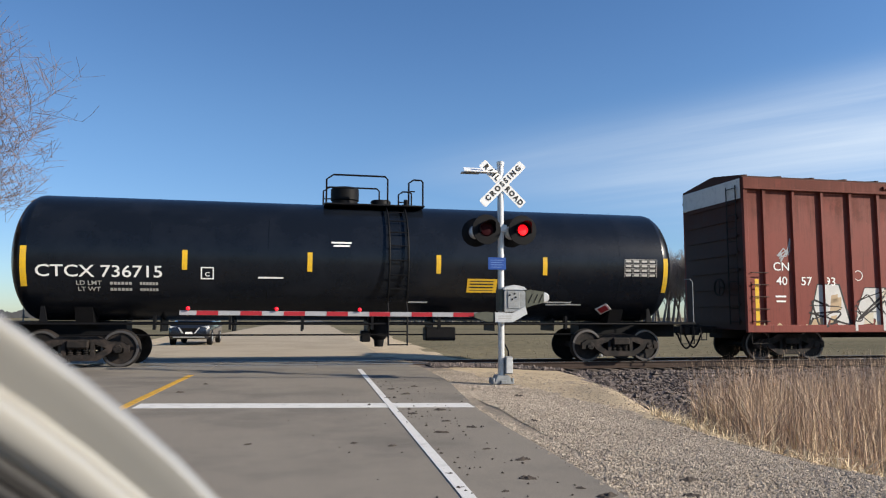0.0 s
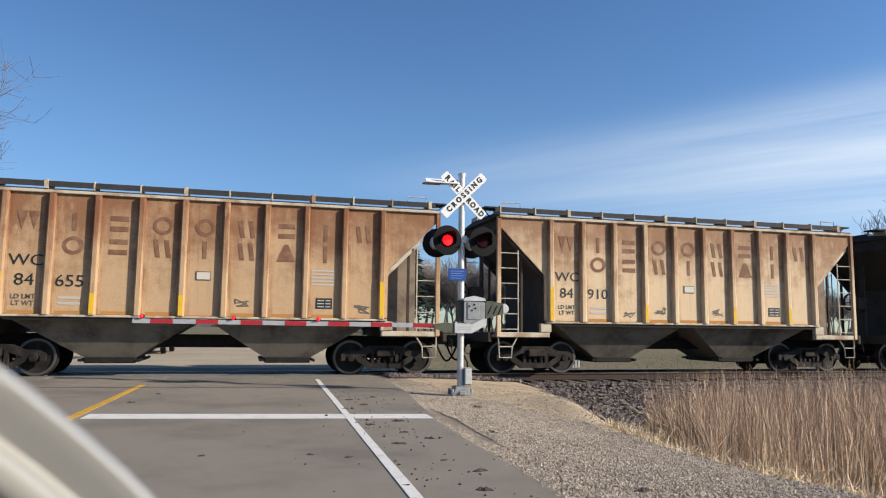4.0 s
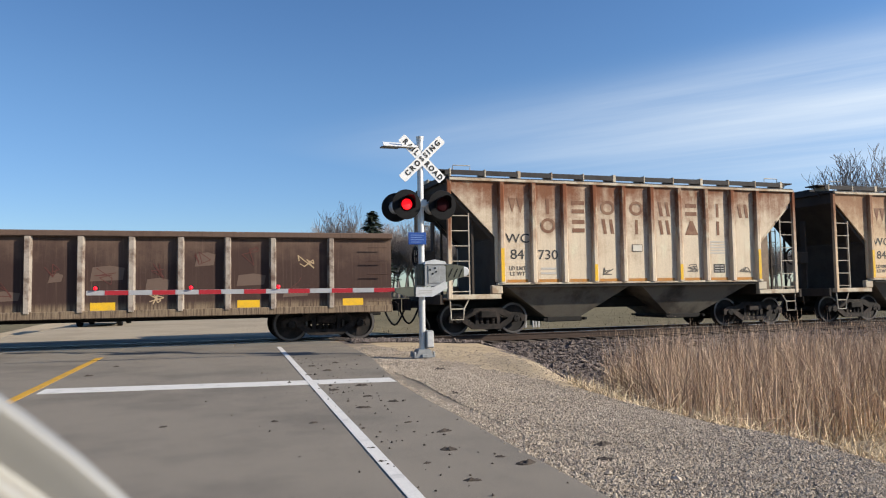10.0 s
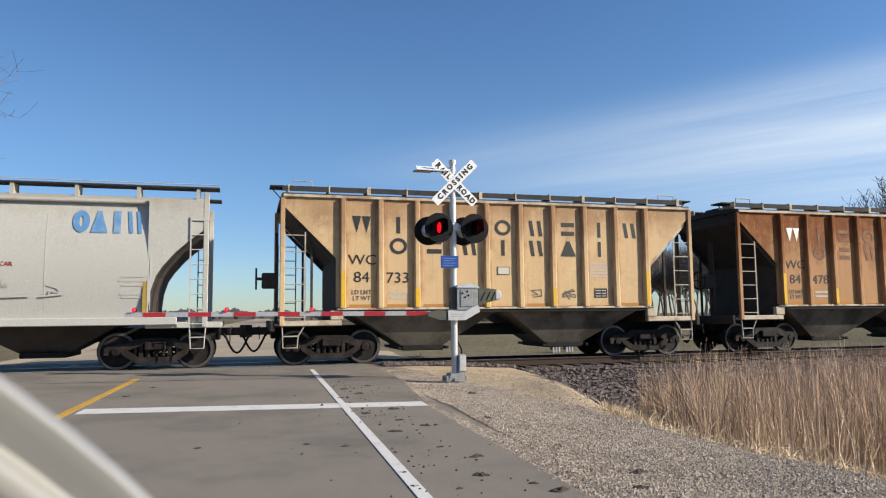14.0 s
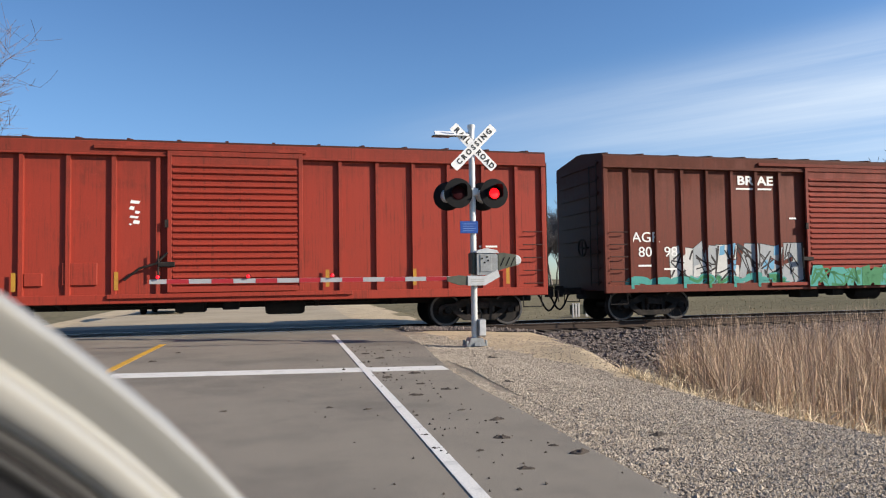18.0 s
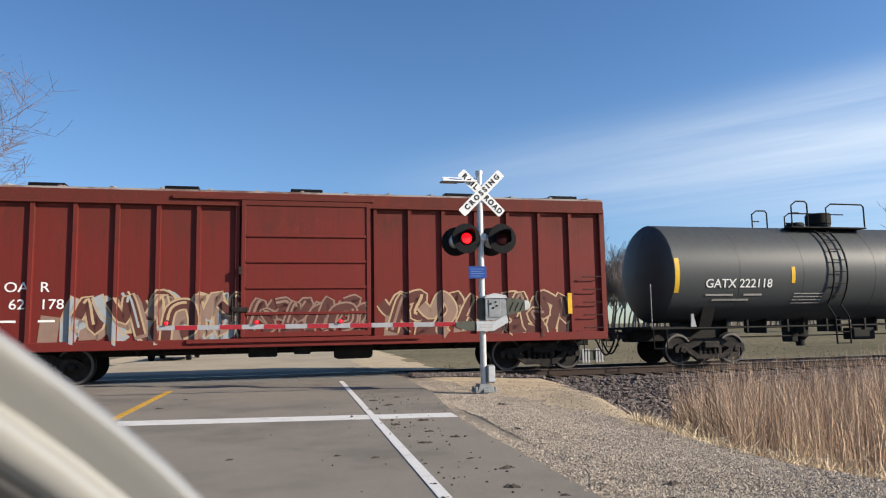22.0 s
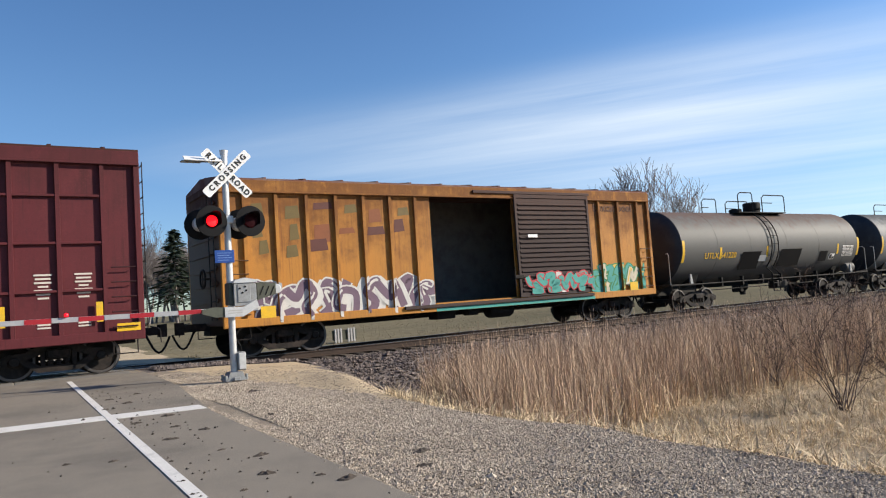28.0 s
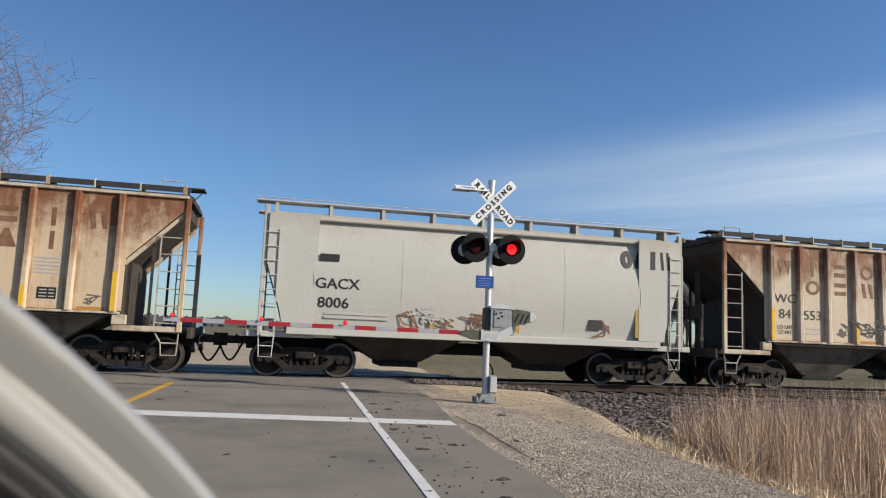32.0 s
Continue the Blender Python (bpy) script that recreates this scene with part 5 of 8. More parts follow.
def spray(car, x0, x1, z0, z1, y, fills, edge, seed, n, slabs=3):
    """Angular sprayed blocks that spell nothing, laid on panels, posts and door alike."""
    rnd = random.Random(seed)
    w, h = (x1 - x0) / n, z1 - z0
    bands = sorted(BANDS.get(car.name, []))
    spans, last = [], x0 - 0.12
    for a, b, d in bands:
        if b < last or a > x1 + 0.12:
            continue
        if a > last:
            spans.append((last, a, -1.503))
        spans.append((max(a, last), min(b, x1 + 0.12), d))
        last = max(last, b)
    if last < x1 + 0.12:
        spans.append((last, x1 + 0.12, -1.503 if bands else y))

    def lay(mesh, poly, lift):
        for a, b, d in spans:
            c = clip_x([(p[0], max(z0 + 0.01, p[1])) for p in poly], a, b)
            if c:
                mesh.prism(c, d - lift - 0.0015, d - lift)
    def curve(pts, steps=5):
        """A smooth line through the points."""
        out = []
        p = [pts[0]] + list(pts) + [pts[-1]]
        for i in range(1, len(p) - 2):
            for q in range(steps):
                t = q / steps
                out.append(tuple(0.5 * (2 * p[i][c] + (p[i + 1][c] - p[i - 1][c]) * t + (2 * p[i - 1][c] - 5 * p[i][c] + 4 * p[i + 1][c] - p[i + 2][c]) * t * t + (3 * p[i][c] - p[i - 1][c] - 3 * p[i + 1][c] + p[i + 2][c]) * t ** 3) for c in (0, 1)))
        return out + [pts[-1]]

    def band(mesh, line, half, lift):
        """A ribbon of even width along the line."""
        left, right = [], []
        for i, p in enumerate(line):
            a, b = line[max(0, i - 1)], line[min(len(line) - 1, i + 1)]
            l = math.hypot(b[0] - a[0], b[1] - a[1]) or 1
            nx, nz = -(b[1] - a[1]) / l * half, (b[0] - a[0]) / l * half
            left.append((p[0] + nx, p[1] + nz))
            right.append((p[0] - nx, p[1] - nz))
        for i in range(len(line) - 1):
            lay(mesh, [left[i], left[i + 1], right[i + 1], right[i]], lift)
    forms = (((0, 0.1), (0.35, 0.95), (0.5, 0.4), (0.95, 0.9)), ((0.05, 0.9), (0.5, 0.98), (0.3, 0.5), (0.8, 0.55), (0.45, 0.05), (1, 0.12)), ((0, 0.5), (0.3, 0.95), (0.55, 0.2), (0.8, 0.85), (1.05, 0.4)),
             ((0.1, 0), (0.2, 0.6), (0.75, 0.75), (0.9, 0.3), (0.5, 0.1)), ((0, 0.85), (0.4, 0.6), (0.6, 1), (1, 0.7), (0.7, 0.25), (0.95, 0)), ((0.95, 1), (0.6, 0.55), (0.1, 0.7), (0.35, 0.2), (0.05, 0)))
    if slabs == 0:
        solid = (((0, 0.05), (0.1, 1), (0.95, 0.95), (0.85, 0.6), (0.5, 0.66), (0.48, 0.52), (0.95, 0.45), (1, 0), (0.6, 0.02), (0.55, 0.22), (0.4, 0.2), (0.35, 0)),
                 ((0.05, 0), (0, 0.9), (0.4, 1.02), (0.46, 0.66), (0.62, 0.98), (1, 0.92), (0.9, 0.05), (0.6, 0), (0.55, 0.35), (0.4, 0)),
                 ((0, 0.2), (0.25, 1), (0.8, 1.03), (1, 0.7), (0.68, 0.6), (0.98, 0.3), (0.8, -0.02), (0.1, 0)),
                 ((0.02, 0), (0.22, 0.98), (0.66, 1), (1, 0.04), (0.72, 0), (0.6, 0.32), (0.42, 0.3), (0.34, 0.02)))
        for k in range(n):
            form, fl, lean = rnd.choice(solid), rnd.random() < 0.35, rnd.uniform(-0.1, 0.18)
            top = rnd.uniform(0.86, 1.0)

            def put(u, v):
                u = 1 - u if fl else u
                return x0 + w * (k - 0.05 + 1.1 * u) + lean * (v - 0.5) * h * 0.5, z0 + h * v * top
            pts = [put(u + rnd.uniform(-0.04, 0.04), v + rnd.uniform(-0.04, 0.04)) for u, v in form]
            mx, mz = sum(p[0] for p in pts) / len(pts), sum(p[1] for p in pts) / len(pts)
            dark, fill, shade, cut = Mesh(), Mesh(), Mesh(), Mesh()
            base = 0.0045 * (k % 2)
            lay(dark, [(mx + (p[0] - mx) * 1.1 + 0.02, mz + (p[1] - mz) * 1.06 - 0.02) for p in pts], base)
            lay(fill, pts, base + 0.0012)
            for _ in range(4):
                c, q = put(rnd.uniform(0.15, 0.85), rnd.uniform(0.12, 0.88)), rnd.uniform(0.06, 0.17)
                lay(shade, [(c[0] - q * w, c[1] - q * h), (c[0] + q * w * 0.9, c[1] - q * h * 0.8), (c[0] + q * w, c[1] + q * h), (c[0] - q * w * 0.7, c[1] + q * h * 0.7)], base + 0.0022)
            for _ in range(5):
                line = curve([put(rnd.uniform(0.0, 1.0), rnd.uniform(0.02, 0.98)) for _ in range(3)], 4)
                band(cut, line, rnd.uniform(0.014, 0.034), base + 0.0032)
            for m, key, lab in ((dark, edge, "dark sprayed outline"), (fill, fills[0] if rnd.random() < 0.7 else fills[1], "sprayed block"), (shade, rnd.choice(fills[1:]), "sprayed shading"), (cut, edge, "sprayed line")):
                if m.v:
                    tagged(part("graffiti", m, M[key], car, lab), kind="stuff")
        return
    for k in range(2 * n if slabs > 1 else n):
        cx = x0 + (k * 0.5 if slabs > 1 else k) * w
        lean, fl = rnd.uniform(-0.1, 0.3), rnd.random() < 0.3
        form = rnd.choice(forms)
        pts = []
        for u, v in form:
            u = 1 - u if fl else u
            v = min(1.02, max(-0.02, v + rnd.uniform(-0.07, 0.07)))
            pts.append((cx + w * (-0.08 + 1.16 * u + rnd.uniform(-0.05, 0.05)) + lean * (v - 0.5) * h * 0.5, z0 + h * (0.1 + 0.8 * v)))
        line = curve(pts)
        half = min(w * 0.17, h * 0.14) * rnd.uniform(0.85, 1.2)
        back, dark, fill, inner = Mesh(), Mesh(), Mesh(), Mesh()
        base = 0.0045 * (k % 4)
        if slabs > 2:
            band(back, [(p[0] + half * 0.6, p[1] - half * 0.7) for p in line], half * 1.9, base)
        band(dark, line, half + 0.045, base + 0.0012)
        band(fill, line, half, base + 0.0024)
        if slabs > 1:
            m_ = len(line)
            a = rnd.randrange(0, max(1, m_ - 9))
            band(inner, [(p[0], p[1] + half * 0.35) for p in line[a:a + 7]], half * 0.28, base + 0.0034)
        for name, m, key, lab in (("graffiti", back, rnd.choice(fills[-2:]), "sprayed cloud behind a letter"), ("graffiti", dark, edge, "dark sprayed outline"), ("graffiti", fill, fills[0] if rnd.random() < 0.6 else rnd.choice(fills), "sprayed stroke"), ("graffiti", inner, rnd.choice((edge, fills[-1])), "sprayed shading")):
            if m.v:
                tagged(part(name, m, M[key], car, lab), kind="stuff")


for key, col in (("g_cream", (0.54, 0.49, 0.37)), ("g_white", (0.56, 0.55, 0.52)), ("g_teal", (0.06, 0.30, 0.26)), ("g_blue", (0.13, 0.33, 0.50)), ("g_pink", (0.55, 0.16, 0.2)), ("g_red", (0.45, 0.05, 0.06)), ("g_yellow", (0.62, 0.42, 0.08)),
                 ("g_dark", (0.035, 0.03, 0.03)), ("g_green", (0.04, 0.2, 0.08)), ("g_grey", (0.33, 0.35, 0.36)), ("g_tan", (0.45, 0.33, 0.2)), ("g_brown", (0.10, 0.035, 0.028)), ("g_rustred", (0.22, 0.075, 0.03)), ("g_dust", (0.13, 0.088, 0.068)), ("g_purple", (0.15, 0.10, 0.14)), ("g_olive", (0.14, 0.10, 0.035)), ("g_faint", (0.26, 0.17, 0.13))):
    M[key] = material("spray " + key, col, 0.6, scale=3, amount=0.35, fine=50, fine_amt=0.1, bump=0)


def boxcar(label, length, eave, paint, end_paint, door, ribs_l, ribs_r, roof_mat=None, door_paint=None, rib_w=0.11, rib_d=0.085, sill_z=0.92, girts=0, open_door=None, deep=0.12, sunny_end=None):
    """A boxcar. door: (x0, x1, kind); ribs at even steps on both sides of it."""
    car = thing("boxcar", label, "railway boxcar", "boxcars of the train")
    L, W = length / 2, 1.5
    za = sill_z
    dx0, dx1, kind = door
    roof_mat = roof_mat or end_paint
    if open_door is None:
        part("body", Mesh().box(-L + 0.04, L - 0.04, -W, W, za, eave), paint, car)
    else:
        o0, o1 = open_door
        t = 0.06
        for x0, x1, z0, z1 in ((-L + 0.04, o0, za, eave), (o1, L - 0.04, za, eave), (o0, o1, za, za + 0.14), (o0, o1, eave - 0.2, eave)):
            part("side_wall", Mesh().box(x0, x1, -W, -W + t, z0, z1), paint, car)
        part("far_wall", Mesh().box(-L + 0.04, L - 0.04, W - t, W, za, eave), M["lining"], car, "dark inner wall")
        for x in (-L + 0.04, L - 0.1):
            part("end_lining", Mesh().box(x, x + 0.06, -W + t, W - t, za, eave), M["lining"], car)
        part("floor", Mesh().box(-L + 0.1, L - 0.1, -W + t, W - t, za, za + 0.12), M["lining"], car)
    part("roof", Mesh().prism([(-W - 0.06, eave - 0.02), (-W - 0.06, eave + 0.05), (0, eave + 0.26), (W + 0.06, eave + 0.05), (W + 0.06, eave - 0.02)], -L, L, "x"), roof_mat, car)
    for k in range(int(length / 1.1) + 1):
        x = -L + 0.15 + k * 1.1
        if x < L:
            part("roof_seam", Mesh().prism([(-W - 0.05, eave + 0.05), (-W - 0.05, eave + 0.085), (0, eave + 0.3), (W + 0.05, eave + 0.085), (W + 0.05, eave + 0.05), (0, eave + 0.25)], x - 0.035, x + 0.035, "x"), roof_mat, car)
    post = Mesh().prism([(-rib_w / 2, -W + 0.005), (-rib_w / 2 * 0.8, -W - rib_d), (rib_w / 2 * 0.8, -W - rib_d), (rib_w / 2, -W + 0.005)], za + 0.06, eave - 0.12, "z").data("side_post", paint)
    for side in (0, 180):
        turn = pose(0, 0, 0, 0, 0, side)
        for xs in (ribs_l, ribs_r):
            for x in xs:
                part("side_post", post, None, car, at=turn @ pose(x if side == 0 else -x, 0, 0))
        part("top_chord", Mesh().box(-L, L, -W - rib_d - 0.01, -W + 0.01, eave - 0.3, eave + 0.0, 0.015), paint, car, at=turn)
        part("eave_angle", Mesh().box(-L, L, -W - rib_d - 0.04, -W - rib_d, eave - 0.34, eave - 0.29, 0.01), paint, car, at=turn)
        part("side_sill", Mesh().box(-L, L, -W - rib_d - 0.005, -W + 0.01, za - deep, za + 0.1, 0.015), paint, car, at=turn)
        for g in range(girts):
            z = za + (eave - za) * (g + 1) / (girts + 1)
            for xs in (ribs_l, ribs_r):
                part("girt", Mesh().box(min(xs), max(xs), -W - rib_d * 0.85, -W + 0.005, z - 0.03, z + 0.03, 0.01), paint, car, at=turn)
        for s in (-1, 1):
            part("corner_post", Mesh().box(s * (L - 0.07) - 0.07, s * (L - 0.07) + 0.07, -W - rib_d - 0.004, -W + 0.02, za - 0.02, eave, 0.015), paint, car, at=turn)
            xa, xb = sorted((s * (L - 0.16), s * (L - 0.68)))
            for g in range(5):
                part("grab_iron", Mesh().pipe([(xa, -W - rib_d, za + 0.2 + 0.34 * g), (xa, -W - rib_d - 0.05, za + 0.2 + 0.34 * g), (xb, -W - rib_d - 0.05, za + 0.2 + 0.34 * g), (xb, -W - rib_d, za + 0.2 + 0.34 * g)], 0.014), end_paint, car, at=turn)
            part("step", Mesh().pipe([(xa, -W, za), (xa, -W - 0.04, za - 0.42), (xb, -W - 0.04, za - 0.42), (xb, -W, za)], 0.018), M["truck"], car, at=turn)
    # door on both sides
    for side in (0, 180):
        turn = pose(0, 0, 0, 0, 0, side)
        a, b = (dx0, dx1)
        yd = -W - rib_d - 0.05
        dp = door_paint or paint
        d = part("door", Mesh().box(a, b, yd, yd + 0.045, za + 0.12, eave - 0.2, 0.01), dp, car, "sliding side door", at=turn)
        m = Mesh()
        for x in (a + 0.04, b - 0.04):
            m.box(x - 0.05, x + 0.05, yd - 0.03, yd, za + 0.12, eave - 0.2, 0.008)
        for z in (za + 0.18, eave - 0.26):
            m.box(a, b, yd - 0.028, yd, z - 0.06, z + 0.06, 0.008)
        part("door_frame", m, dp, d)
        if kind == "ribbed":
            k = int((eave - za - 0.6) / 0.155)
            for i in range(k):
                z = za + 0.32 + i * 0.155
                part("door_rib", Mesh().prism([(yd + 0.01, z - 0.05), (yd - 0.05, z - 0.012), (yd - 0.05, z + 0.012), (yd + 0.01, z + 0.05)], a + 0.12, b - 0.12, "x"), dp, d)
        else:
            for z in [za + 0.12 + (eave - za - 0.32) * f for f in (0.17, 0.36, 0.55, 0.74)]:
                part("door_rib", Mesh().box(a + 0.1, b - 0.1, yd - 0.04, yd, z - 0.035, z + 0.035, 0.01), dp, d)
            if kind == "plug":
                for x in (a + 0.6, b - 0.6):
                    part("lock_bar", Mesh().rod((x, yd - 0.06, za + 0.1), (x, yd - 0.06, eave - 0.1), 0.025, 8), dp, d)
        part("door_track", Mesh().box(min(a, -L * 0.35), max(b, L * 0.35), yd - 0.02, -W, za + 0.0, za + 0.1, 0.01), dp, car, at=turn)
        part("upper_track", Mesh().box(a - 1.6, b + 0.1, yd - 0.02, -W, eave - 0.19, eave - 0.1, 0.01), dp, car, at=turn)
        part("door_latch", Mesh().box(a - 0.22, a + 0.16, yd - 0.07, yd - 0.01, za + 0.72, za + 0.84, 0.015).rod((a - 0.2, yd - 0.05, za + 0.5), (a - 0.2, yd - 0.05, za + 1.1), 0.02), M["truck"], car, at=turn)
        part("door_hasp", Mesh().box(a - 0.06, a + 0.02, yd - 0.06, yd, eave * 0.56, eave * 0.6), M["truck"], car, at=turn)
        part("latch_box", Mesh().box(b - 0.35, b - 0.1, yd - 0.06, yd, za + 0.3, za + 0.4, 0.01), dp, d)
    # corrugated ends; end_paint holds their shade in its colour, sunny_end the lit one
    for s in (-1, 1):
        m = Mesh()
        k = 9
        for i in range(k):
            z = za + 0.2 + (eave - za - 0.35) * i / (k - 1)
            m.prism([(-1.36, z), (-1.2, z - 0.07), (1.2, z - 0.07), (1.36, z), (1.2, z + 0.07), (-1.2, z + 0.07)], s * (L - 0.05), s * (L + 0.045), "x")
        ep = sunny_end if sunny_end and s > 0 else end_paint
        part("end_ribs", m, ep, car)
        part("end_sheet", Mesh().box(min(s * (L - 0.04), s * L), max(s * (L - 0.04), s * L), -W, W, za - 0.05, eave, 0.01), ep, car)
        add_ladder(car, -0.22, 0.22, 0, za + 0.1, eave - 0.2, M["truck"], 0.4, True, "end_ladder").matrix_basis = pose(s * (L + 0.1), -1.15, 0, 0, 0, 90)
    part("brake_wheel", Mesh().lathe([(0.22, -L - 0.22), (0.26, -L - 0.22), (0.26, -L - 0.18), (0.22, -L - 0.18)], 20, "x", (0, -0.6, 2.1)).rod((-L - 0.2, -0.6, 2.1), (-L, -0.6, 2.1), 0.03).rod((-L - 0.2, -0.84, 2.1), (-L - 0.2, -0.36, 2.1), 0.014).rod((-L - 0.2, -0.6, 1.86), (-L - 0.2, -0.6, 2.34), 0.014), M["truck"], car)
    part("centre_sill", Mesh().box(-L, L, -0.32, 0.32, 0.62, za - 0.02, 0.02), M["under"], car)
    for k in range(5):
        x = -L * 0.5 + k * L * 0.25
        part("cross_bearer", Mesh().prism([(-1.45, za - 0.02), (-0.4, 0.62), (0.4, 0.62), (1.45, za - 0.02)], x - 0.05, x + 0.05, "x"), M["under"], car)
    part("air_tank", Mesh().lathe([(0, -0.5), (0.2, -0.48), (0.24, -0.4), (0.24, 0.4), (0.2, 0.48), (0, 0.5)], 18, "x", (1.2, -0.8, 0.68)), M["under"], car, smooth=True)
    part("brake_gear", Mesh().box(-1.4, -0.7, -1.1, -0.6, 0.55, 0.85, 0.03).rod((-3.4, -0.7, 0.72), (3.6, -0.7, 0.72), 0.02, 6).box(-0.3, 0.1, -1.2, -0.9, 0.6, 0.8, 0.02), M["under"], car)
    add_trucks(car, L - 1.75)
    add_coupler(car, L + 0.76)
    BANDS[car.name] = [(x - rib_w * 0.4, x + rib_w * 0.4, -W - rib_d - 0.004) for x in (*ribs_l, *ribs_r)] + [(dx0, dx1, -W - rib_d - (0.105 if kind == "ribbed" else 0.055))]
    return car


def tank_car(label, length, radius, zc, paint, under, style, jacket=True, head_paint=None):
    """A tank car: shell with domed heads, stub sills, platform with rails over the manway."""
    car = thing("tank_car", label, "railway tank car", "tank cars of the train")
    L, r = length / 2, radius
    dome_x = style[0] - 0.3
    head = 0.62
    prof = [(0, -L)] + [(r * math.sin(a), -L + head * (1 - math.cos(a))) for a in (math.pi / 2 * i / 9 for i in range(1, 10))]
    if jacket:
        # flatter head inside a sheet jacket with a hard edge
        prof = [(r * a, -L + b) for a, b in ((0, 0), (0.35, 0.035), (0.62, 0.11), (0.82, 0.21), (0.93, 0.31), (0.985, 0.40), (0.997, 0.43), (1.0, 0.435), (1.0, 0.45))]
    prof += [(h_, -x) for h_, x in reversed(prof)]
    cut = next(i for i, p in enumerate(prof) if p[0] >= r * 0.995)
    part("shell", Mesh().lathe(prof[cut:len(prof) - cut], 64, "x", (0, 0, zc)), paint, car, smooth=True)
    # head_paint lets the left head carry its shade in the colour
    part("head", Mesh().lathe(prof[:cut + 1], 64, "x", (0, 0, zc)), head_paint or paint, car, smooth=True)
    part("head", Mesh().lathe(prof[len(prof) - cut - 1:], 64, "x", (0, 0, zc)), paint, car, smooth=True)
    for x in (-L * 0.62, -L * 0.3, L * 0.08, L * 0.45, L * 0.78):
        part("jacket_seam", Mesh().lathe([(r - 0.005, x - 0.012), (r + 0.004, x - 0.012), (r + 0.004, x + 0.012), (r - 0.005, x + 0.012)], 64, "x", (0, 0, zc)), paint, car)
    for s in (-1, 1):
        part("stub_sill", Mesh().box(min(s * (L - 2.6), s * (L + 0.35)), max(s * (L - 2.6), s * (L + 0.35)), -0.33, 0.33, 0.66, 1.1, 0.02), under, car)
        part("saddle", Mesh().prism([(-0.75, 1.0), (0.75, 1.0), (1.08, zc - 0.95), (0.8, zc - 1.2), (-0.8, zc - 1.2), (-1.08, zc - 0.95)], s * (L - 1.75) - 0.2, s * (L - 1.75) + 0.2, "x"), under, car)
        part("end_platform", Mesh().box(min(s * (L - 0.75), s * (L + 0.38)), max(s * (L - 0.75), s * (L + 0.38)), -1.45, 1.45, 1.02, 1.09, 0.01), under, car)
        for q in (-1, 1):
            part("end_railing", Mesh().pipe([(s * (L + 0.32), q * 1.42, 1.09), (s * (L + 0.32), q * 1.42, 2.2), (s * (L + 0.28), q * 1.36, 2.28), (s * (L + 0.2), q * 1.2, 2.28)], 0.016, 6), M["alu"], car, "thin grab post")
            part("step", Mesh().pipe([(s * (L + 0.3), q * 1.44, 1.05), (s * (L + 0.3), q * 1.46, 0.5), (s * (L - 0.1), q * 1.46, 0.5), (s * (L - 0.1), q * 1.44, 1.05)], 0.018, 6), under, car)
        part("bracket", Mesh().prism([(s * (L - 1.0) - 0.07, 1.08), (s * (L - 1.0) + 0.1, 1.08), (s * (L - 1.0) + 0.02, 1.45), (s * (L - 1.0) - 0.05, 1.45)], -1.36, -1.3), M["alu"] if jacket else under, car)
    for y in (-1.42, 1.42):
        part("side_pipe", Mesh().rod((-L + 0.4, y, 1.04), (L - 0.4, y, 1.04), 0.028, 8), under, car)
    for k in range(7):
        x = -L * 0.6 + k * L * 0.2
        part("pipe_hanger", Mesh().box(x - 0.03, x + 0.03, -1.45, -1.3, 0.9, 1.25), under, car)
        part("pipe_strut", Mesh().box(x - 0.02, x + 0.02, -0.5, 0.5, 0.84, zc - r + 0.1), under, car)
    part("bottom_outlet", Mesh().lathe([(0, 0.42), (0.12, 0.42), (0.14, 0.6), (0.25, 0.7), (0.28, 1.2)], 16, "z", (dome_x, 0, 0)).box(dome_x - 0.5, dome_x - 0.25, -0.25, 0.2, 0.55, 0.85, 0.03), under, car, smooth=True)
    part("brake_gear", Mesh().box(dome_x + 1.1, dome_x + 1.9, -1.0, -0.55, 0.6, 0.95, 0.03).rod((-L + 1, -0.55, 0.75), (L - 1, -0.55, 0.75), 0.022, 6), under, car)
    top = zc + r
    lx, mx, hx, loops = style
    part("manway", Mesh().lathe([(0, top + 0.5), (0.34, top + 0.49), (0.38, top + 0.45), (0.38, top + 0.15), (0.35, top + 0.12), (0.35, top - 0.1)], 28, "z", (mx, 0, 0)), under, car, smooth=True)
    part("hatch", Mesh().lathe([(0, top + 0.2), (0.25, top + 0.18), (0.28, top + 0.13), (0.26, top - 0.05)], 24, "z", (hx, 0, 0)), under, car, smooth=True)
    part("relief_valve", Mesh().lathe([(0, top + 0.3), (0.07, top + 0.28), (0.08, top - 0.02)], 12, "z", (loops[-1][1] - 0.25, 0.3, 0)), under, car, smooth=True)
    p0, p1 = loops[0][0] - 0.05, loops[-1][1] + 0.05
    p = part("platform", Mesh().box(p0, p1, -0.95, -0.48, top - 0.1, top - 0.06, 0.008).box(p0, p1, 0.48, 0.95, top - 0.1, top - 0.06, 0.008), under, car)
    for y in (-0.92, 0.92):
        for a, b, h in loops:
            c = min(0.18, (b - a) / 3)
            part("railing", Mesh().pipe([(a, y, top - 0.05), (a, y, top + h - c * 0.7), (a + c, y, top + h), (b - c * 0.4, y, top + h), (b, y, top + h - c * 0.4), (b, y, top - 0.05)], 0.024, 6), under, p)
            part("mid_rail", Mesh().rod((a, y, top + h * 0.5), (a + (b - a) * 0.45, y, top + h * 0.5), 0.018, 6), under, p)
    dome_x = lx - 0.3
    lad = Mesh()
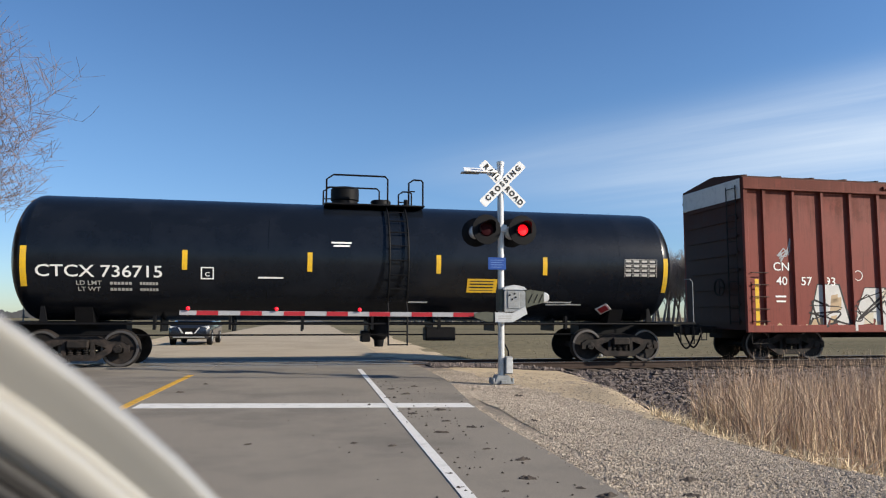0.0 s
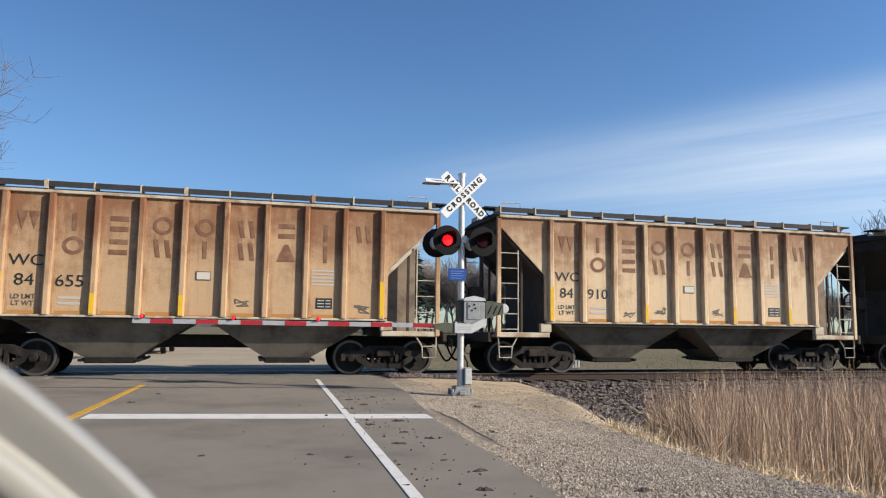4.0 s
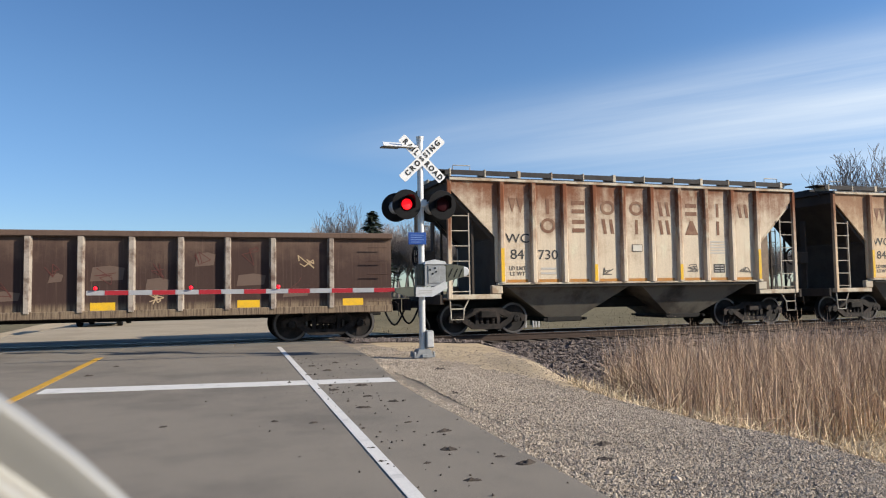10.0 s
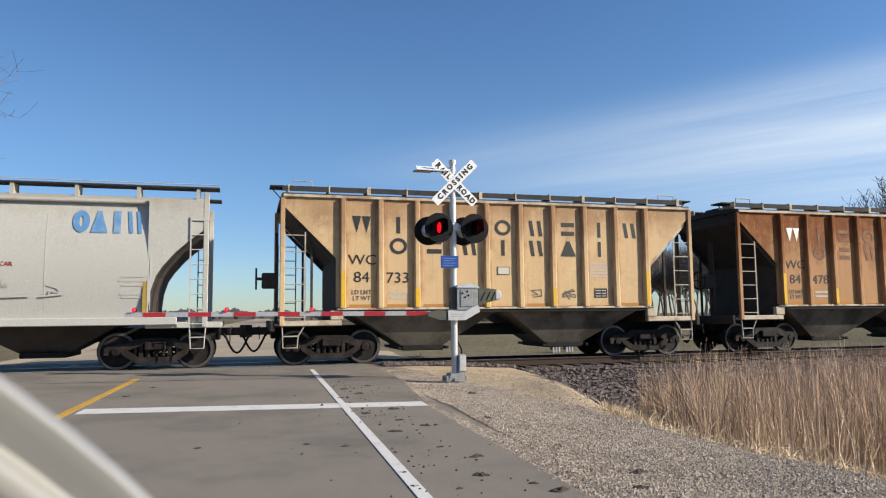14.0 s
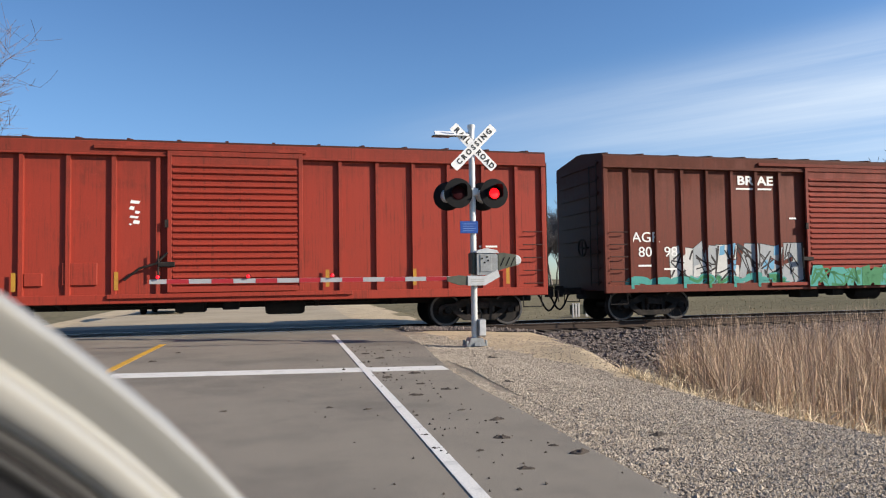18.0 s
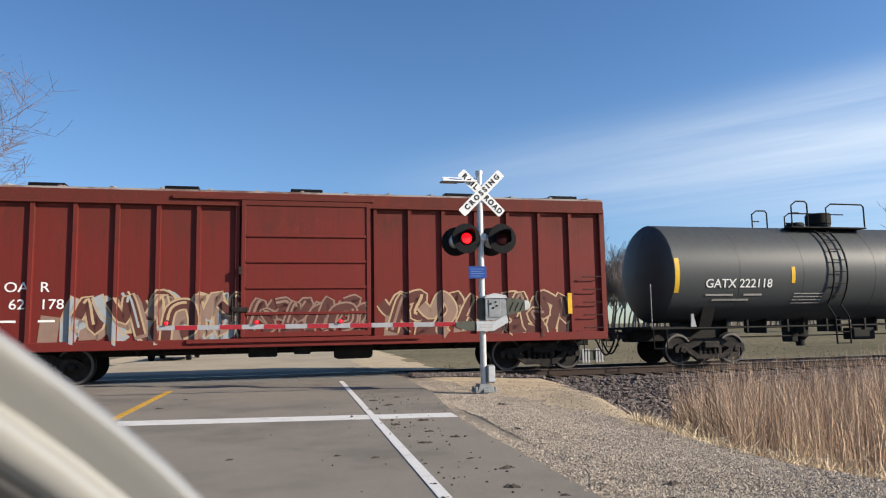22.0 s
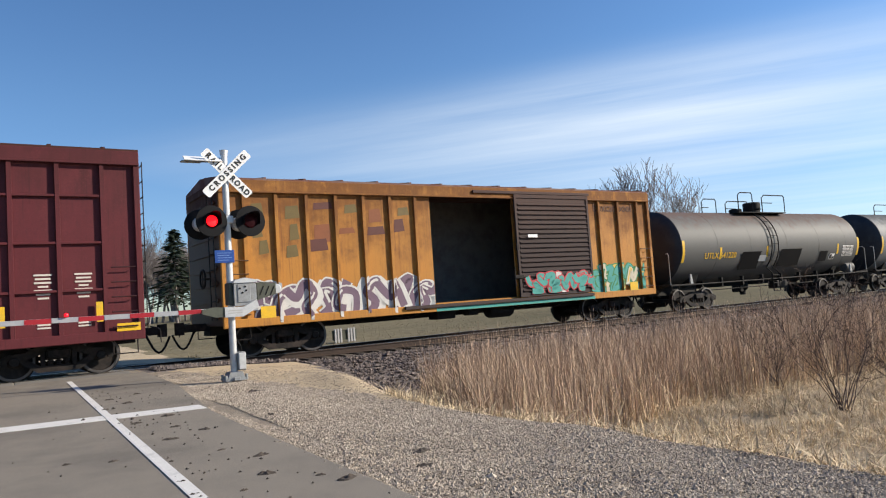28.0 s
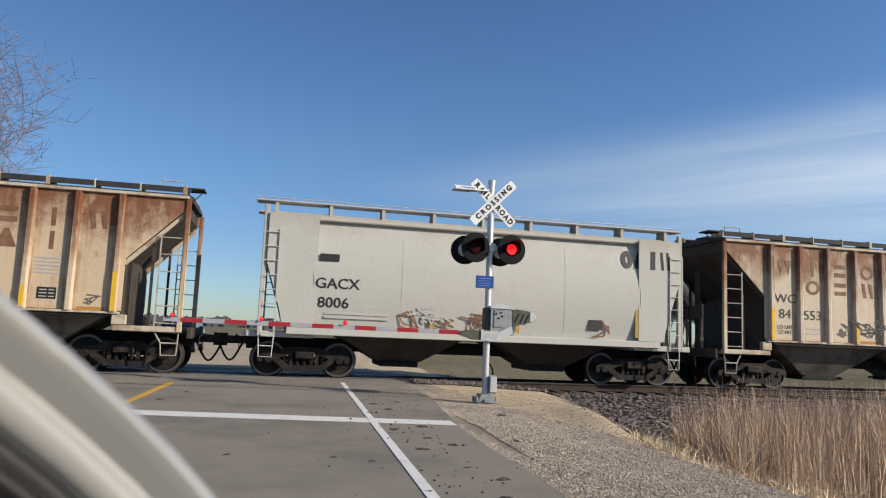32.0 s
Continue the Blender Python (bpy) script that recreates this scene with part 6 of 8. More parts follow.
    for sx in (-0.24, 0.24):
        pts = [(dome_x + 0.3 + sx, -(r + 0.09) * math.cos(a), zc + (r + 0.09) * math.sin(a)) for a in (radians(d) for d in range(70, -41, -10))] + [(dome_x + 0.3 + sx, -1.46, 1.3), (dome_x + 0.3 + sx, -1.48, 0.5)]
        lad.pipe(pts, 0.026, 6)
    for d in list(range(64, -36, -13)):
        a = radians(d)
        lad.rod((dome_x + 0.06, -(r + 0.09) * math.cos(a), zc + (r + 0.09) * math.sin(a)), (dome_x + 0.54, -(r + 0.09) * math.cos(a), zc + (r + 0.09) * math.sin(a)), 0.016, 6)
    for z in (0.52, 0.85, 1.2):
        lad.rod((dome_x + 0.06, -1.475, z), (dome_x + 0.54, -1.475, z), 0.016, 6)
    part("ladder", lad, under, car)
    add_trucks(car, L - 1.7)
    add_coupler(car, L + 0.95)
    return car


def on_tank(car, x, z, r, zc, mesh, mat, name, label="", lift=0.012):
    """Lays a flat part against the curved flank at height z."""
    a = math.asin(max(-1, min(1, (z - zc) / r)))
    return part(name, mesh, mat, car, label, at=pose(x, -(r + lift) * math.cos(a), zc + (r + lift) * math.sin(a), -math.degrees(a)))


def tank_words(car, text, x, z, size, r, zc, mat, width=1.15, bold=0.003):
    me = lettering(text, size, mat, "CENTER", width, bold)
    me.transform(pose(0, 0, 0, 90))
    return on_tank(car, x, z, r, zc, me, mat, "lettering", lift=0.01)


def tank_strip(car, x, z0, z1, r, zc, w, mat, label="yellow reflector strip"):
    v, n = [], 8
    for i in range(n + 1):
        z = z0 + (z1 - z0) * i / n
        a = math.asin((z - zc) / r)
        for s in (-w / 2, w / 2):
            for q in (0.002, 0.008):
                v.append((x + s, -(r + q) * math.cos(a), zc + (r + q) * math.sin(a)))
    f = []
    for i in range(n):
        k = 4 * i
        f += [(k + 1, k + 3, k + 7, k + 5), (k, k + 4, k + 6, k + 2), (k, k + 1, k + 5, k + 4), (k + 2, k + 6, k + 7, k + 3)]
    part("reflector", Mesh().add(v, f), mat, car, label)


# ---- the train, from its head to its tail; each centre is the distance along the track at the start ----
def steps(a, b, n):
    return [a + (b - a) * i / (n - 1) for i in range(n)]


TRAIN = []


def couple(car, at):
    TRAIN.append((car, at))
    return car


def paint_of(name, col, rust=(0.07, 0.022, 0.013), grime=(0.06, 0.024, 0.018), amount=0.45, seed=1.0, top=0.5, z1=4.6):
    return weathered(name, col, rust, grime, top, amount + 0.15, seed, 0.8, z1, 0.6, runs=0.6, scuff=0.7)


def box_marks(car, y, lines, small, size=0.4, mat="white_ink", bold=0.002):
    for text, x, z in lines:
        write_on(car, text, x, z, size, y, M[mat], width=1.08, bold=bold)
    for x, z, w in small:
        part("stencil_line", Mesh().box(-w / 2, w / 2, 0, 0.003, -0.025, 0.025), M["white_ink"], car, at=pose(x, y, z))


def add_yellow(car, xs, y, z0, h, w=0.1, mat="yellow"):
    for x in xs:
        part("reflector", Mesh().box(-w / 2, w / 2, 0, 0.003, 0, h), M[mat], car, "yellow reflector strip", at=pose(x, y, z0))


def build_train():
    # hi-cube boxcar at the head of what is seen
    p = paint_of("rust red boxcar paint", (0.19, 0.042, 0.03), seed=2.1, amount=0.5, z1=5.2)
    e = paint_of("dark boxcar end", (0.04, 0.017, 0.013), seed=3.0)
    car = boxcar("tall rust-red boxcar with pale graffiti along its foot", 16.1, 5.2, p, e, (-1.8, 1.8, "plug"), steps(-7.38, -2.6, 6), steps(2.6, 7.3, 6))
    part("end_band", Mesh().box(-8.10, -8.06, -1.49, 1.49, 4.6, 5.18, 0.01), M["white_line"], car, "white band at the top of the end")
    box_marks(car, -1.512, (("CN", -6.85, 2.66), ("40", -6.85, 2.25), ("57", -6.05, 2.25), ("93", -5.25, 2.25)), ((-6.9, 1.82, 0.35), (-6.9, 1.68, 0.3)), 0.34)
    add_yellow(car, (-7.72,), -1.592, 1.0, 1.3, 0.12)
    spray(car, -5.95, -1.9, 0.82, 2.2, -1.592, ("g_white", "g_cream", "g_tan", "g_grey"), "g_dark", 11, 3, 0)
    g = random.Random(71)
    for k in range(10):
        x, w, h = -7.75 + 0.22 * k + 0.25 * (k > 1), g.uniform(0.16, 0.34), g.uniform(0.08, 0.26)
        part("peeled_paint", Mesh().prism([(-w / 2, 0), (w / 2, 0), (w / 2 - 0.03, h * 0.7), (w * 0.1, h), (-w / 2 + 0.04, h * 0.6)], 0, 0.002), M["g_tan"], car, "bare cream patch where paint has peeled", at=pose(x, -1.5885 - 0.0006 * (k % 3), 0.82))
    part("tag_mark", scrawl(g, 0.5, 0.7, 12, 0.016), M["g_grey"], car, "pale scrawled tag", at=pose(-6.75, -1.506, 3.15))
    part("stencil_ring", Mesh().lathe([(0.13, -0.002), (0.15, -0.002), (0.15, 0.002), (0.13, 0.002)], 20, "y"), M["white_ink"], car, at=pose(-4.3, -1.508, 2.45))
    couple(car, 19.9)

    black = material("black tank paint", (0.0055, 0.0075, 0.0115), 0.27, col2=(0.011, 0.0135, 0.019), scale=1.2, amount=0.6, fine=40, fine_amt=0.08, bump=0.05)
    car = tank_car("glossy black tank car with white reporting marks", 17.15, 1.55, 2.66, black, M["black"], (0.64, -0.63, 0.35, ((-1.17, 0.42, 0.68), (0.98, 1.36, 0.62))), False)
    r, zc = 1.55, 2.66
    tank_words(car, "CTCX 736715", -6.37, 2.25, 0.4, r, zc, M["white_ink"], 1.16)
    for i, text in enumerate(("LD LMT", "LT WT")):
        tank_words(car, text, -6.62, 1.99 - 0.14 * i, 0.15, r, zc, M["grey_ink"], 1.1, 0.001)
        for x, w in ((-5.92, 0.5), (-5.3, 0.42)):
            for k in range(6):
                on_tank(car, x + w * (k - 2.5) / 6, 1.99 - 0.14 * i, r, zc, Mesh().box(-w / 16, w / 16, 0, 0.003, -0.035, 0.035), M["grey_ink"], "stencil_line")
    tank_words(car, "C", -3.98, 2.22, 0.15, r, zc, M["white_ink"], 1.1)
    for x in (-8.0, 8.02):
        tank_strip(car, x, 1.9, 2.82, r + 0.002, zc, 0.13, M["yellow"])
    for x in (-4.5, -1.57, 1.67, 4.54):
        tank_strip(car, x, 2.32, 2.79, r, zc, 0.12, M["yellow"])
    on_tank(car, 2.84, 2.03, r, zc, Mesh().box(-0.4, 0.4, 0, 0.004, -0.19, 0.19), M["yellow"], "notice", "yellow emergency notice")
    for i in range(4):
        on_tank(car, 2.84, 2.15 - i * 0.08, r, zc, Mesh().box(-0.33, 0.3, 0, 0.003, -0.018, 0.018), M["ink"], "notice_line", lift=0.018)
        for k in range(4):
            on_tank(car, 6.93 + 0.235 * k, 2.73 - i * 0.125, r, zc, Mesh().box(-0.115, 0.115, 0, 0.003, 0.045, 0.056).box(-0.09, 0.07, 0, 0.003, -0.03, 0.03), M["grey_ink"], "stencil_line")
    for x in (6.81, 7.045, 7.28, 7.515, 7.75):
        on_tank(car, x, 2.54, r, zc, Mesh().box(-0.005, 0.005, 0, 0.003, -0.24, 0.24), M["grey_ink"], "table_rule")
    on_tank(car, 6.42, 1.45, r, zc, Mesh().prism([(0, -0.24), (0.24, 0), (0, 0.24), (-0.24, 0)], 0, 0.01), M["sign_white"], "placard", "red and white hazard placard")
    on_tank(car, 6.42, 1.45, r, zc, Mesh().prism([(0, -0.17), (0.17, 0), (0, 0.17), (-0.17, 0)], -0.004, 0.01), M["sign_red"], "placard", lift=0.02)
    on_tank(car, -3.98, 2.25, r, zc, Mesh().box(-0.15, 0.15, 0, 0.003, -0.15, -0.12).box(-0.15, 0.15, 0, 0.003, 0.12, 0.15).box(-0.15, -0.12, 0, 0.003, -0.12, 0.12).box(0.12, 0.15, 0, 0.003, -0.12, 0.12), M["white_ink"], "stencil_frame")
    for x, z, w in ((-0.8, 3.05, 0.5), (-0.8, 2.97, 0.4), (-2.5, 2.16, 0.6), (1.2, 1.6, 0.5), (4.6, 1.62, 1.6), (5.2, 1.56, 1.0)):
        on_tank(car, x, z, r, zc, Mesh().box(-w / 2, w / 2, 0, 0.003, -0.022, 0.022), M["white_ink"], "stencil_line")
    couple(car, 1.39)

    # the cream hoppers
    first = make_hopper("rust-streaked cream covered hopper with faded brown lettering")
    rows = ((-14.78, "84764", 0.8, "brown_ink", (0, 4, 7, 9), ()), (-28.06, "84506", 0.62, "brown_ink", (0, 4, 7, 9), ()), (-41.23, "84910", 0.72, "brown_ink", (0, 3, 6, 8), ()), (-54.4, "84655", 0.78, "brown_ink", (0, 2, 4, 9), ()),
            (-67.55, "85032", 0.4, "ink", (0, 9), ()), (-80.72, "84626", 0.75, "brown_ink", (0, 3, 6, 9), ()), (-94.0, "84586", 0.85, "brown_ink", (0, 3, 6, 9), (8,)), (-107.14, "84767", 0.75, "brown_ink", (0, 1, 3, 4, 5, 7, 9), ()), (-120.3, "84730", 0.95, "brown_ink", (0, 3, 6, 9), ()),
            (-151.42, "84578", 0.36, "ink", (0, 3, 6, 9), ()), (-164.63, "84478", 1.0, "brown_ink", (0, 2, 6, 8, 9), (0, 15, 16, 17)), (-177.8, "84733", 0.5, "ink", (0, 2, 4, 6, 9), ()), (-204.11, "84837", 0.45, "brown_ink", (0, 1, 4, 9), ()),
            (-387.1, "84720", 0.85, "brown_ink", (0, 3, 6, 9), ()), (-400.22, "84553", 0.85, "brown_ink", (0, 3, 9), ()), (-426.2, "84612", 0.95, "brown_ink", (0, 7, 9), ()))
    tones = {"84506": (0.42, 0.36, 0.26), "85032": (0.46, 0.40, 0.305), "84578": (0.44, 0.395, 0.305), "84478": (0.33, 0.19, 0.088), "84733": (0.47, 0.35, 0.20), "84837": (0.40, 0.315, 0.205), "84730": (0.49, 0.435, 0.34), "84586": (0.39, 0.28, 0.17), "84655": (0.39, 0.28, 0.17), "84720": (0.45, 0.38, 0.27), "84553": (0.46, 0.41, 0.32), "84612": (0.46, 0.38, 0.27)}
    tops = {"84730": 0.62, "84553": 0.66, "84720": 0.62, "84578": 0.45, "85032": 0.5, "84506": 0.6, "84733": 0.5, "84612": 0.66}
    words = {"85032": "pale grey hopper, lightly rusted, with dark lettering", "84578": "pale grey hopper with green and grey graffiti", "84478": "deep rust-brown hopper with some letters repainted white", "84837": "dusty tan covered hopper with dark lettering"}
    web = Mesh().prism([(4.46, 1.04), (5.3, 1.04), (5.3, 3.36), (4.46, 2.54)], -0.92, -0.88).data("end_web", M["hopper_web"])
    bare = [copy_thing(first, pose(0, 0, 0)) if k else first for k in range(len(rows))]
    for k, (at, number, rust, tone, yellow, pale) in enumerate(rows):
        car = bare[k]
        if k:
            kids = [o for o in car.children if o.name.startswith("wheelset")]
            for o in kids:
                WHEELS.append((o, car, o.matrix_basis.translation.x))
        brown = (0.17, 0.058, 0.02) if number == "84478" else RUST
        TABLES.append((car, hopper_paints(k + 1, rust, tones.get(number, CREAM), brown, tops.get(number, 0.85))))
        if k < 9:
            part("end_web", web, None, car, "upright plate under the slope sheet")
        hopper_marks(car, number, tone, yellow, pale)
        if number in words:
            tagged(car, words[number])
        couple(car, at)
        if number == "84578":
            spray(car, -3.1, -1.9, 1.45, 1.95, -1.574, ("g_teal",), "g_teal", 5, 2)
            for i in range(5):
                x = -1.9 + 0.95 * i
                part("graffiti", Mesh().box(-0.36, 0.36, 0, 0.003, -0.5, 0.5), M["g_tan"], car, "painted block", at=pose(x, -1.572, 2.05))
                part("graffiti", scrawl(random.Random(i), 0.55, 0.8, 9, 0.03), M["g_dark"], car, at=pose(x, -1.58, 2.05))
        if number == "84553":
            part("graffiti", scrawl(random.Random(3), 1.6, 0.5, 12, 0.02), M["ink"], car, at=pose(-0.9, -1.7, 1.95))

    # gondola
    gp = weathered("rusted gondola paint", (0.052, 0.030, 0.025), (0.17, 0.115, 0.085), (0.03, 0.017, 0.015), 0.6, 0.6, 4.4, 0.86, 2.7, 0.8, low_rust=(0.22, 0.165, 0.11), low=1.0, streak=0.25, runs=0.35, scuff=0.9, dirty=0.5)
    gr = material("gondola post", (0.34, 0.295, 0.25), 0.85, col2=(0.10, 0.06, 0.045), scale=3, amount=0.9, fine=40)
    gond_posts = [-6.70, -5.24] + [-4.2 + 1.058 * k for k in range(10)] + [6.74]
    car = thing("gondola", "low rusty brown gondola car with pale posts", "railway gondola car")
    L, t = 8.3, 0.06
    for q in (-1, 1):
        part("side_wall", Mesh().box(-L, L, min(q * 1.5, q * (1.5 - t)), max(q * 1.5, q * (1.5 - t)), 0.86, 2.62), gp, car)
        part("top_chord", Mesh().box(-L - 0.02, L + 0.02, q * 1.53 - 0.09, q * 1.53 + 0.09, 2.58, 2.72, 0.02), gp, car)
        part("side_sill", Mesh().box(-L, L, q * 1.53 - 0.08, q * 1.53 + 0.08, 0.72, 0.9, 0.015), gp, car)
        for x in gond_posts:
            part("side_post", Mesh().prism([(-0.085, q * 1.495), (-0.05, q * 1.64), (0.05, q * 1.64), (0.085, q * 1.495)], 0.86, 2.58, "z"), gr, car, at=pose(x, 0, 0))
        for s in (-1, 1):
            xa, xb = sorted((s * (L - 0.15), s * (L - 0.65)))
            for g in range(5):
                part("grab_iron", Mesh().rod((xa, q * 1.63, 1.0 + 0.34 * g), (xb, q * 1.63, 1.0 + 0.34 * g), 0.014, 6), gp, car)
    for s in (-1, 1):
        part("end_wall", Mesh().box(min(s * L, s * (L - t)), max(s * L, s * (L - t)), -1.44, 1.44, 0.86, 2.62), gp, car)
        m = Mesh()
        for i in range(5):
            z = 1.05 + 0.33 * i
            m.prism([(-1.36, z), (-1.2, z - 0.06), (1.2, z - 0.06), (1.36, z), (1.2, z + 0.06), (-1.2, z + 0.06)], s * L, s * (L + 0.06), "x")
        part("end_ribs", m, gp, car)
    part("floor", Mesh().box(-L + t, L - t, -1.44, 1.44, 0.86, 0.92), M["under"], car)
    part("centre_sill", Mesh().box(-L, L, -0.32, 0.32, 0.6, 0.86, 0.02), M["under"], car)
    part("brake_gear", Mesh().box(-1.4, -0.7, -1.1, -0.6, 0.5, 0.8, 0.03).rod((-3.4, -0.7, 0.68), (3.6, -0.7, 0.68), 0.02, 6), M["under"], car)
    for x in (-7.28, -4.75, -1.5, 1.55, 4.75, 7.3):
        part("reflector", Mesh().box(-0.26, 0.26, 0, 0.003, -0.1, 0.1), M["yellow"], car, "yellow reflector bar", at=pose(x, -1.506, 0.98))
    write_on(car, "NOKL", -5.95, 2.19, 0.42, -1.506, M["pale_ink"], width=0.85, bold=0.006)
    write_on(car, "315755", -5.93, 1.77, 0.40, -1.506, M["pale_ink"], width=0.78, bold=0.006)
    rnd = random.Random(8)
    for k, x in enumerate(gond_posts[1:-1]):
        part("tag_mark", scrawl(rnd, 0.5, 0.5, 7, 0.008), M["g_brown"], car, "scrawled chalk tag", at=pose(x + 0.52, -1.506, rnd.uniform(1.3, 2.2)))
        w, h = rnd.uniform(0.3, 0.75), rnd.uniform(0.12, 0.4)
        part("dust_patch", Mesh().prism([(-w / 2, -h / 2), (w / 2 - 0.04, -h / 2 + 0.03), (w / 2, h / 2 - 0.05), (0.05, h / 2), (-w / 2 + 0.05, h / 2 - 0.04)], 0, 0.002), M["g_dust"], car, "scuffed dusty patch", at=pose(x + 0.55, -1.504, rnd.uniform(1.15, 2.3)))
    for x in (-7.6, 2.7, 6.1):
        part("tag_mark", scrawl(rnd, 0.45, 0.35, 10, 0.012), M["g_tan"], car, "pale chalk scrawl", at=pose(x, -1.508, 1.12 if x < 6 else 2.0))
    add_trucks(car, L - 1.6)
    add_coupler(car, L + 0.6)
    couple(car, -135.93)

    logo = material("faded blue logo", (0.10, 0.24, 0.45), 0.6, col2=(0.3, 0.4, 0.5), scale=3, amount=0.5, bump=0)
    couple(make_smooth_hopper("pale grey smooth-sided covered hopper with a faded blue mark", "GACX", "53719", logo, 0.1, (2.9, 0.38), 0.25, True), -190.95)
    couple(make_smooth_hopper("white smooth-sided covered hopper with a dark mark and faint scrawls", "GACX", "8006", M["ink"], 0.0, (4.02, 0.37), cut_edge=((5.55, 2.78), (5.46, 2.5), (5.33, 2.1), (5.22, 1.75), (5.14, 1.45), (5.12, 1.24))), -413.0)

    # boxcars
    p = paint_of("faded brown-red boxcar paint", (0.135, 0.029, 0.016), seed=5.1, amount=0.6)
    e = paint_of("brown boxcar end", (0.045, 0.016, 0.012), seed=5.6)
    d = paint_of("red door paint", (0.235, 0.034, 0.02), seed=5.9)
    car = boxcar("brown-red boxcar with teal and pink graffiti and a ribbed door", 16.1, 4.6, p, e, (-1.53, 1.63, "ribbed"), steps(-7.23, -2.36, 7), steps(2.42, 7.14, 7), door_paint=d)
    box_marks(car, -1.512, (("AGR", -6.75, 2.33), ("80", -6.78, 1.92), ("98", -5.98, 1.92)), ((-6.8, 1.55, 0.4), (-6.0, 1.45, 0.4), (-3.2, 3.75, 1.2), (-1.9, 2.9, 0.25), (6.6, 1.8, 0.3)), 0.4)
    write_on(car, "BR AE", -3.15, 3.98, 0.36, -1.512, M["white_ink"], width=1.3, bold=0.01)
    spray(car, -7.3, -1.5, 0.9, 1.25, -1.594, ("g_teal", "g_green"), "g_teal", 31, 9, 1)
    spray(car, -6.0, -1.6, 1.0, 2.2, -1.6, ("g_grey", "g_white", "g_blue", "g_grey"), "g_dark", 21, 6, 0)
    spray(car, 1.7, 7.0, 0.85, 2.4, -1.6, ("g_blue", "g_pink", "g_grey", "g_pink"), "g_dark", 22, 5, 0)
    spray(car, 6.9, 7.7, 0.85, 1.75, -1.6, ("g_teal", "g_green"), "g_teal", 23, 2, 1)
    spray(car, -1.5, 1.6, 0.88, 1.5, -1.7, ("g_teal", "g_green", "g_teal"), "g_green", 24, 5, 0)
    couple(car, -219.6)

    p = paint_of("bright oxide red boxcar paint", (0.285, 0.036, 0.021), seed=6.1, amount=0.25)
    # end red is grimed and also darkened to stand for shade
    e = paint_of("sooty shaded oxide red end", (0.05, 0.014, 0.012), seed=6.6)
    car = boxcar("freshly painted oxide-red boxcar with a ribbed door", 16.05, 4.58, p, e, (-1.5, 1.6, "ribbed"), steps(-7.5, -1.72, 7), steps(2.54, 7.19, 6))
    box_marks(car, -1.512, (("GM", -6.98, 2.38), ("RC", -6.05, 2.38), ("71", -6.95, 1.8), ("82", -6.08, 1.8)), ((6.2, 1.7, 0.3), (6.4, 2.1, 0.5), (6.4, 1.95, 0.4)), 0.33, bold=0.0, mat="pale_ink")
    for x, w in ((-6.9, 0.42), (-6.05, 0.5)):
        for i in range(2):
            part("stencil_line", Mesh().box(-w / 2, w / 2, 0, 0.003, -0.022, 0.022), M["pale_ink"], car, at=pose(x, -1.512, 1.4 - 0.13 * i))
    add_yellow(car, (-7.4, -4.74, -2.62, 2.2, 4.4, 6.9), -1.595, 1.12, 0.42, 0.09, "yellow_worn")
    for x, z, w, h in ((-4.36, 1.38, 0.38, 0.3), (-3.4, 1.5, 0.74, 0.52)):
        part("patch_plate", Mesh().box(-w / 2, w / 2, -0.05, 0.005, -h / 2, h / 2, 0.015), p, car, "welded repair plate", at=pose(x, -1.506, z))
    part("door_lever", Mesh().pipe([(-2.45, -1.62, 1.35), (-2.1, -1.66, 1.62), (-1.75, -1.67, 1.72), (-1.5, -1.67, 1.98)], 0.03, 6), M["truck"], car, "dark bent door lever")
    for x, z, w, h in ((0.02, 0.22, 0.22, 0.09), (-0.05, 0.08, 0.12, 0.1), (0.07, -0.02, 0.12, 0.08), (0.0, -0.13, 0.2, 0.07), (0.05, -0.25, 0.16, 0.1), (-0.08, -0.3, 0.07, 0.05)):
        part("paper_scrap", Mesh().prism([(-w / 2, -h / 2 + 0.02), (w / 2 - 0.03, -h / 2), (w / 2, h / 2 - 0.02), (-w / 2 + 0.02, h / 2)], 0, 0.003), M["white_ink"], car, "torn white paper", at=pose(-2.25 + x, -1.508, 2.95 + z))
    part("stencil_frame", Mesh().box(-0.13, 0.13, 0, 0.003, -0.15, -0.132).box(-0.13, 0.13, 0, 0.003, 0.132, 0.15).box(-0.13, -0.112, 0, 0.003, -0.132, 0.132).box(0.112, 0.13, 0, 0.003, -0.132, 0.132).box(-0.045, 0.045, 0, 0.003, -0.08, -0.01).box(-0.07, 0.07, 0, 0.003, 0.05, 0.07), M["pale_ink"], car, at=pose(-5.2, -1.508, 2.3))
    couple(car, -237.36)

    def oar(number, seed, at, col=(0.118, 0.0145, 0.0115)):
        p = paint_of("dark red boxcar paint", col, seed=seed, amount=0.4)
        # the ends' shade is mixed into this darker red along with dirt
        e = paint_of("soiled shaded dark red end", (0.035, 0.011, 0.010), seed=seed + 0.3)
        rm = material("snowy worn roof", (0.32, 0.29, 0.27), 0.8, col2=(0.12, 0.05, 0.04), scale=1.2, amount=0.9, fine=30)
        car = boxcar("dark oxide-red boxcar with a panelled door, number " + number, 15.95, 4.55, p, e, (-1.56, 1.54, "panel"), steps(-7.07, -1.66, 7), steps(1.69, 6.98, 7), rm)
        del car["label"]
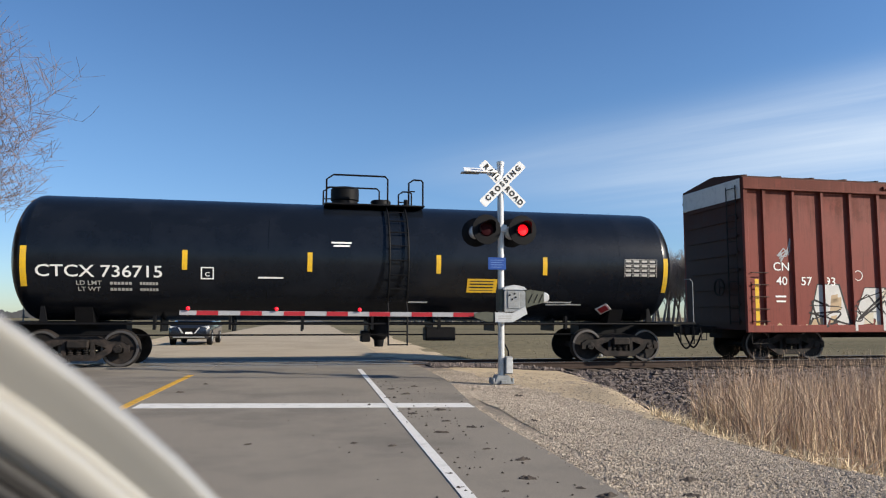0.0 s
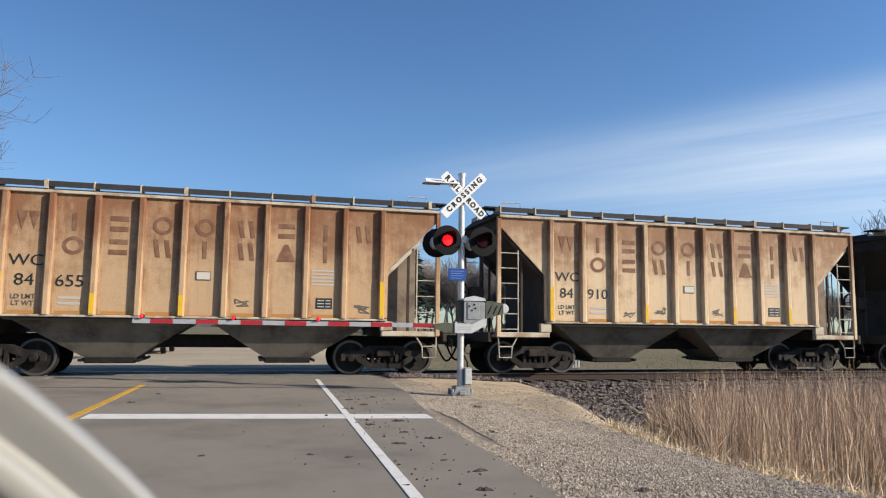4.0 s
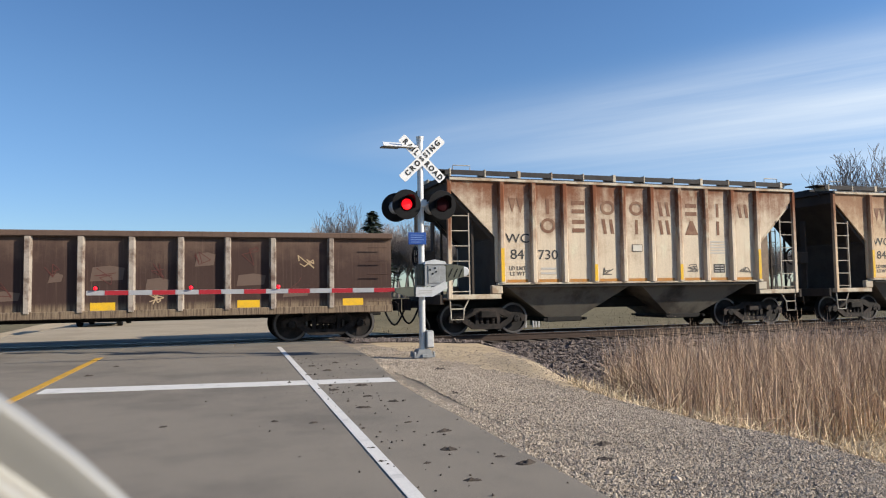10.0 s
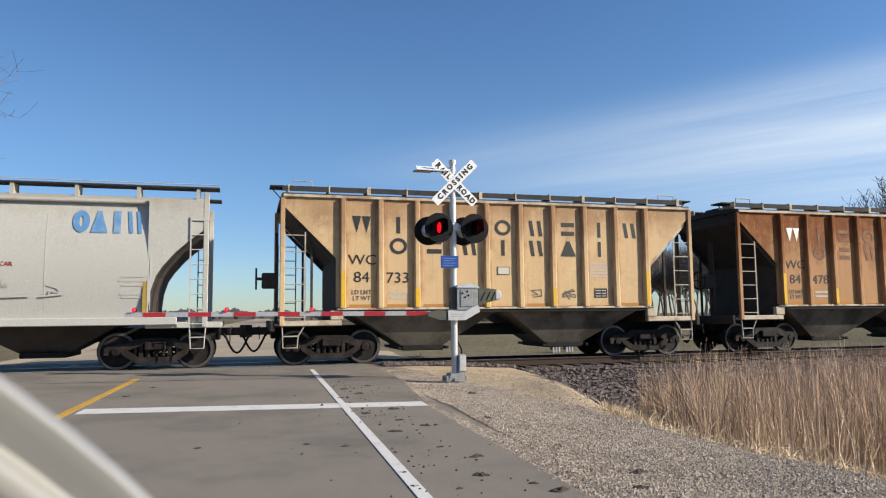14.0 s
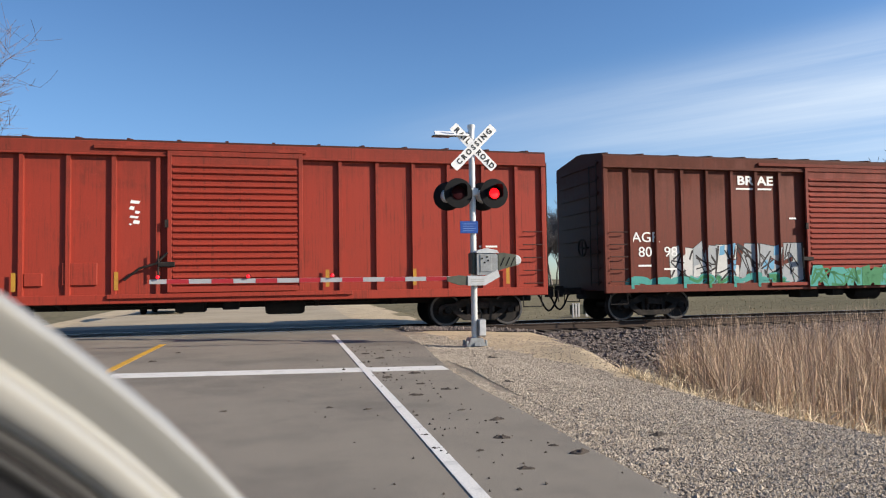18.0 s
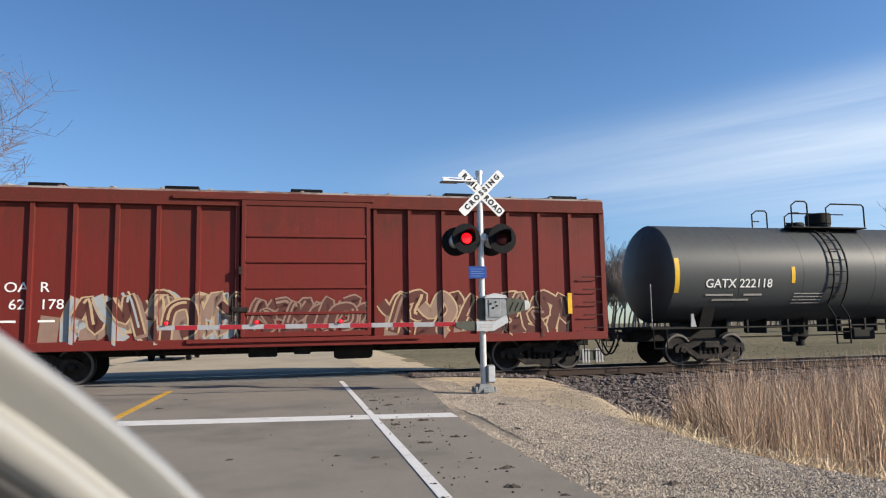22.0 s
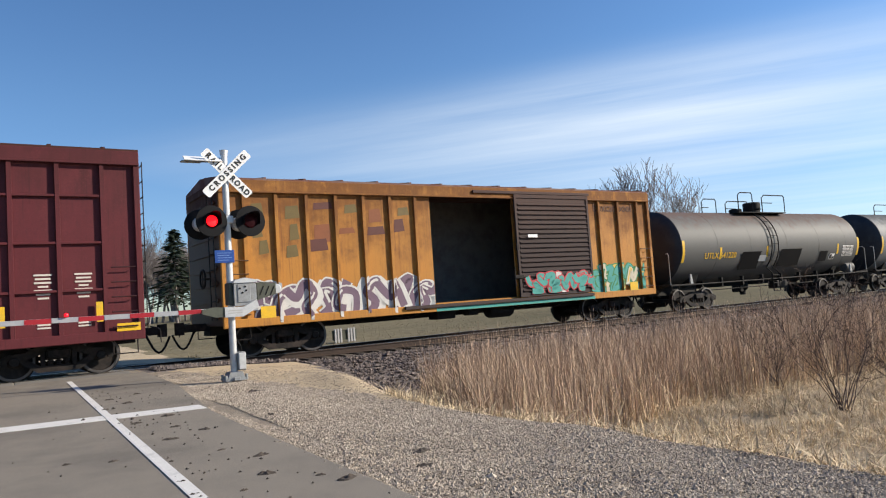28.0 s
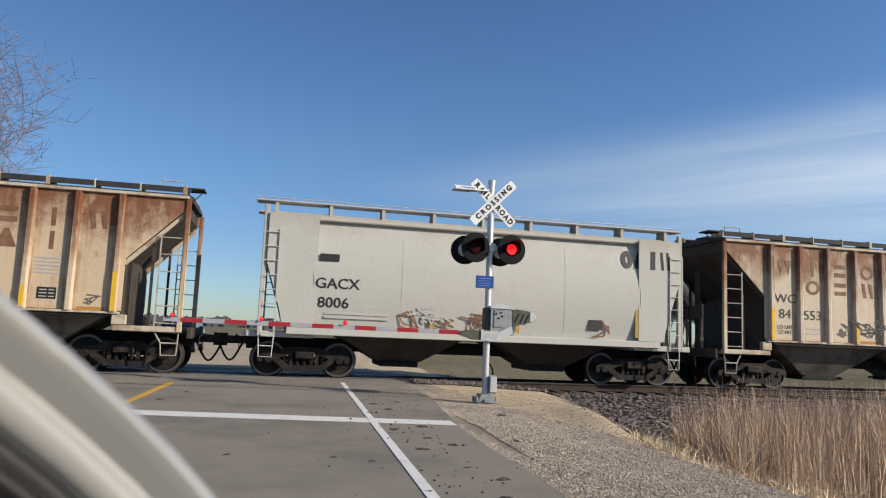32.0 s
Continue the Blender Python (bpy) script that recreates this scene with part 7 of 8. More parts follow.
        box_marks(car, -1.512, (("OA", -6.44, 2.26), ("R", -5.86, 2.26), (number[:2], -6.42, 1.87), (number[2:], -5.70, 1.87)), ((-6.6, 1.5, 0.35), (-5.8, 1.5, 0.35), (-1.1, 2.9, 0.4), (0.2, 2.5, 0.6), (0.55, 2.0, 0.15), (0.8, 3.0, 0.3)), 0.32)
        add_yellow(car, (-6.95, 6.9), -1.592, 1.5, 0.55, 0.12)
        for x in (-6, -3, 0, 4, 7):
            part("roof_vent", Mesh().box(x - 0.4, x + 0.4, -1.2, -0.8, 4.66, 4.75, 0.02), M["black"], car)
        couple(car, at)
        return car
    car = tagged(oar("62193", 7.1, -255.07), "dark red boxcar covered in large cream graffiti letters' shapes")
    spray(car, -5.9, -1.7, 0.8, 2.42, -1.6, ("g_white", "g_cream", "g_cream", "g_tan", "g_white"), "g_brown", 41, 5, 0)
    spray(car, 1.4, 7.75, 0.85, 2.35, -1.6, ("g_white", "g_cream", "g_yellow", "g_pink", "g_grey", "g_white"), "g_dark", 42, 8, 0)
    spray(car, -0.9, 0.9, 1.2, 1.75, -1.66, ("g_teal", "g_grey"), "g_dark", 43, 5, 2)
    car = tagged(oar("62178", 8.2, -287.9, (0.145, 0.019, 0.0145)), "dark red boxcar with worn pale graffiti along its side")
    spray(car, -5.4, -1.7, 0.9, 2.2, -1.6, ("g_brown", "g_faint", "g_grey"), "g_tan", 44, 6, 3)
    spray(car, -1.3, 1.4, 1.1, 2.0, -1.66, ("g_brown", "g_brown"), "g_faint", 45, 5, 2)
    spray(car, 1.8, 6.8, 0.9, 2.1, -1.6, ("g_brown", "g_brown", "g_faint"), "g_tan", 46, 7, 2)
    for k in range(9):
        g = random.Random(80 + k)
        w, h = g.uniform(0.35, 0.75), g.uniform(0.35, 0.9)
        part("paint_patch", Mesh().prism([(-w / 2, -h / 2), (w / 2 - 0.05, -h / 2 + 0.03), (w / 2, h / 2 - 0.06), (-w / 2 + 0.06, h / 2)], 0, 0.002), M[g.choice(("g_faint", "g_grey", "g_tan", "g_faint"))], car, "scuffed pale patch", at=pose((-5.75 + 0.9 * k) if k < 5 else (2.1 + 0.9 * (k - 5)), -1.506, 1.3 + g.uniform(-0.1, 0.2)))
    car = tagged(oar("62232", 9.3, -305.2), "dark red boxcar with pale outlined graffiti beside its door")
    spray(car, -5.4, -1.6, 0.9, 2.15, -1.6, ("g_brown", "g_brown", "g_tan"), "g_cream", 47, 5, 3)
    part("graffiti", Mesh().prism([(-0.9, 0), (0.7, 0), (0.55, 0.16), (-0.7, 0.13)], 0, 0.003), M["g_green"], car, "green sprayed streak", at=pose(-0.1, -1.68, 0.82))
    for x, w in ((-3.9, 0.8), (2.9, 0.75), (6.0, 0.7)):
        part("patch_plate", Mesh().box(-w / 2, w / 2, 0, 0.006, -0.4, 0.4), M["g_pink_dull"], car, "paler repair patch", at=pose(x, -1.512, 1.35))

    # dark grey tank car
    tp = weathered("charcoal tank paint", (0.062, 0.067, 0.069), (0.04, 0.042, 0.042), (0.075, 0.075, 0.072), 0.5, 0.5, 3.3, 1.2, 4.2, 0.5)
    r, zc = 1.46, 2.66
    car = tank_car("charcoal grey tank car with white lettering", 13.45, r, zc, tp, M["under"], (-0.82, -0.12, -1.0, ((-1.87, -1.3, 0.72), (-0.62, 0.78, 0.66))))
    tank_words(car, "GATX 222118", -4.2, 2.29, 0.36, r, zc, M["white_ink"], 1.02)
    for x in (-6.2, 6.2):
        tank_strip(car, x, 2.05, 3.02, r, zc, 0.14, M["yellow"])
    for x in (-2.39, 3.09):
        tank_strip(car, x, 2.3, 2.78, r, zc, 0.12, M["yellow"])
    on_tank(car, 2.13, 2.27, r, zc, Mesh().box(-0.38, 0.38, 0, 0.004, -0.13, 0.13), M["yellow"], "notice", "yellow emergency notice")
    for i in range(4):
        for k in range(3):
            on_tank(car, 5.15 + 0.35 * k, 2.7 - i * 0.12, r, zc, Mesh().box(-0.15, 0.15, 0, 0.003, -0.04, 0.04), M["grey_ink"], "stencil_line")
        on_tank(car, -1.8, 2.0 - i * 0.09, r, zc, Mesh().box(-0.5, 0.5, 0, 0.003, -0.015, 0.015), M["grey_ink"], "stencil_line")
    for x, z, w in ((-4.8, 1.98, 0.9), (-3.7, 1.98, 0.6), (-4.4, 1.84, 1.2), (4.1, 2.03, 1.2)):
        on_tank(car, x, z, r, zc, Mesh().box(-w / 2, w / 2, 0, 0.003, -0.03, 0.03), M["grey_ink"], "stencil_line")
    couple(car, -271.46)

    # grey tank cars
    # near-black for the heads turned from the sun: shade as paint
    head_shade = material("tank head with painted shade", (0.022, 0.026, 0.034), 0.6, col2=(0.04, 0.045, 0.05), scale=1.5, fine=30, bump=0.05)
    for name, at, lab, seed, stain, dome in (("UTLX 641914", -321.7, "grey tank car with dark stains along its top and yellow marks", 4.2, (0.045, 0.048, 0.052), (0.59, -0.95, 0.0, ((-1.87, 0.2, 0.72), (0.72, 1.16, 0.62)))), ("UTLX 641220", -337.2, "grey tank car with rusty top, repainted black patches and yellow marks", 5.7, (0.115, 0.07, 0.055), (-0.48, 0.5, -0.75, ((-1.85, -0.82, 0.78), (-0.12, 1.61, 0.7))))):
        tp = weathered("grey tank paint " + name[-3:], (0.126, 0.134, 0.14) if "914" in name else (0.088, 0.088, 0.085), stain, (0.11, 0.11, 0.106), 0.42, 0.85, seed, 1.1, 4.1, 0.62)
        r, zc = 1.5, 2.56
        car = tank_car(lab, 13.95, r, zc, tp, M["under"], dome, head_paint=head_shade)
        tank_words(car, name, -4.4 if "914" in name else -4.12, 2.12, 0.34, r, zc, M["yellow"], 0.9 if "914" in name else 1.05, 0.0 if "914" in name else 0.003)
        for x in (-6.45, 6.6):
            tank_strip(car, x, 1.9, 2.75, r, zc, 0.14, M["yellow"])
        for x in ((-3.2, 1.7, 3.91) if "914" in name else (-4.13, -0.91, 4.78)):
            tank_strip(car, x, 1.98, 2.45, r, zc, 0.12, M["yellow"])
        if "914" in name:
            on_tank(car, 2.62, 2.3, r, zc, Mesh().box(-0.36, 0.36, 0, 0.004, -0.14, 0.14), M["yellow"], "notice", "yellow emergency notice")
            for i in range(4):
                on_tank(car, -2.1, 2.42 - i * 0.075, r, zc, Mesh().box(-0.3, 0.3 - 0.05 * (i % 2), 0, 0.003, -0.013, 0.013), M["yellow_worn"], "stencil_line")
            on_tank(car, -4.55, 1.9, r, zc, Mesh().box(-0.75, 0.75, 0, 0.003, -0.02, 0.02), M["grey_ink"], "stencil_line")
        else:
            for x, z, w, h in ((-2.07, 1.88, 1.3, 0.8), (0.85, 1.93, 1.6, 0.8), (3.58, 1.92, 0.65, 0.5)):
                on_tank(car, x, z, r, zc, Mesh().box(-w / 2, w / 2, 0, 0.003, -h / 2, h / 2), M["black"], "paint_patch", "black repainted patch")
            on_tank(car, -1.2, 1.95, r, zc, Mesh().box(-0.25, 0.25, 0, 0.003, -0.14, 0.14), M["g_grey"], "paint_patch", lift=0.02)
        for i in range(4):
            for k in range(3):
                on_tank(car, 5.35 + 0.33 * k, 2.35 - i * 0.13, r, zc, Mesh().box(-0.155, 0.155, 0, 0.003, -0.012, 0.012), M["white_ink"], "stencil_line")
                on_tank(car, 5.35 + 0.33 * k, 2.35 - i * 0.13 - 0.06, r, zc, Mesh().box(-0.14, 0.14, 0, 0.003, -0.03, 0.03), M["grey_ink"], "stencil_line")
        on_tank(car, 4.35, 1.88, r, zc, Mesh().box(-0.22, 0.22, 0, 0.003, -0.14, 0.14), M["white_ink"], "data_panel")
        on_tank(car, 4.35, 1.88, r, zc, Mesh().box(-0.19, 0.0, 0, 0.003, -0.11, 0.11).box(0.03, 0.19, 0, 0.003, -0.11, 0.0), M["ink"], "data_panel", lift=0.018)
        part("air_tank", Mesh().lathe([(0, -0.4), (0.2, -0.37), (0.23, -0.3), (0.23, 0.3), (0.2, 0.37), (0, 0.4)], 18, "x", (6.3, -1.0, 1.33)), tp, car, smooth=True)
        couple(car, at)

    # yellow boxcar, one door slid open
    p = weathered("yellow boxcar paint", (0.42, 0.185, 0.034), (0.12, 0.048, 0.022), (0.16, 0.085, 0.04), 0.9, 0.8, 6.4, 0.85, 4.6, 0.6, runs=0.5, streak=0.3)
    d = weathered("black door paint", (0.045, 0.03, 0.028), (0.10, 0.06, 0.05), (0.07, 0.045, 0.04), 0.6, 0.6, 6.8, 0.85, 4.6, 0.7)
    # yellow dulled by weather and by painted shade; the sunward end keeps p
    e = paint_of("weathered shaded yellow end", (0.09, 0.042, 0.018), seed=7.7, amount=0.7)
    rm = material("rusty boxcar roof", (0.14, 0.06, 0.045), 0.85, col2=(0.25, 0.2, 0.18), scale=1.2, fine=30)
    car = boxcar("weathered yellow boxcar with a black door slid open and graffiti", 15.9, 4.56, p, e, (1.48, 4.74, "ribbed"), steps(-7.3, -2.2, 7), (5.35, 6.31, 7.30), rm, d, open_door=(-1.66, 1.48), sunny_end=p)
    write_on(car, "boxcar pool", 6.1, 3.98, 0.42, -1.512, material("brown slogan", (0.10, 0.04, 0.02), 0.7), width=0.95, bold=0.006)
    spray(car, -7.3, -1.8, 0.85, 1.95, -1.6, ("g_purple", "g_purple", "g_grey", "g_white"), "g_white", 51, 8, 3)
    spray(car, 1.7, 4.6, 1.1, 1.75, -1.72, ("g_teal", "g_white", "g_teal"), "g_red", 52, 5, 2)
    spray(car, 4.7, 7.4, 0.95, 2.0, -1.6, ("g_teal", "g_cream", "g_yellow"), "g_green", 53, 5, 2)
    for k in range(15):
        g = random.Random(60 + k)
        w, h = g.uniform(0.25, 0.6), g.uniform(0.15, 0.55)
        x = -7.0 + 0.85 * (k % 6) + g.uniform(0.0, 0.2)
        part("paint_patch", Mesh().prism([(-w / 2, -h / 2), (w / 2, -h / 2 + 0.04), (w / 2 - 0.05, h / 2), (-w / 2 + 0.03, h / 2 - 0.03)], 0, 0.002), M[g.choice(("g_brown", "g_olive", "g_rustred"))], car, "old painted-over patch", at=pose(x, -1.504 - 0.0007 * (k // 6), 3.75 - 0.52 * (k // 6) + g.uniform(-0.1, 0.2)))
    part("card", Mesh().box(-0.2, 0.2, 0, 0.004, -0.05, 0.05), M["sign_white"], car, "white door card", at=pose(2.1, -1.72, 3.0))
    add_yellow(car, (6.8, -6.8), -1.592, 1.0, 0.3, 0.4)
    part("side_stripe", Mesh().box(-1.7, 4.8, 0, 0.003, -0.05, 0.05), M["g_teal"], car, "faded green stripe on the sill", at=pose(0, -1.596, 0.86))
    couple(car, -353.5)

    # hi-cube maroon boxcar
    p = paint_of("maroon boxcar paint", (0.098, 0.0185, 0.0225), (0.045, 0.012, 0.013), (0.055, 0.016, 0.018), seed=8.8, amount=0.35, z1=5.2)
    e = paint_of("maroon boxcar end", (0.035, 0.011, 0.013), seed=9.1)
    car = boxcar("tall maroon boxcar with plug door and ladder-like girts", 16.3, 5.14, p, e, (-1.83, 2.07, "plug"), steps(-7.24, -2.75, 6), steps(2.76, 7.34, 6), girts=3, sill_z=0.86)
    part("end_band", Mesh().prism([(-1.5, 4.62), (1.5, 4.62), (1.5, 5.17), (0, 5.36), (-1.5, 5.17)], -8.23, -8.205, "x"), M["galv"], car, "pale grey band across the top of the end")
    box_marks(car, -1.512, (("CO", -6.82, 2.66), ("ER", -5.92, 2.66), ("17", -6.82, 2.2), ("33", -5.92, 2.2), ("91", -5.02, 2.2)), ((-5.9, 1.57, 0.4), (-5.0, 1.57, 0.4), (-5.9, 1.44, 0.36), (-5.0, 1.44, 0.36), (-6.82, 1.12, 0.36), (-6.8, 1.0, 0.45), (-5.9, 1.12, 0.25), (-5.9, 1.0, 0.3), ), 0.36)
    for xa, xb, za, zb in ((-0.13, 0.13, 0.11, 0.13), (-0.13, 0.13, -0.13, -0.11), (-0.13, -0.11, -0.11, 0.11), (0.11, 0.13, -0.11, 0.11)):
        part("plate_mark", Mesh().box(xa, xb, 0, 0.003, za, zb), M["white_ink"], car, at=pose(-4.15, -1.512, 2.25))
    write_on(car, "F", -4.15, 2.19, 0.16, -1.512, M["white_ink"])
    for i, text in enumerate(("CLOSE AND LOCK", "DOOR BEFORE", "MOVING CAR")):
        write_on(car, text, 0.82, 4.16 - 0.145 * i, 0.155, -1.655, M["pale_ink"], width=1.15, bold=0.002)
    for x in (6.1, 6.9):
        for i in range(7):
            w = (0.36, 0.3, 0.34, 0.2, 0.36, 0.28, 0.22)[i]
            part("stencil_line", Mesh().box(-w / 2, w / 2, 0, 0.003, -0.02, 0.02), M["pale_ink"], car, at=pose(x, -1.512, 2.3 - 0.085 * i))
        for i in range(3):
            part("stencil_line", Mesh().box(-0.13, 0.13, 0, 0.003, -0.018, 0.018), M["pale_ink"], car, at=pose(x, -1.512, 1.28 - 0.07 * i))
    part("door_gear", Mesh().box(-0.35, 0.35, -0.05, 0.0, -0.13, 0.13, 0.02).rod((-0.5, -0.04, 0.2), (0.5, -0.04, 0.2), 0.02, 6).box(-0.1, 0.1, -0.06, 0.0, -0.35, -0.14, 0.02), M["truck"], car, "dark door locking gear", at=pose(0.1, -1.66, 1.95))
    part("card", Mesh().box(-0.09, 0.09, 0, 0.004, -0.12, 0.12), M["white_ink"], car, "white door card", at=pose(0.05, -1.725, 1.9))
    add_yellow(car, (-7.0, -4.7, -1.5, 1.75, 5.3, 7.2), -1.6, 1.2, 0.45, 0.14)
    add_yellow(car, (-7.6, 7.8), -1.6, 0.95, 0.18, 0.5)
    couple(car, -371.42)


M["g_pink_dull"] = material("faded red patch", (0.21, 0.055, 0.042), 0.7, scale=3, fine=40, bump=0)
TABLES = []
build_train()
for car_, table_ in TABLES:
    repaint(car_, table_)


# ---- plants ----
def blades(name, count, place, mat, label, seed, h0, h1, w0, lean):
    rng = np.random.default_rng(seed)
    pts = []
    while len(pts) < count:
        p = place(rng)
        if p is not None:
            pts.append(p)
    p = np.array(pts)
    k = len(p)
    h = rng.uniform(h0, h1, k) * (0.6 + 0.7 * rng.random(k))
    a = rng.uniform(0, 6.283, k)
    w = w0 * rng.uniform(0.6, 1.4, k)
    la, lm = rng.uniform(0, 6.283, k), np.abs(rng.normal(0, lean, k))
    dx, dy = np.cos(la) * lm * h, np.sin(la) * lm * h
    rows = []
    for f, ww in ((0, 1.0), (0.5, 0.8), (1.0, 0.25)):
        c = p + np.stack([dx * f * f, dy * f * f, h * f * (1 - 0.25 * lm * f)], 1)
        s = np.stack([np.cos(a), np.sin(a), 0 * a], 1) * (w * ww)[:, None]
        rows += [c - s, c + s]
    v = np.stack(rows, 1).reshape(-1, 3)
    b = 6 * np.arange(k)[:, None]
    f = np.concatenate([b + np.array([[0, 1, 3, 2]]), b + np.array([[2, 3, 5, 4]])], 1).reshape(-1, 4)
    me = bpy.data.meshes.new(name)
    me.from_pydata(v, [], f.tolist())
    me.materials.append(mat)
    return tagged(new(name, me), label, name.replace("_", " "), kind="stuff")


def reed_bed(rng):
    x = 4.6 + rng.random() ** 1.3 * 32
    y = rng.uniform(-3, 15.5)
    off = (y - TRACK_Y) * TC - x * TS
    if off > -4.9 + 0.8 * noise.noise((x * 0.4, y * 0.4, 1)):
        return None
    # the bed's end towards the road bank, and the mown strip before it
    if x < max(5.55, 5.32 + 0.37 * (y - 7.4)) + 0.3 * noise.noise((x * 0.8, y * 0.8, 7)):
        return None
    front = np.interp(x, (5, 5.5, 6.2, 8, 10.7, 14, 30), (9.1, 8.4, 7.8, 8.05, 8.6, 8.5, 6.0))
    if y < front + 0.5 * noise.noise((x * 0.5, y * 0.5, 4)):
        return None
    if rng.random() > 0.8 + 0.9 * noise.noise((x * 0.7, y * 0.7, 2)):
        return None
    return x, y, ground_z(x, y) - 0.02


def edge_grass(rng):
    x = 4.2 + rng.random() ** 1.6 * 22
    y = rng.uniform(-4, 11)
    c = crest(y)
    front = np.interp(x, (5, 5.5, 6.2, 8, 10.7, 14, 30), (9.1, 8.4, 7.8, 8.05, 8.6, 8.5, 6.0))
    if x < c + 0.02 or y > front + 0.5:
        return None
    if noise.noise((x, y, 11)) + rng.random() * 0.8 < 0.15:
        return None
    return x, y, ground_z(x, y) - 0.02


blades("reeds", 41000, reed_bed, M["reed"], "dense stand of dry brown reeds in the ditch", 3, 0.62, 1.36, 0.0046, 0.3)
blades("reeds", 16000, reed_bed, M["straw"], "broken dry reed leaves between the stalks", 5, 0.35, 0.95, 0.007, 0.8)
blades("dry_grass", 85000, edge_grass, M["straw"], "matted straw-coloured grass along the gravel", 6, 0.09, 0.24, 0.006, 1.6)


def field_grass(rng):
    x = rng.uniform(5.2, 40)
    off = 3.2 + rng.random() ** 1.5 * 30
    return x, TRACK_Y + off + x * 0.033, ground_z(x, TRACK_Y + off + x * 0.033) - 0.02


M["field_straw"] = material("faded field grass", (0.22, 0.185, 0.115), 0.9, col2=(0.14, 0.125, 0.075), scale=0.8, amount=0.8, fine=30, bump=0, island=0.3)
blades("field_grass", 9000, field_grass, M["field_straw"], "short dry grass beyond the tracks", 9, 0.04, 0.11, 0.012, 0.8)


def branch_mesh(seed, height, spread, levels, mat, name, trunk_r, split=3, up=0.35, limit=2600, reach=4.0, fine=0.004):
    """Trunk with limbs (one mesh) and the crown of twigs (another)."""
    rnd = random.Random(seed)
    trunk, crown = Mesh(), Mesh()
    count = [0]

    def grow(p, d, length, r, level):
        if count[0] > limit:
            return
        segs = 3 if level < 2 else 2
        q = p
        for i in range(segs):
            d = (d + Vector((rnd.gauss(0, 0.1), rnd.gauss(0, 0.1), rnd.gauss(0, 0.07) + 0.05))).normalized()
            n = q + d * length / segs
            r1, r2 = r * (1 - 0.5 * i / segs), r * (1 - 0.5 * (i + 1) / segs)
            (trunk if level < 2 else crown).rod(q, n, max(r1, fine), 6 if level < 2 else 3, max(r2, fine * 0.7), False)
            count[0] += 1
            if level < levels and (level > 0 or i > 0):
                for _ in range(split if level > 0 else split + 1):
                    side = Vector((rnd.gauss(0, 1), rnd.gauss(0, 1), rnd.gauss(0, 0.5))).normalized()
                    nd = (d * (0.75 - 0.1 * level) + side * spread + Vector((0, 0, up))).normalized()
                    grow(q.lerp(n, rnd.uniform(0.4, 1)), nd, length * rnd.uniform(0.5, 0.72), r2 * rnd.uniform(0.45, 0.65), level + 1)
            q = n
    grow(Vector((0, 0, -0.1)), Vector((rnd.uniform(-0.06, 0.06), 0, 1)), height * 0.52, trunk_r, 0)
    # bring the whole to its height and width
    top = max(p[2] for p in crown.v)
    wide = sorted(math.hypot(p[0], p[1]) for p in crown.v)[int(len(crown.v) * 0.97)]
    for m in (trunk, crown):
        m.v = [(p[0] * reach / wide, p[1] * reach / wide, p[2] * height / top) for p in m.v]
    return trunk.data("trunk", mat), crown.data("crown", mat)


# bark of the distant trees, its grey lightened to stand for haze
M["bark"] = material("grey bark", (0.23, 0.20, 0.185), 0.9, col2=(0.15, 0.13, 0.12), scale=4, fine=30)
M["twig"] = material("pinkish bare twigs", (0.24, 0.17, 0.14), 0.9, col2=(0.15, 0.11, 0.095), scale=2, fine=20, bump=0)
M["pine"] = material("dark pine needles", (0.028, 0.045, 0.028), 0.85, col2=(0.05, 0.06, 0.035), scale=2, fine=20, bump=0)


def tree(label, meshes, at, group="bare trees"):
    t = thing("bare_tree", label, "tree", group, at=at)
    part("trunk", meshes[0], None, t)
    part("crown", meshes[1], None, t)
    return t


def polar(az, d, z=0.0):
    return d * math.sin(radians(az)), d * math.cos(radians(az)), z


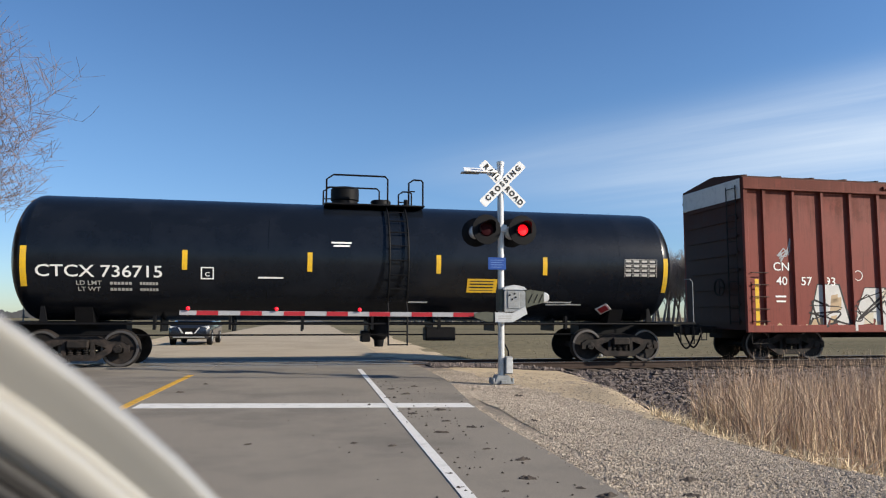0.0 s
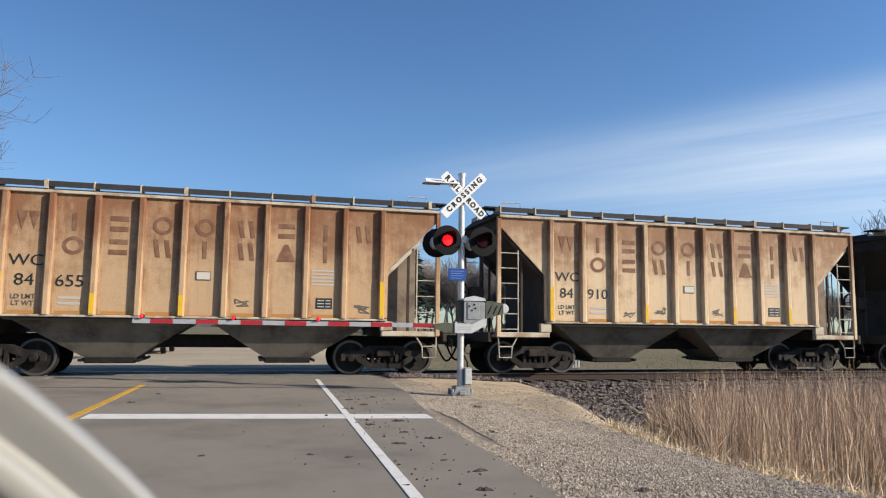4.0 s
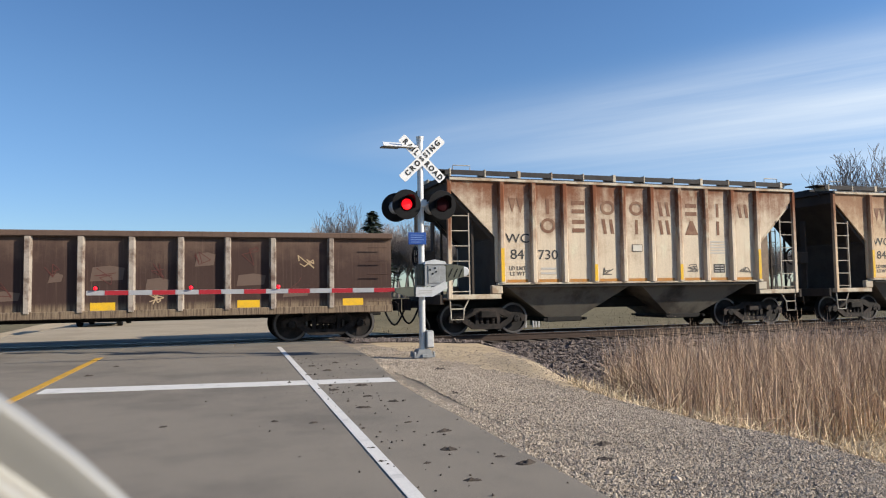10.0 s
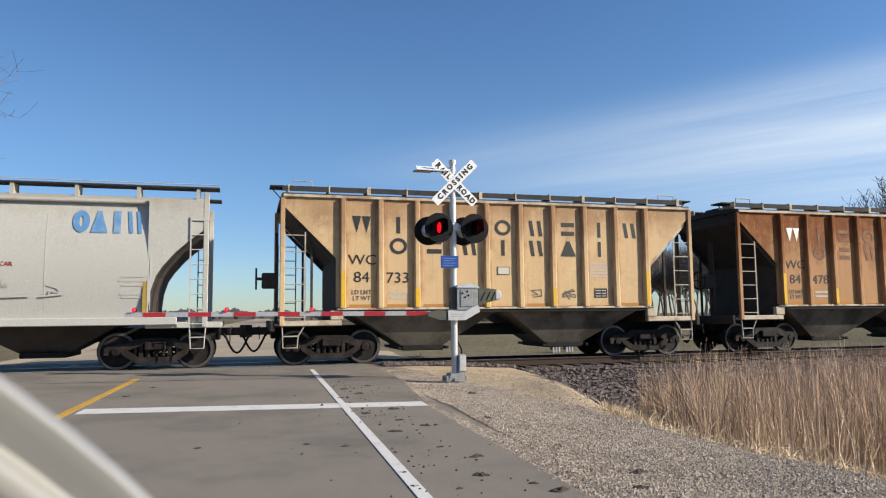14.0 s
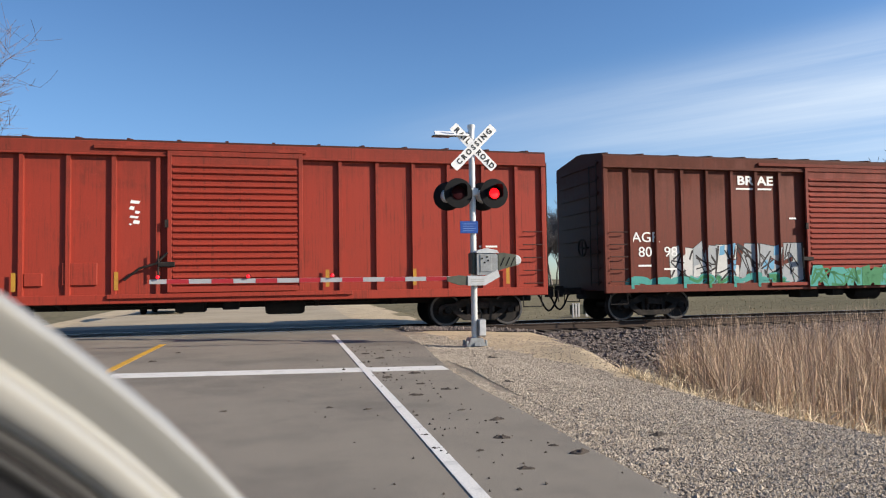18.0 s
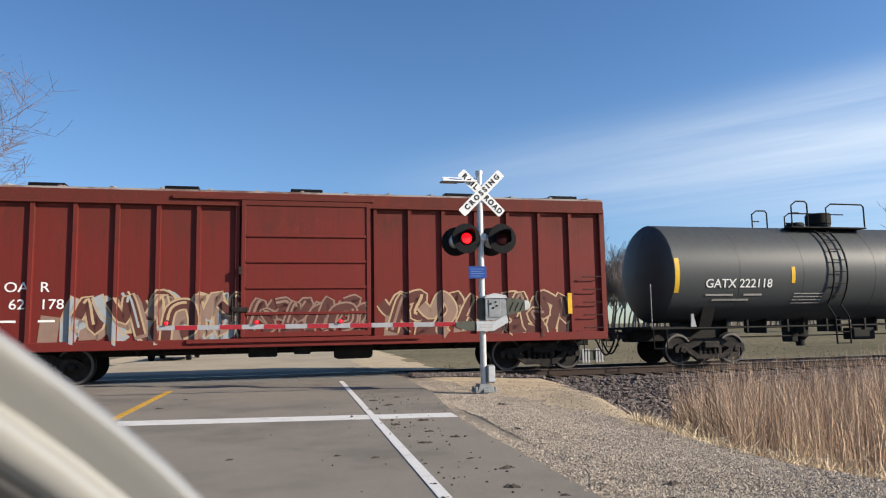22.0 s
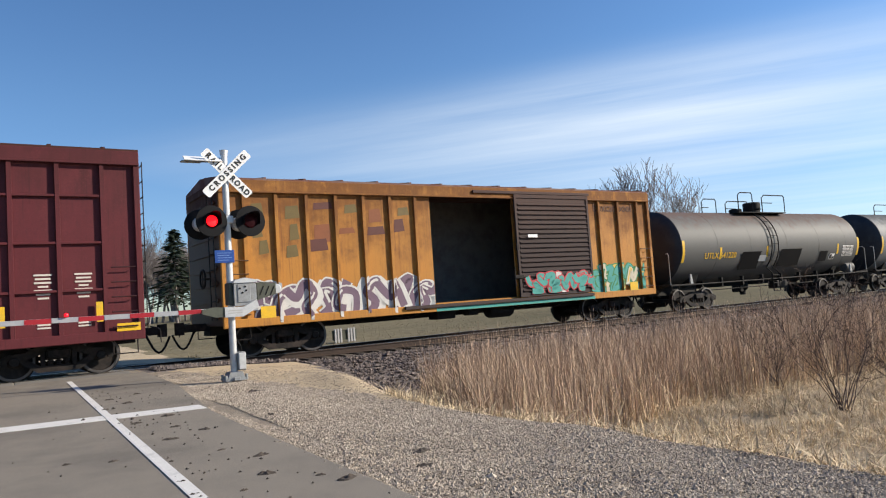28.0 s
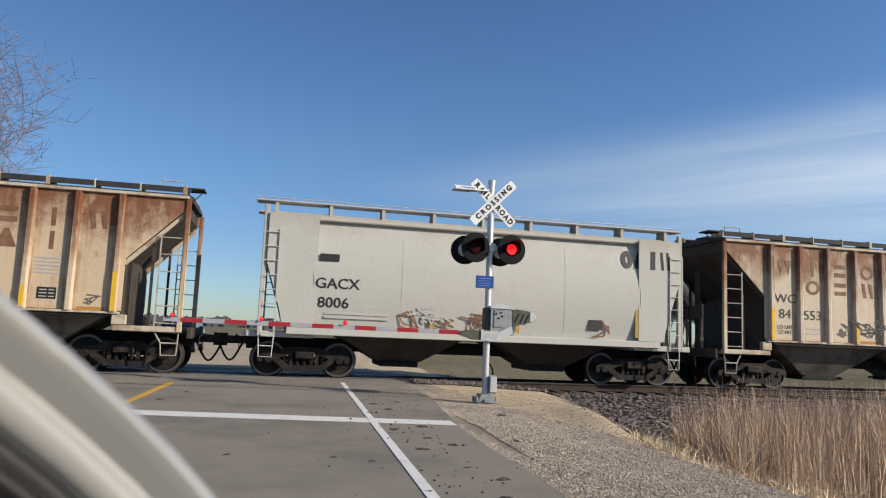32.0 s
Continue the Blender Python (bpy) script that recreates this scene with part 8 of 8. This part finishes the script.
def plant_trees():
    big = branch_mesh(5, 16.5, 0.75, 5, M["twig"], "tree", 0.24, 4, 0.2, 30000, 7.6, 0.008)
    x, y, _ = polar(-24.0, 40)
    tree("tall bare tree with fine pinkish twigs beside the far road", big, pose(x, y, -0.2, 0, 0, 40))
    kinds = [branch_mesh(s, 19, 0.6, 4, M["bark"], "tree", 0.30, 3, 0.45, 3200, 5.5, 0.028) for s in (11, 12, 13, 14, 15)]
    # wood along the far edge of the field
    rnd = random.Random(21)
    for i in range(124):
        az = 7.0 + 36 * (i + rnd.uniform(0, 0.9)) / 124
        d = rnd.uniform(165, 215) + 40 * (az > 36)
        x, y, _ = polar(az, d)
        s = rnd.uniform(0.84, 1.1) * (0.7 if az > 38 else 1)
        t = tree("bare grey tree in the wood across the field", rnd.choice(kinds), pose(x, y, -0.3, 0, 0, rnd.uniform(0, 360)), "trees of the wood")
        t.scale = (s * 1.1, s * 1.1, s)
    for az, d, s in ((23.3, 150, 1.1), (8.3, 150, 1.0)):
        x, y, _ = polar(az, d)
        t = tree("slender bare tree standing above the wood", kinds[2], pose(x, y, -0.3, 0, 0, 20), "trees of the wood")
        t.scale = (0.75, 0.75, 1.12 * s)
    airy = [branch_mesh(s, 19, 0.5, 4, M["bark"], "tree", 0.32, 2, 0.5, 1500, 5.0, 0.03) for s in (41, 42, 43)]
    for az, d, s, k in ((46.7, 112, 1.06, 0), (48.1, 116, 1.16, 1), (49.6, 112, 1.03, 2)):
        x, y, _ = polar(az, d)
        t = tree("bare tree in a clump beyond the tracks", airy[k], pose(x, y, -0.3, 0, 0, 77 * k), "clump of bare trees")
        t.scale = (s, s, s)
    # one dark pine
    x, y, _ = polar(10.9, 128)
    pine = thing("pine_tree", "dark green pine in front of the bare wood", "tree", at=pose(x, y, -0.3))
    part("trunk", Mesh().rod((0, 0, 0), (0, 0, 14), 0.25, 8, 0.05), M["bark"], pine)
    v, f = [], []
    for i in range(900):
        z = 4 + 12 * rnd.random()
        r = (16.5 - z) * 0.40 * math.sqrt(rnd.random()) + 0.3
        a = rnd.uniform(0, 6.28)
        c = Vector((r * math.cos(a), r * math.sin(a), z - r * 0.25))
        u, w = Vector((math.cos(a), math.sin(a), -0.25)) * rnd.uniform(0.4, 0.9), Vector((-math.sin(a), math.cos(a), rnd.uniform(-0.3, 0.3))) * rnd.uniform(0.2, 0.45)
        k = len(v)
        v += [c - u - w, c + u - w * 0.3, c + u * 0.8 + w, c - u + w * 0.6]
        f.append((k, k + 1, k + 2, k + 3))
    part("crown", Mesh().add(v, f), M["pine"], pine)
    # far tree line on the left, low on the horizon
    m = Mesh()
    for i in range(2600):
        az = -40 + 47 * rnd.random()
        x, y, _ = polar(az, rnd.uniform(560, 700))
        h = rnd.uniform(4, 9.5) * (0.75 + 0.55 * noise.noise((az * 0.6, 0, 0)) + 0.25 * noise.noise((az * 4, 3, 0)))
        w = rnd.uniform(1.4, 3.2)
        rim = [(x + w * math.cos(a) * rnd.uniform(0.8, 1.1), y, h * (0.62 + 0.38 * math.sin(a) * rnd.uniform(0.75, 1.05))) for a in (radians(d) for d in range(0, 181, 22))]
        m.add([(x + w * 0.7, y, -1)] + rim + [(x - w * 0.7, y, -1)], [tuple(range(len(rim) + 2))])
    ob = new("far_woods", m.data("far_woods", material("hazy far woods", (0.11, 0.11, 0.12), 0.95, col2=(0.07, 0.075, 0.07), scale=0.02, fine=0.2, bump=0)))
    tagged(ob, "low hazy tree line on the horizon", "woods", kind="stuff")
    # thorn bush in the reeds: many stems from one root
    thorn = material("brown thorn twigs", (0.085, 0.06, 0.052), 0.9, scale=4, fine=20, bump=0)
    stems, twigs = Mesh(), Mesh()
    g = random.Random(31)
    for i in range(15):
        p = Vector((g.uniform(-0.12, 0.12), g.uniform(-0.12, 0.12), -0.05))
        a = g.uniform(0, 6.28)
        d = Vector((math.cos(a) * 0.5, math.sin(a) * 0.5, 1)).normalized()
        r = g.uniform(0.006, 0.013)
        for k in range(7):
            d = (d + Vector((g.gauss(0, 0.16), g.gauss(0, 0.16), g.gauss(0, 0.05)))).normalized()
            q = p + d * g.uniform(0.26, 0.36)
            stems.rod(p, q, r, 5, r * 0.8, False)
            r *= 0.8
            for _ in range(3 if k > 0 else 0):
                e = (d + Vector((g.gauss(0, 0.7), g.gauss(0, 0.7), g.gauss(0.1, 0.3)))).normalized()
                c = q
                for h in range(3):
                    e = (e + Vector((g.gauss(0, 0.2), g.gauss(0, 0.2), g.gauss(0, 0.1)))).normalized()
                    n = c + e * g.uniform(0.12, 0.22)
                    twigs.rod(c, n, 0.0035 - 0.0007 * h, 3, 0.0026 - 0.0006 * h, False)
                    if g.random() < 0.6:
                        twigs.rod(n, n + (e + Vector((g.gauss(0, 0.8), g.gauss(0, 0.8), g.gauss(0, 0.5)))).normalized() * 0.14, 0.003, 3, 0.002, False)
                    c = n
            p = q
    tr, cr = stems.data("trunk", thorn), twigs.data("crown", thorn)
    for x, y, s in ((11.0, 6.4, 0.92), (13.4, 6.7, 0.75), (12.4, 8.4, 0.7)):
        b = thing("thorn_bush", "leafless many-stemmed thorn bush among the reeds", "bush", "bushes", at=pose(x, y, ground_z(x, y), 0, 0, 50 * x))
        b.scale = (s, s, s)
        part("trunk", tr, None, b)
        part("crown", cr, None, b)


plant_trees()


# ---- small things on the ground ----
def clod(x, y, size, seed):
    rnd = random.Random(seed)
    m = Mesh()
    n, k = 14, 5
    v = [(0, 0, size * 0.10)]
    for i in range(1, k + 1):
        for j in range(n):
            a = 2 * math.pi * j / n
            r = size * 0.62 * i / k * (1 + 0.45 * noise.noise((math.cos(a) * 1.6 + seed, math.sin(a) * 1.6, 0)))
            z = size * 0.15 * (1 - (i / k) ** 2) * max(0.1, 0.6 + 1.1 * noise.noise((math.cos(a) * 2.2 * i / k + seed, math.sin(a) * 2.2 * i / k, 4)))
            v.append((r * math.cos(a), r * 0.5 * math.sin(a), z if i < k else -0.01))
    f = [(0, 1 + j, 1 + (j + 1) % n) for j in range(n)]
    for i in range(k - 1):
        f += [(1 + i * n + j, 1 + (i + 1) * n + j, 1 + (i + 1) * n + (j + 1) % n, 1 + i * n + (j + 1) % n) for j in range(n)]
    m.add(v, f)
    ob = part("mud_clod", m, M["clod"], at=pose(x, y, max(0, ground_z(x, y)) + 0.003 if x < ROAD_R else ground_z(x, y), 0, 0, rnd.uniform(-25, 25)))
    tagged(ob, "dark dried mud clod lying by the road", "mud clod", "mud clods")


for i, (x, y, s) in enumerate(((1.79, 6.07, 0.14), (1.61, 5.36, 0.13), (2.98, 5.42, 0.17), (2.67, 4.83, 0.16), (1.06, 5.61, 0.08), (1.05, 5.15, 0.08), (2.0, 4.75, 0.16), (1.5, 4.45, 0.1), (1.3, 12.2, 0.12), (1.45, 11.4, 0.14), (1.75, 12.6, 0.1), (1.65, 9.4, 0.15), (1.25, 9.1, 0.12), (1.35, 7.6, 0.13),
                               (1.75, 7.9, 0.12), (0.75, 6.9, 0.08), (1.55, 8.4, 0.1), (0.4, 7.1, 0.07), (-1.9, 13.6, 0.1), (-2.1, 12.2, 0.12), (1.1, 10.9, 0.1), (1.9, 5.0, 0.07), (1.35, 5.0, 0.06), (1.6, 6.6, 0.07), (-0.6, 7.2, 0.07), (2.6, 8.3, 0.1), (3.3, 11.4, 0.2))):
    clod(x, y, s, i)


def crumbs():
    rng = np.random.default_rng(12)

    def place(r):
        y = 4 + 10 * r.random()
        return EDGE + abs(r.normal(0, 0.55)) * (1 if r.random() < 0.85 else -1), y, 0.004
    scatter_stones("mud_crumbs", 170, place, 0.0105, M["clod"], "small dark crumbs of mud on the asphalt", 13)


crumbs()
posts = thing("marker_posts", "white marker posts with a dull board beyond the tracks", "marker posts", at=pose(13.4, 31.1, ground_z(13.4, 31.1)))
for k, x in enumerate((-0.46, -0.32, -0.18, 0.2, 0.34, 0.48)):
    part("post", Mesh().box(x - 0.045, x + 0.045, -0.03, 0.03, -0.3, 0.63, 0.012), M["arm_white"], posts)
part("board", Mesh().box(-0.6, 0.62, 0.035, 0.05, 0.1, 0.56, 0.01), M["olive"], posts)


# ---- vehicles that wait ----
def loft(rings, closed=True):
    """A skin through rings of points of equal count."""
    m = Mesh()
    n = len(rings[0])
    v = [p for r in rings for p in r]
    f = []
    for i in range(len(rings) - 1):
        for j in range(n if closed else n - 1):
            k = (j + 1) % n
            f.append((i * n + j, i * n + k, (i + 1) * n + k, (i + 1) * n + j))
    f += [tuple(range(n)), tuple(range((len(rings) - 1) * n, len(rings) * n))]
    return m.add(v, f)


def make_suv():
    paint = material("dark blue-black car paint", (0.012, 0.015, 0.022), 0.25, scale=3, fine=60, bump=0, coat=0.8)
    glass = plain("dark car glass", (0.006, 0.007, 0.009), 0.12)
    suv = thing("suv", "dark SUV waiting beyond the tracks, facing the train", "car", at=pose(-5.66, 34.6, -0.12))
    rings = []
    for y, w, z0, z1, zt in ((0.0, 0.78, 0.35, 0.8, 0.82), (0.12, 0.9, 0.28, 0.95, 0.98), (1.1, 0.94, 0.26, 1.08, 1.1), (1.3, 0.94, 0.26, 1.1, 1.15), (4.2, 0.94, 0.26, 1.1, 1.15), (4.55, 0.88, 0.32, 1.05, 1.1), (4.65, 0.8, 0.4, 0.95, 1.0)):
        rings.append([(-w, y, z0 + 0.15), (-w * 0.92, y, z0), (w * 0.92, y, z0), (w, y, z0 + 0.15), (w, y, z1 - 0.2), (w * 0.93, y, z1), (w * 0.8, y, zt), (-w * 0.8, y, zt), (-w * 0.93, y, z1), (-w, y, z1 - 0.2)])
    part("body", loft(rings), paint, suv, smooth=True)
    cab = [[(-w, y, z0), (w, y, z0), (w * 0.86, y + s, z1), (-w * 0.86, y + s, z1)] for y, s, w, z0, z1 in ((1.25, 0.0, 0.86, 1.08, 1.12), (2.0, 0.0, 0.84, 1.1, 1.66), (4.1, 0.0, 0.82, 1.1, 1.66), (4.5, 0.0, 0.8, 1.0, 1.15))]
    part("cabin", loft(cab), paint, suv)
    part("windscreen", Mesh().add([(-0.74, 1.36, 1.2), (0.74, 1.36, 1.2), (0.66, 1.9, 1.6), (-0.66, 1.9, 1.6)], [(0, 1, 2, 3)]).add([(-0.74, 1.34, 1.2), (0.74, 1.34, 1.2), (0.66, 1.88, 1.6), (-0.66, 1.88, 1.6)], [(0, 1, 2, 3)]), glass, suv, "dark windscreen")
    for s in (-1, 1):
        part("headlight", Mesh().prism([(s * 0.48, 0.72), (s * 0.85, 0.8), (s * 0.86, 0.9), (s * 0.5, 0.84)], 0.02, 0.1), plain("headlamp", (0.5, 0.52, 0.55), 0.15), suv, "clear headlight")
        part("grille_trim", Mesh().prism([(s * 0.22, 0.55), (s * 0.3, 0.55), (s * 0.5, 0.82), (s * 0.42, 0.82)], -0.02, 0.05), M["galv"], suv, "chrome strip")
        part("mirror", Mesh().box(min(s * 0.95, s * 1.12), max(s * 0.95, s * 1.12), 1.5, 1.6, 1.1, 1.24, 0.03), paint, suv)
        for y in (0.85, 3.75):
            w = part("wheel", Mesh().lathe([(0, 0.0), (0.2, 0.0), (0.24, 0.02), (0.34, 0.0), (0.355, -0.04), (0.355, -0.2), (0.3, -0.22)], 24, "x", (0, 0, 0)), M["black"], suv, "black tyre", smooth=True, at=pose(s * 0.93, y, 0.355, 0, 0, 0 if s > 0 else 180))
            part("hub", Mesh().lathe([(0, 0.015), (0.2, 0.012), (0.22, 0.0)], 16, "x"), M["alu"], w, smooth=True)
    part("bumper_trim", Mesh().box(-0.7, 0.7, -0.03, 0.06, 0.36, 0.4, 0.01), M["galv"], suv)
    part("number_plate", Mesh().box(-0.16, 0.16, -0.03, 0.02, 0.52, 0.62, 0.004), M["sign_white"], suv, "pale plate")
    part("grille", Mesh().box(-0.35, 0.35, -0.015, 0.05, 0.56, 0.8, 0.01), M["black"], suv)


make_suv()


# ---- pillar of the car that the view is taken from ----
def make_own_car():
    white = material("silver car paint", (0.33, 0.318, 0.29), 0.36, 0.2, col2=(0.27, 0.262, 0.24), scale=2, fine=60, fine_amt=0.02, bump=0, coat=1.0)
    seal = plain("black rubber seal", (0.03, 0.028, 0.026), 0.5)
    glass = plain("windscreen glass", (0.015, 0.015, 0.017), 0.3)
    car = thing("own_car", "silver car beside the viewpoint with a glossy windscreen pillar", "car")
    eye = Vector((0, 0, 1.22))

    def towards(az, el, d):
        a, e = radians(az), radians(el)
        return eye + Vector((math.sin(a) * math.cos(e), math.cos(a) * math.cos(e), math.sin(e))) * d
    # the pillar's outer edge, from the roof down to the bonnet
    ends = [towards(-20.7 - 1.25 * el - 0.0118 * el * el, el, 0.150 + 0.0022 * (6 - el)) for el in range(14, -32, -3)]
    axis = (ends[-1] - ends[0]).normalized()
    mid = ends[len(ends) // 2]
    view = (mid - eye).normalized()
    out = axis.cross(view).normalized()
    if out.x > 0:
        out = -out

    def skin(profile):
        """A profile of (away from the edge, towards the eye) carried along the edge."""
        rings = [[p + out * u - view * v for u, v in profile] for p in ends]
        n = len(profile)
        v = [q for r in rings for q in r]
        f = [(i * n + j, i * n + (j + 1) % n, (i + 1) * n + (j + 1) % n, (i + 1) * n + j) for i in range(len(rings) - 1) for j in range(n)]
        f += [tuple(range(n)), tuple(range((len(rings) - 1) * n, len(rings) * n))]
        return Mesh().add(v, f)
    # a dull flank behind the rounded edge, then a bright rounded ridge and its shaded far side
    ridge = [(0.0158 - 0.0042 * math.cos(radians(a)), -0.0006 + 0.0040 * math.sin(radians(a))) for a in range(15, 176, 15)]
    flank = [(0.0, 0.0), (0.0005, 0.0016), (0.0013, 0.0029), (0.0022, 0.0035), (0.0036, 0.0032), (0.0058, 0.0022), (0.0084, 0.0009), (0.0106, -0.0002)]
    part("pillar", skin(flank + ridge + [(0.0206, 0.0002), (0.0212, -0.002), (0.0212, -0.012), (0.004, -0.012)]), white, car, "glossy silver-white pillar", smooth=True)
    part("seal", skin([(0.0213, 0.0008), (0.0225, 0.0022), (0.0245, 0.0016), (0.0252, -0.004), (0.0213, -0.004)]), seal, car, "black rubber seal", smooth=True)
    part("trim", skin([(0.0253, 0.0022), (0.0262, 0.0034), (0.0275, 0.0026), (0.0287, 0.001), (0.0287, -0.004), (0.0253, -0.004)]), seal, car, "dark trim", smooth=True)
    part("door", Mesh().box(-0.46, 0.045, -0.9, 0.3, 0.28, 1.08, 0.03), white, car, "silver door")
    # the rest of the car, beside and behind the viewpoint
    rings = []
    for y, w, z0, zt in ((1.42, 0.58, 0.38, 0.66), (1.3, 0.68, 0.28, 0.76), (0.6, 0.74, 0.24, 0.86), (0.2, 0.75, 0.24, 0.92), (-2.2, 0.75, 0.24, 0.95), (-2.75, 0.7, 0.3, 0.93), (-2.9, 0.6, 0.4, 0.85)):
        rings.append([(-1.06 + a * w, y, z) for a, z in ((-1, z0 + 0.14), (-0.9, z0), (0.9, z0), (1, z0 + 0.14), (1, zt - 0.14), (0.9, zt), (-0.9, zt), (-1, zt - 0.14))])
    part("body", loft(rings), white, car, "silver car body", smooth=True)
    cab = [[(-1.06 - w, y, z0), (-1.06 + w, y, z0), (-1.06 + w * 0.84, y, z1), (-1.06 - w * 0.84, y, z1)] for y, w, z0, z1 in ((-0.1, 0.66, 0.90, 0.94), (-0.75, 0.66, 0.92, 1.42), (-2.1, 0.66, 0.92, 1.42), (-2.75, 0.62, 0.9, 0.96))]
    part("cabin", loft(cab), white, car)
    for q in (-1, 1):
        part("side_window", Mesh().add([(-1.06 + q * 0.665, -0.7, 0.98), (-1.06 + q * 0.665, -2.1, 0.98), (-1.06 + q * 0.58, -2.0, 1.36), (-1.06 + q * 0.58, -0.8, 1.36), (-1.06 + q * 0.655, -0.7, 0.98), (-1.06 + q * 0.655, -2.1, 0.98), (-1.06 + q * 0.57, -2.0, 1.36), (-1.06 + q * 0.57, -0.8, 1.36)], [(0, 1, 2, 3), (4, 5, 6, 7), (0, 4, 5, 1), (1, 5, 6, 2), (2, 6, 7, 3), (3, 7, 4, 0)]), glass, car)
        for y in (0.85, -2.2):
            part("wheel", Mesh().lathe([(0, -0.1), (0.2, -0.1), (0.29, -0.09), (0.3, 0), (0.29, 0.1), (0.2, 0.11), (0, 0.11)], 28, "x", (-1.06 + q * 0.68, y, 0.3)), M["black"], car, "black tyre", smooth=True)
    part("windscreen", skin([(0.0288, 0.001), (0.25, 0.03), (0.25, 0.026), (0.0288, -0.003)]), glass, car, "dark windscreen glass")


make_own_car()


# ---- what moves ----
SPEED, SLOWING = 13.2004, -0.00467


def travelled(t):
    return SPEED * t + SLOWING * t * t


def on_track(s):
    return pose(s * TC, TRACK_Y + s * TS, 0, 0, 0, TRACK_TURN)


def motions():
    for car, at in TRAIN:
        walk(car, [(t, on_track(at + travelled(t))) for t in range(0, 33, 2)])
    starts = dict((car.name, at) for car, at in TRAIN)
    for wheel, car, x in WHEELS:
        s0 = starts[car.name] + x
        rows, last = [], None
        for k in range(0, 961):
            t = k / 30
            s = s0 + travelled(t)
            if -13 < s < 30 or k in (0, 960):
                ss = min(30, max(-13, s))
                rows.append((t, pose(x, 0, WHEEL_R, 0, math.degrees((ss + 13) / WHEEL_R) % 360, 0)))
        walk(wheel, rows)
    # the two lamps take turns: each insert shows its lit face, then its dark face
    half, first = 0.59335, 0.383
    for n, (ins, sx, turn) in enumerate(lamp_inserts):
        ang = turn if n == 1 else turn + 180
        rows = [(0, pose(sx, -0.185, 2.98, 0, 0, ang))]
        k = 0
        while first + half * k < 31.9:
            f = math.ceil(30 * (first + half * k - 0.04))
            way = 89 if k % 2 == 0 else -89
            for j in (0, 1, 2):
                rows.append(((f - 1 + j) / 30, pose(sx, -0.185, 2.98, 0, 0, ang + way * j)))
            ang += 2 * way
            k += 1
        rows.append((32, pose(sx, -0.185, 2.98, 0, 0, ang)))
        walk(ins, rows)


motions()
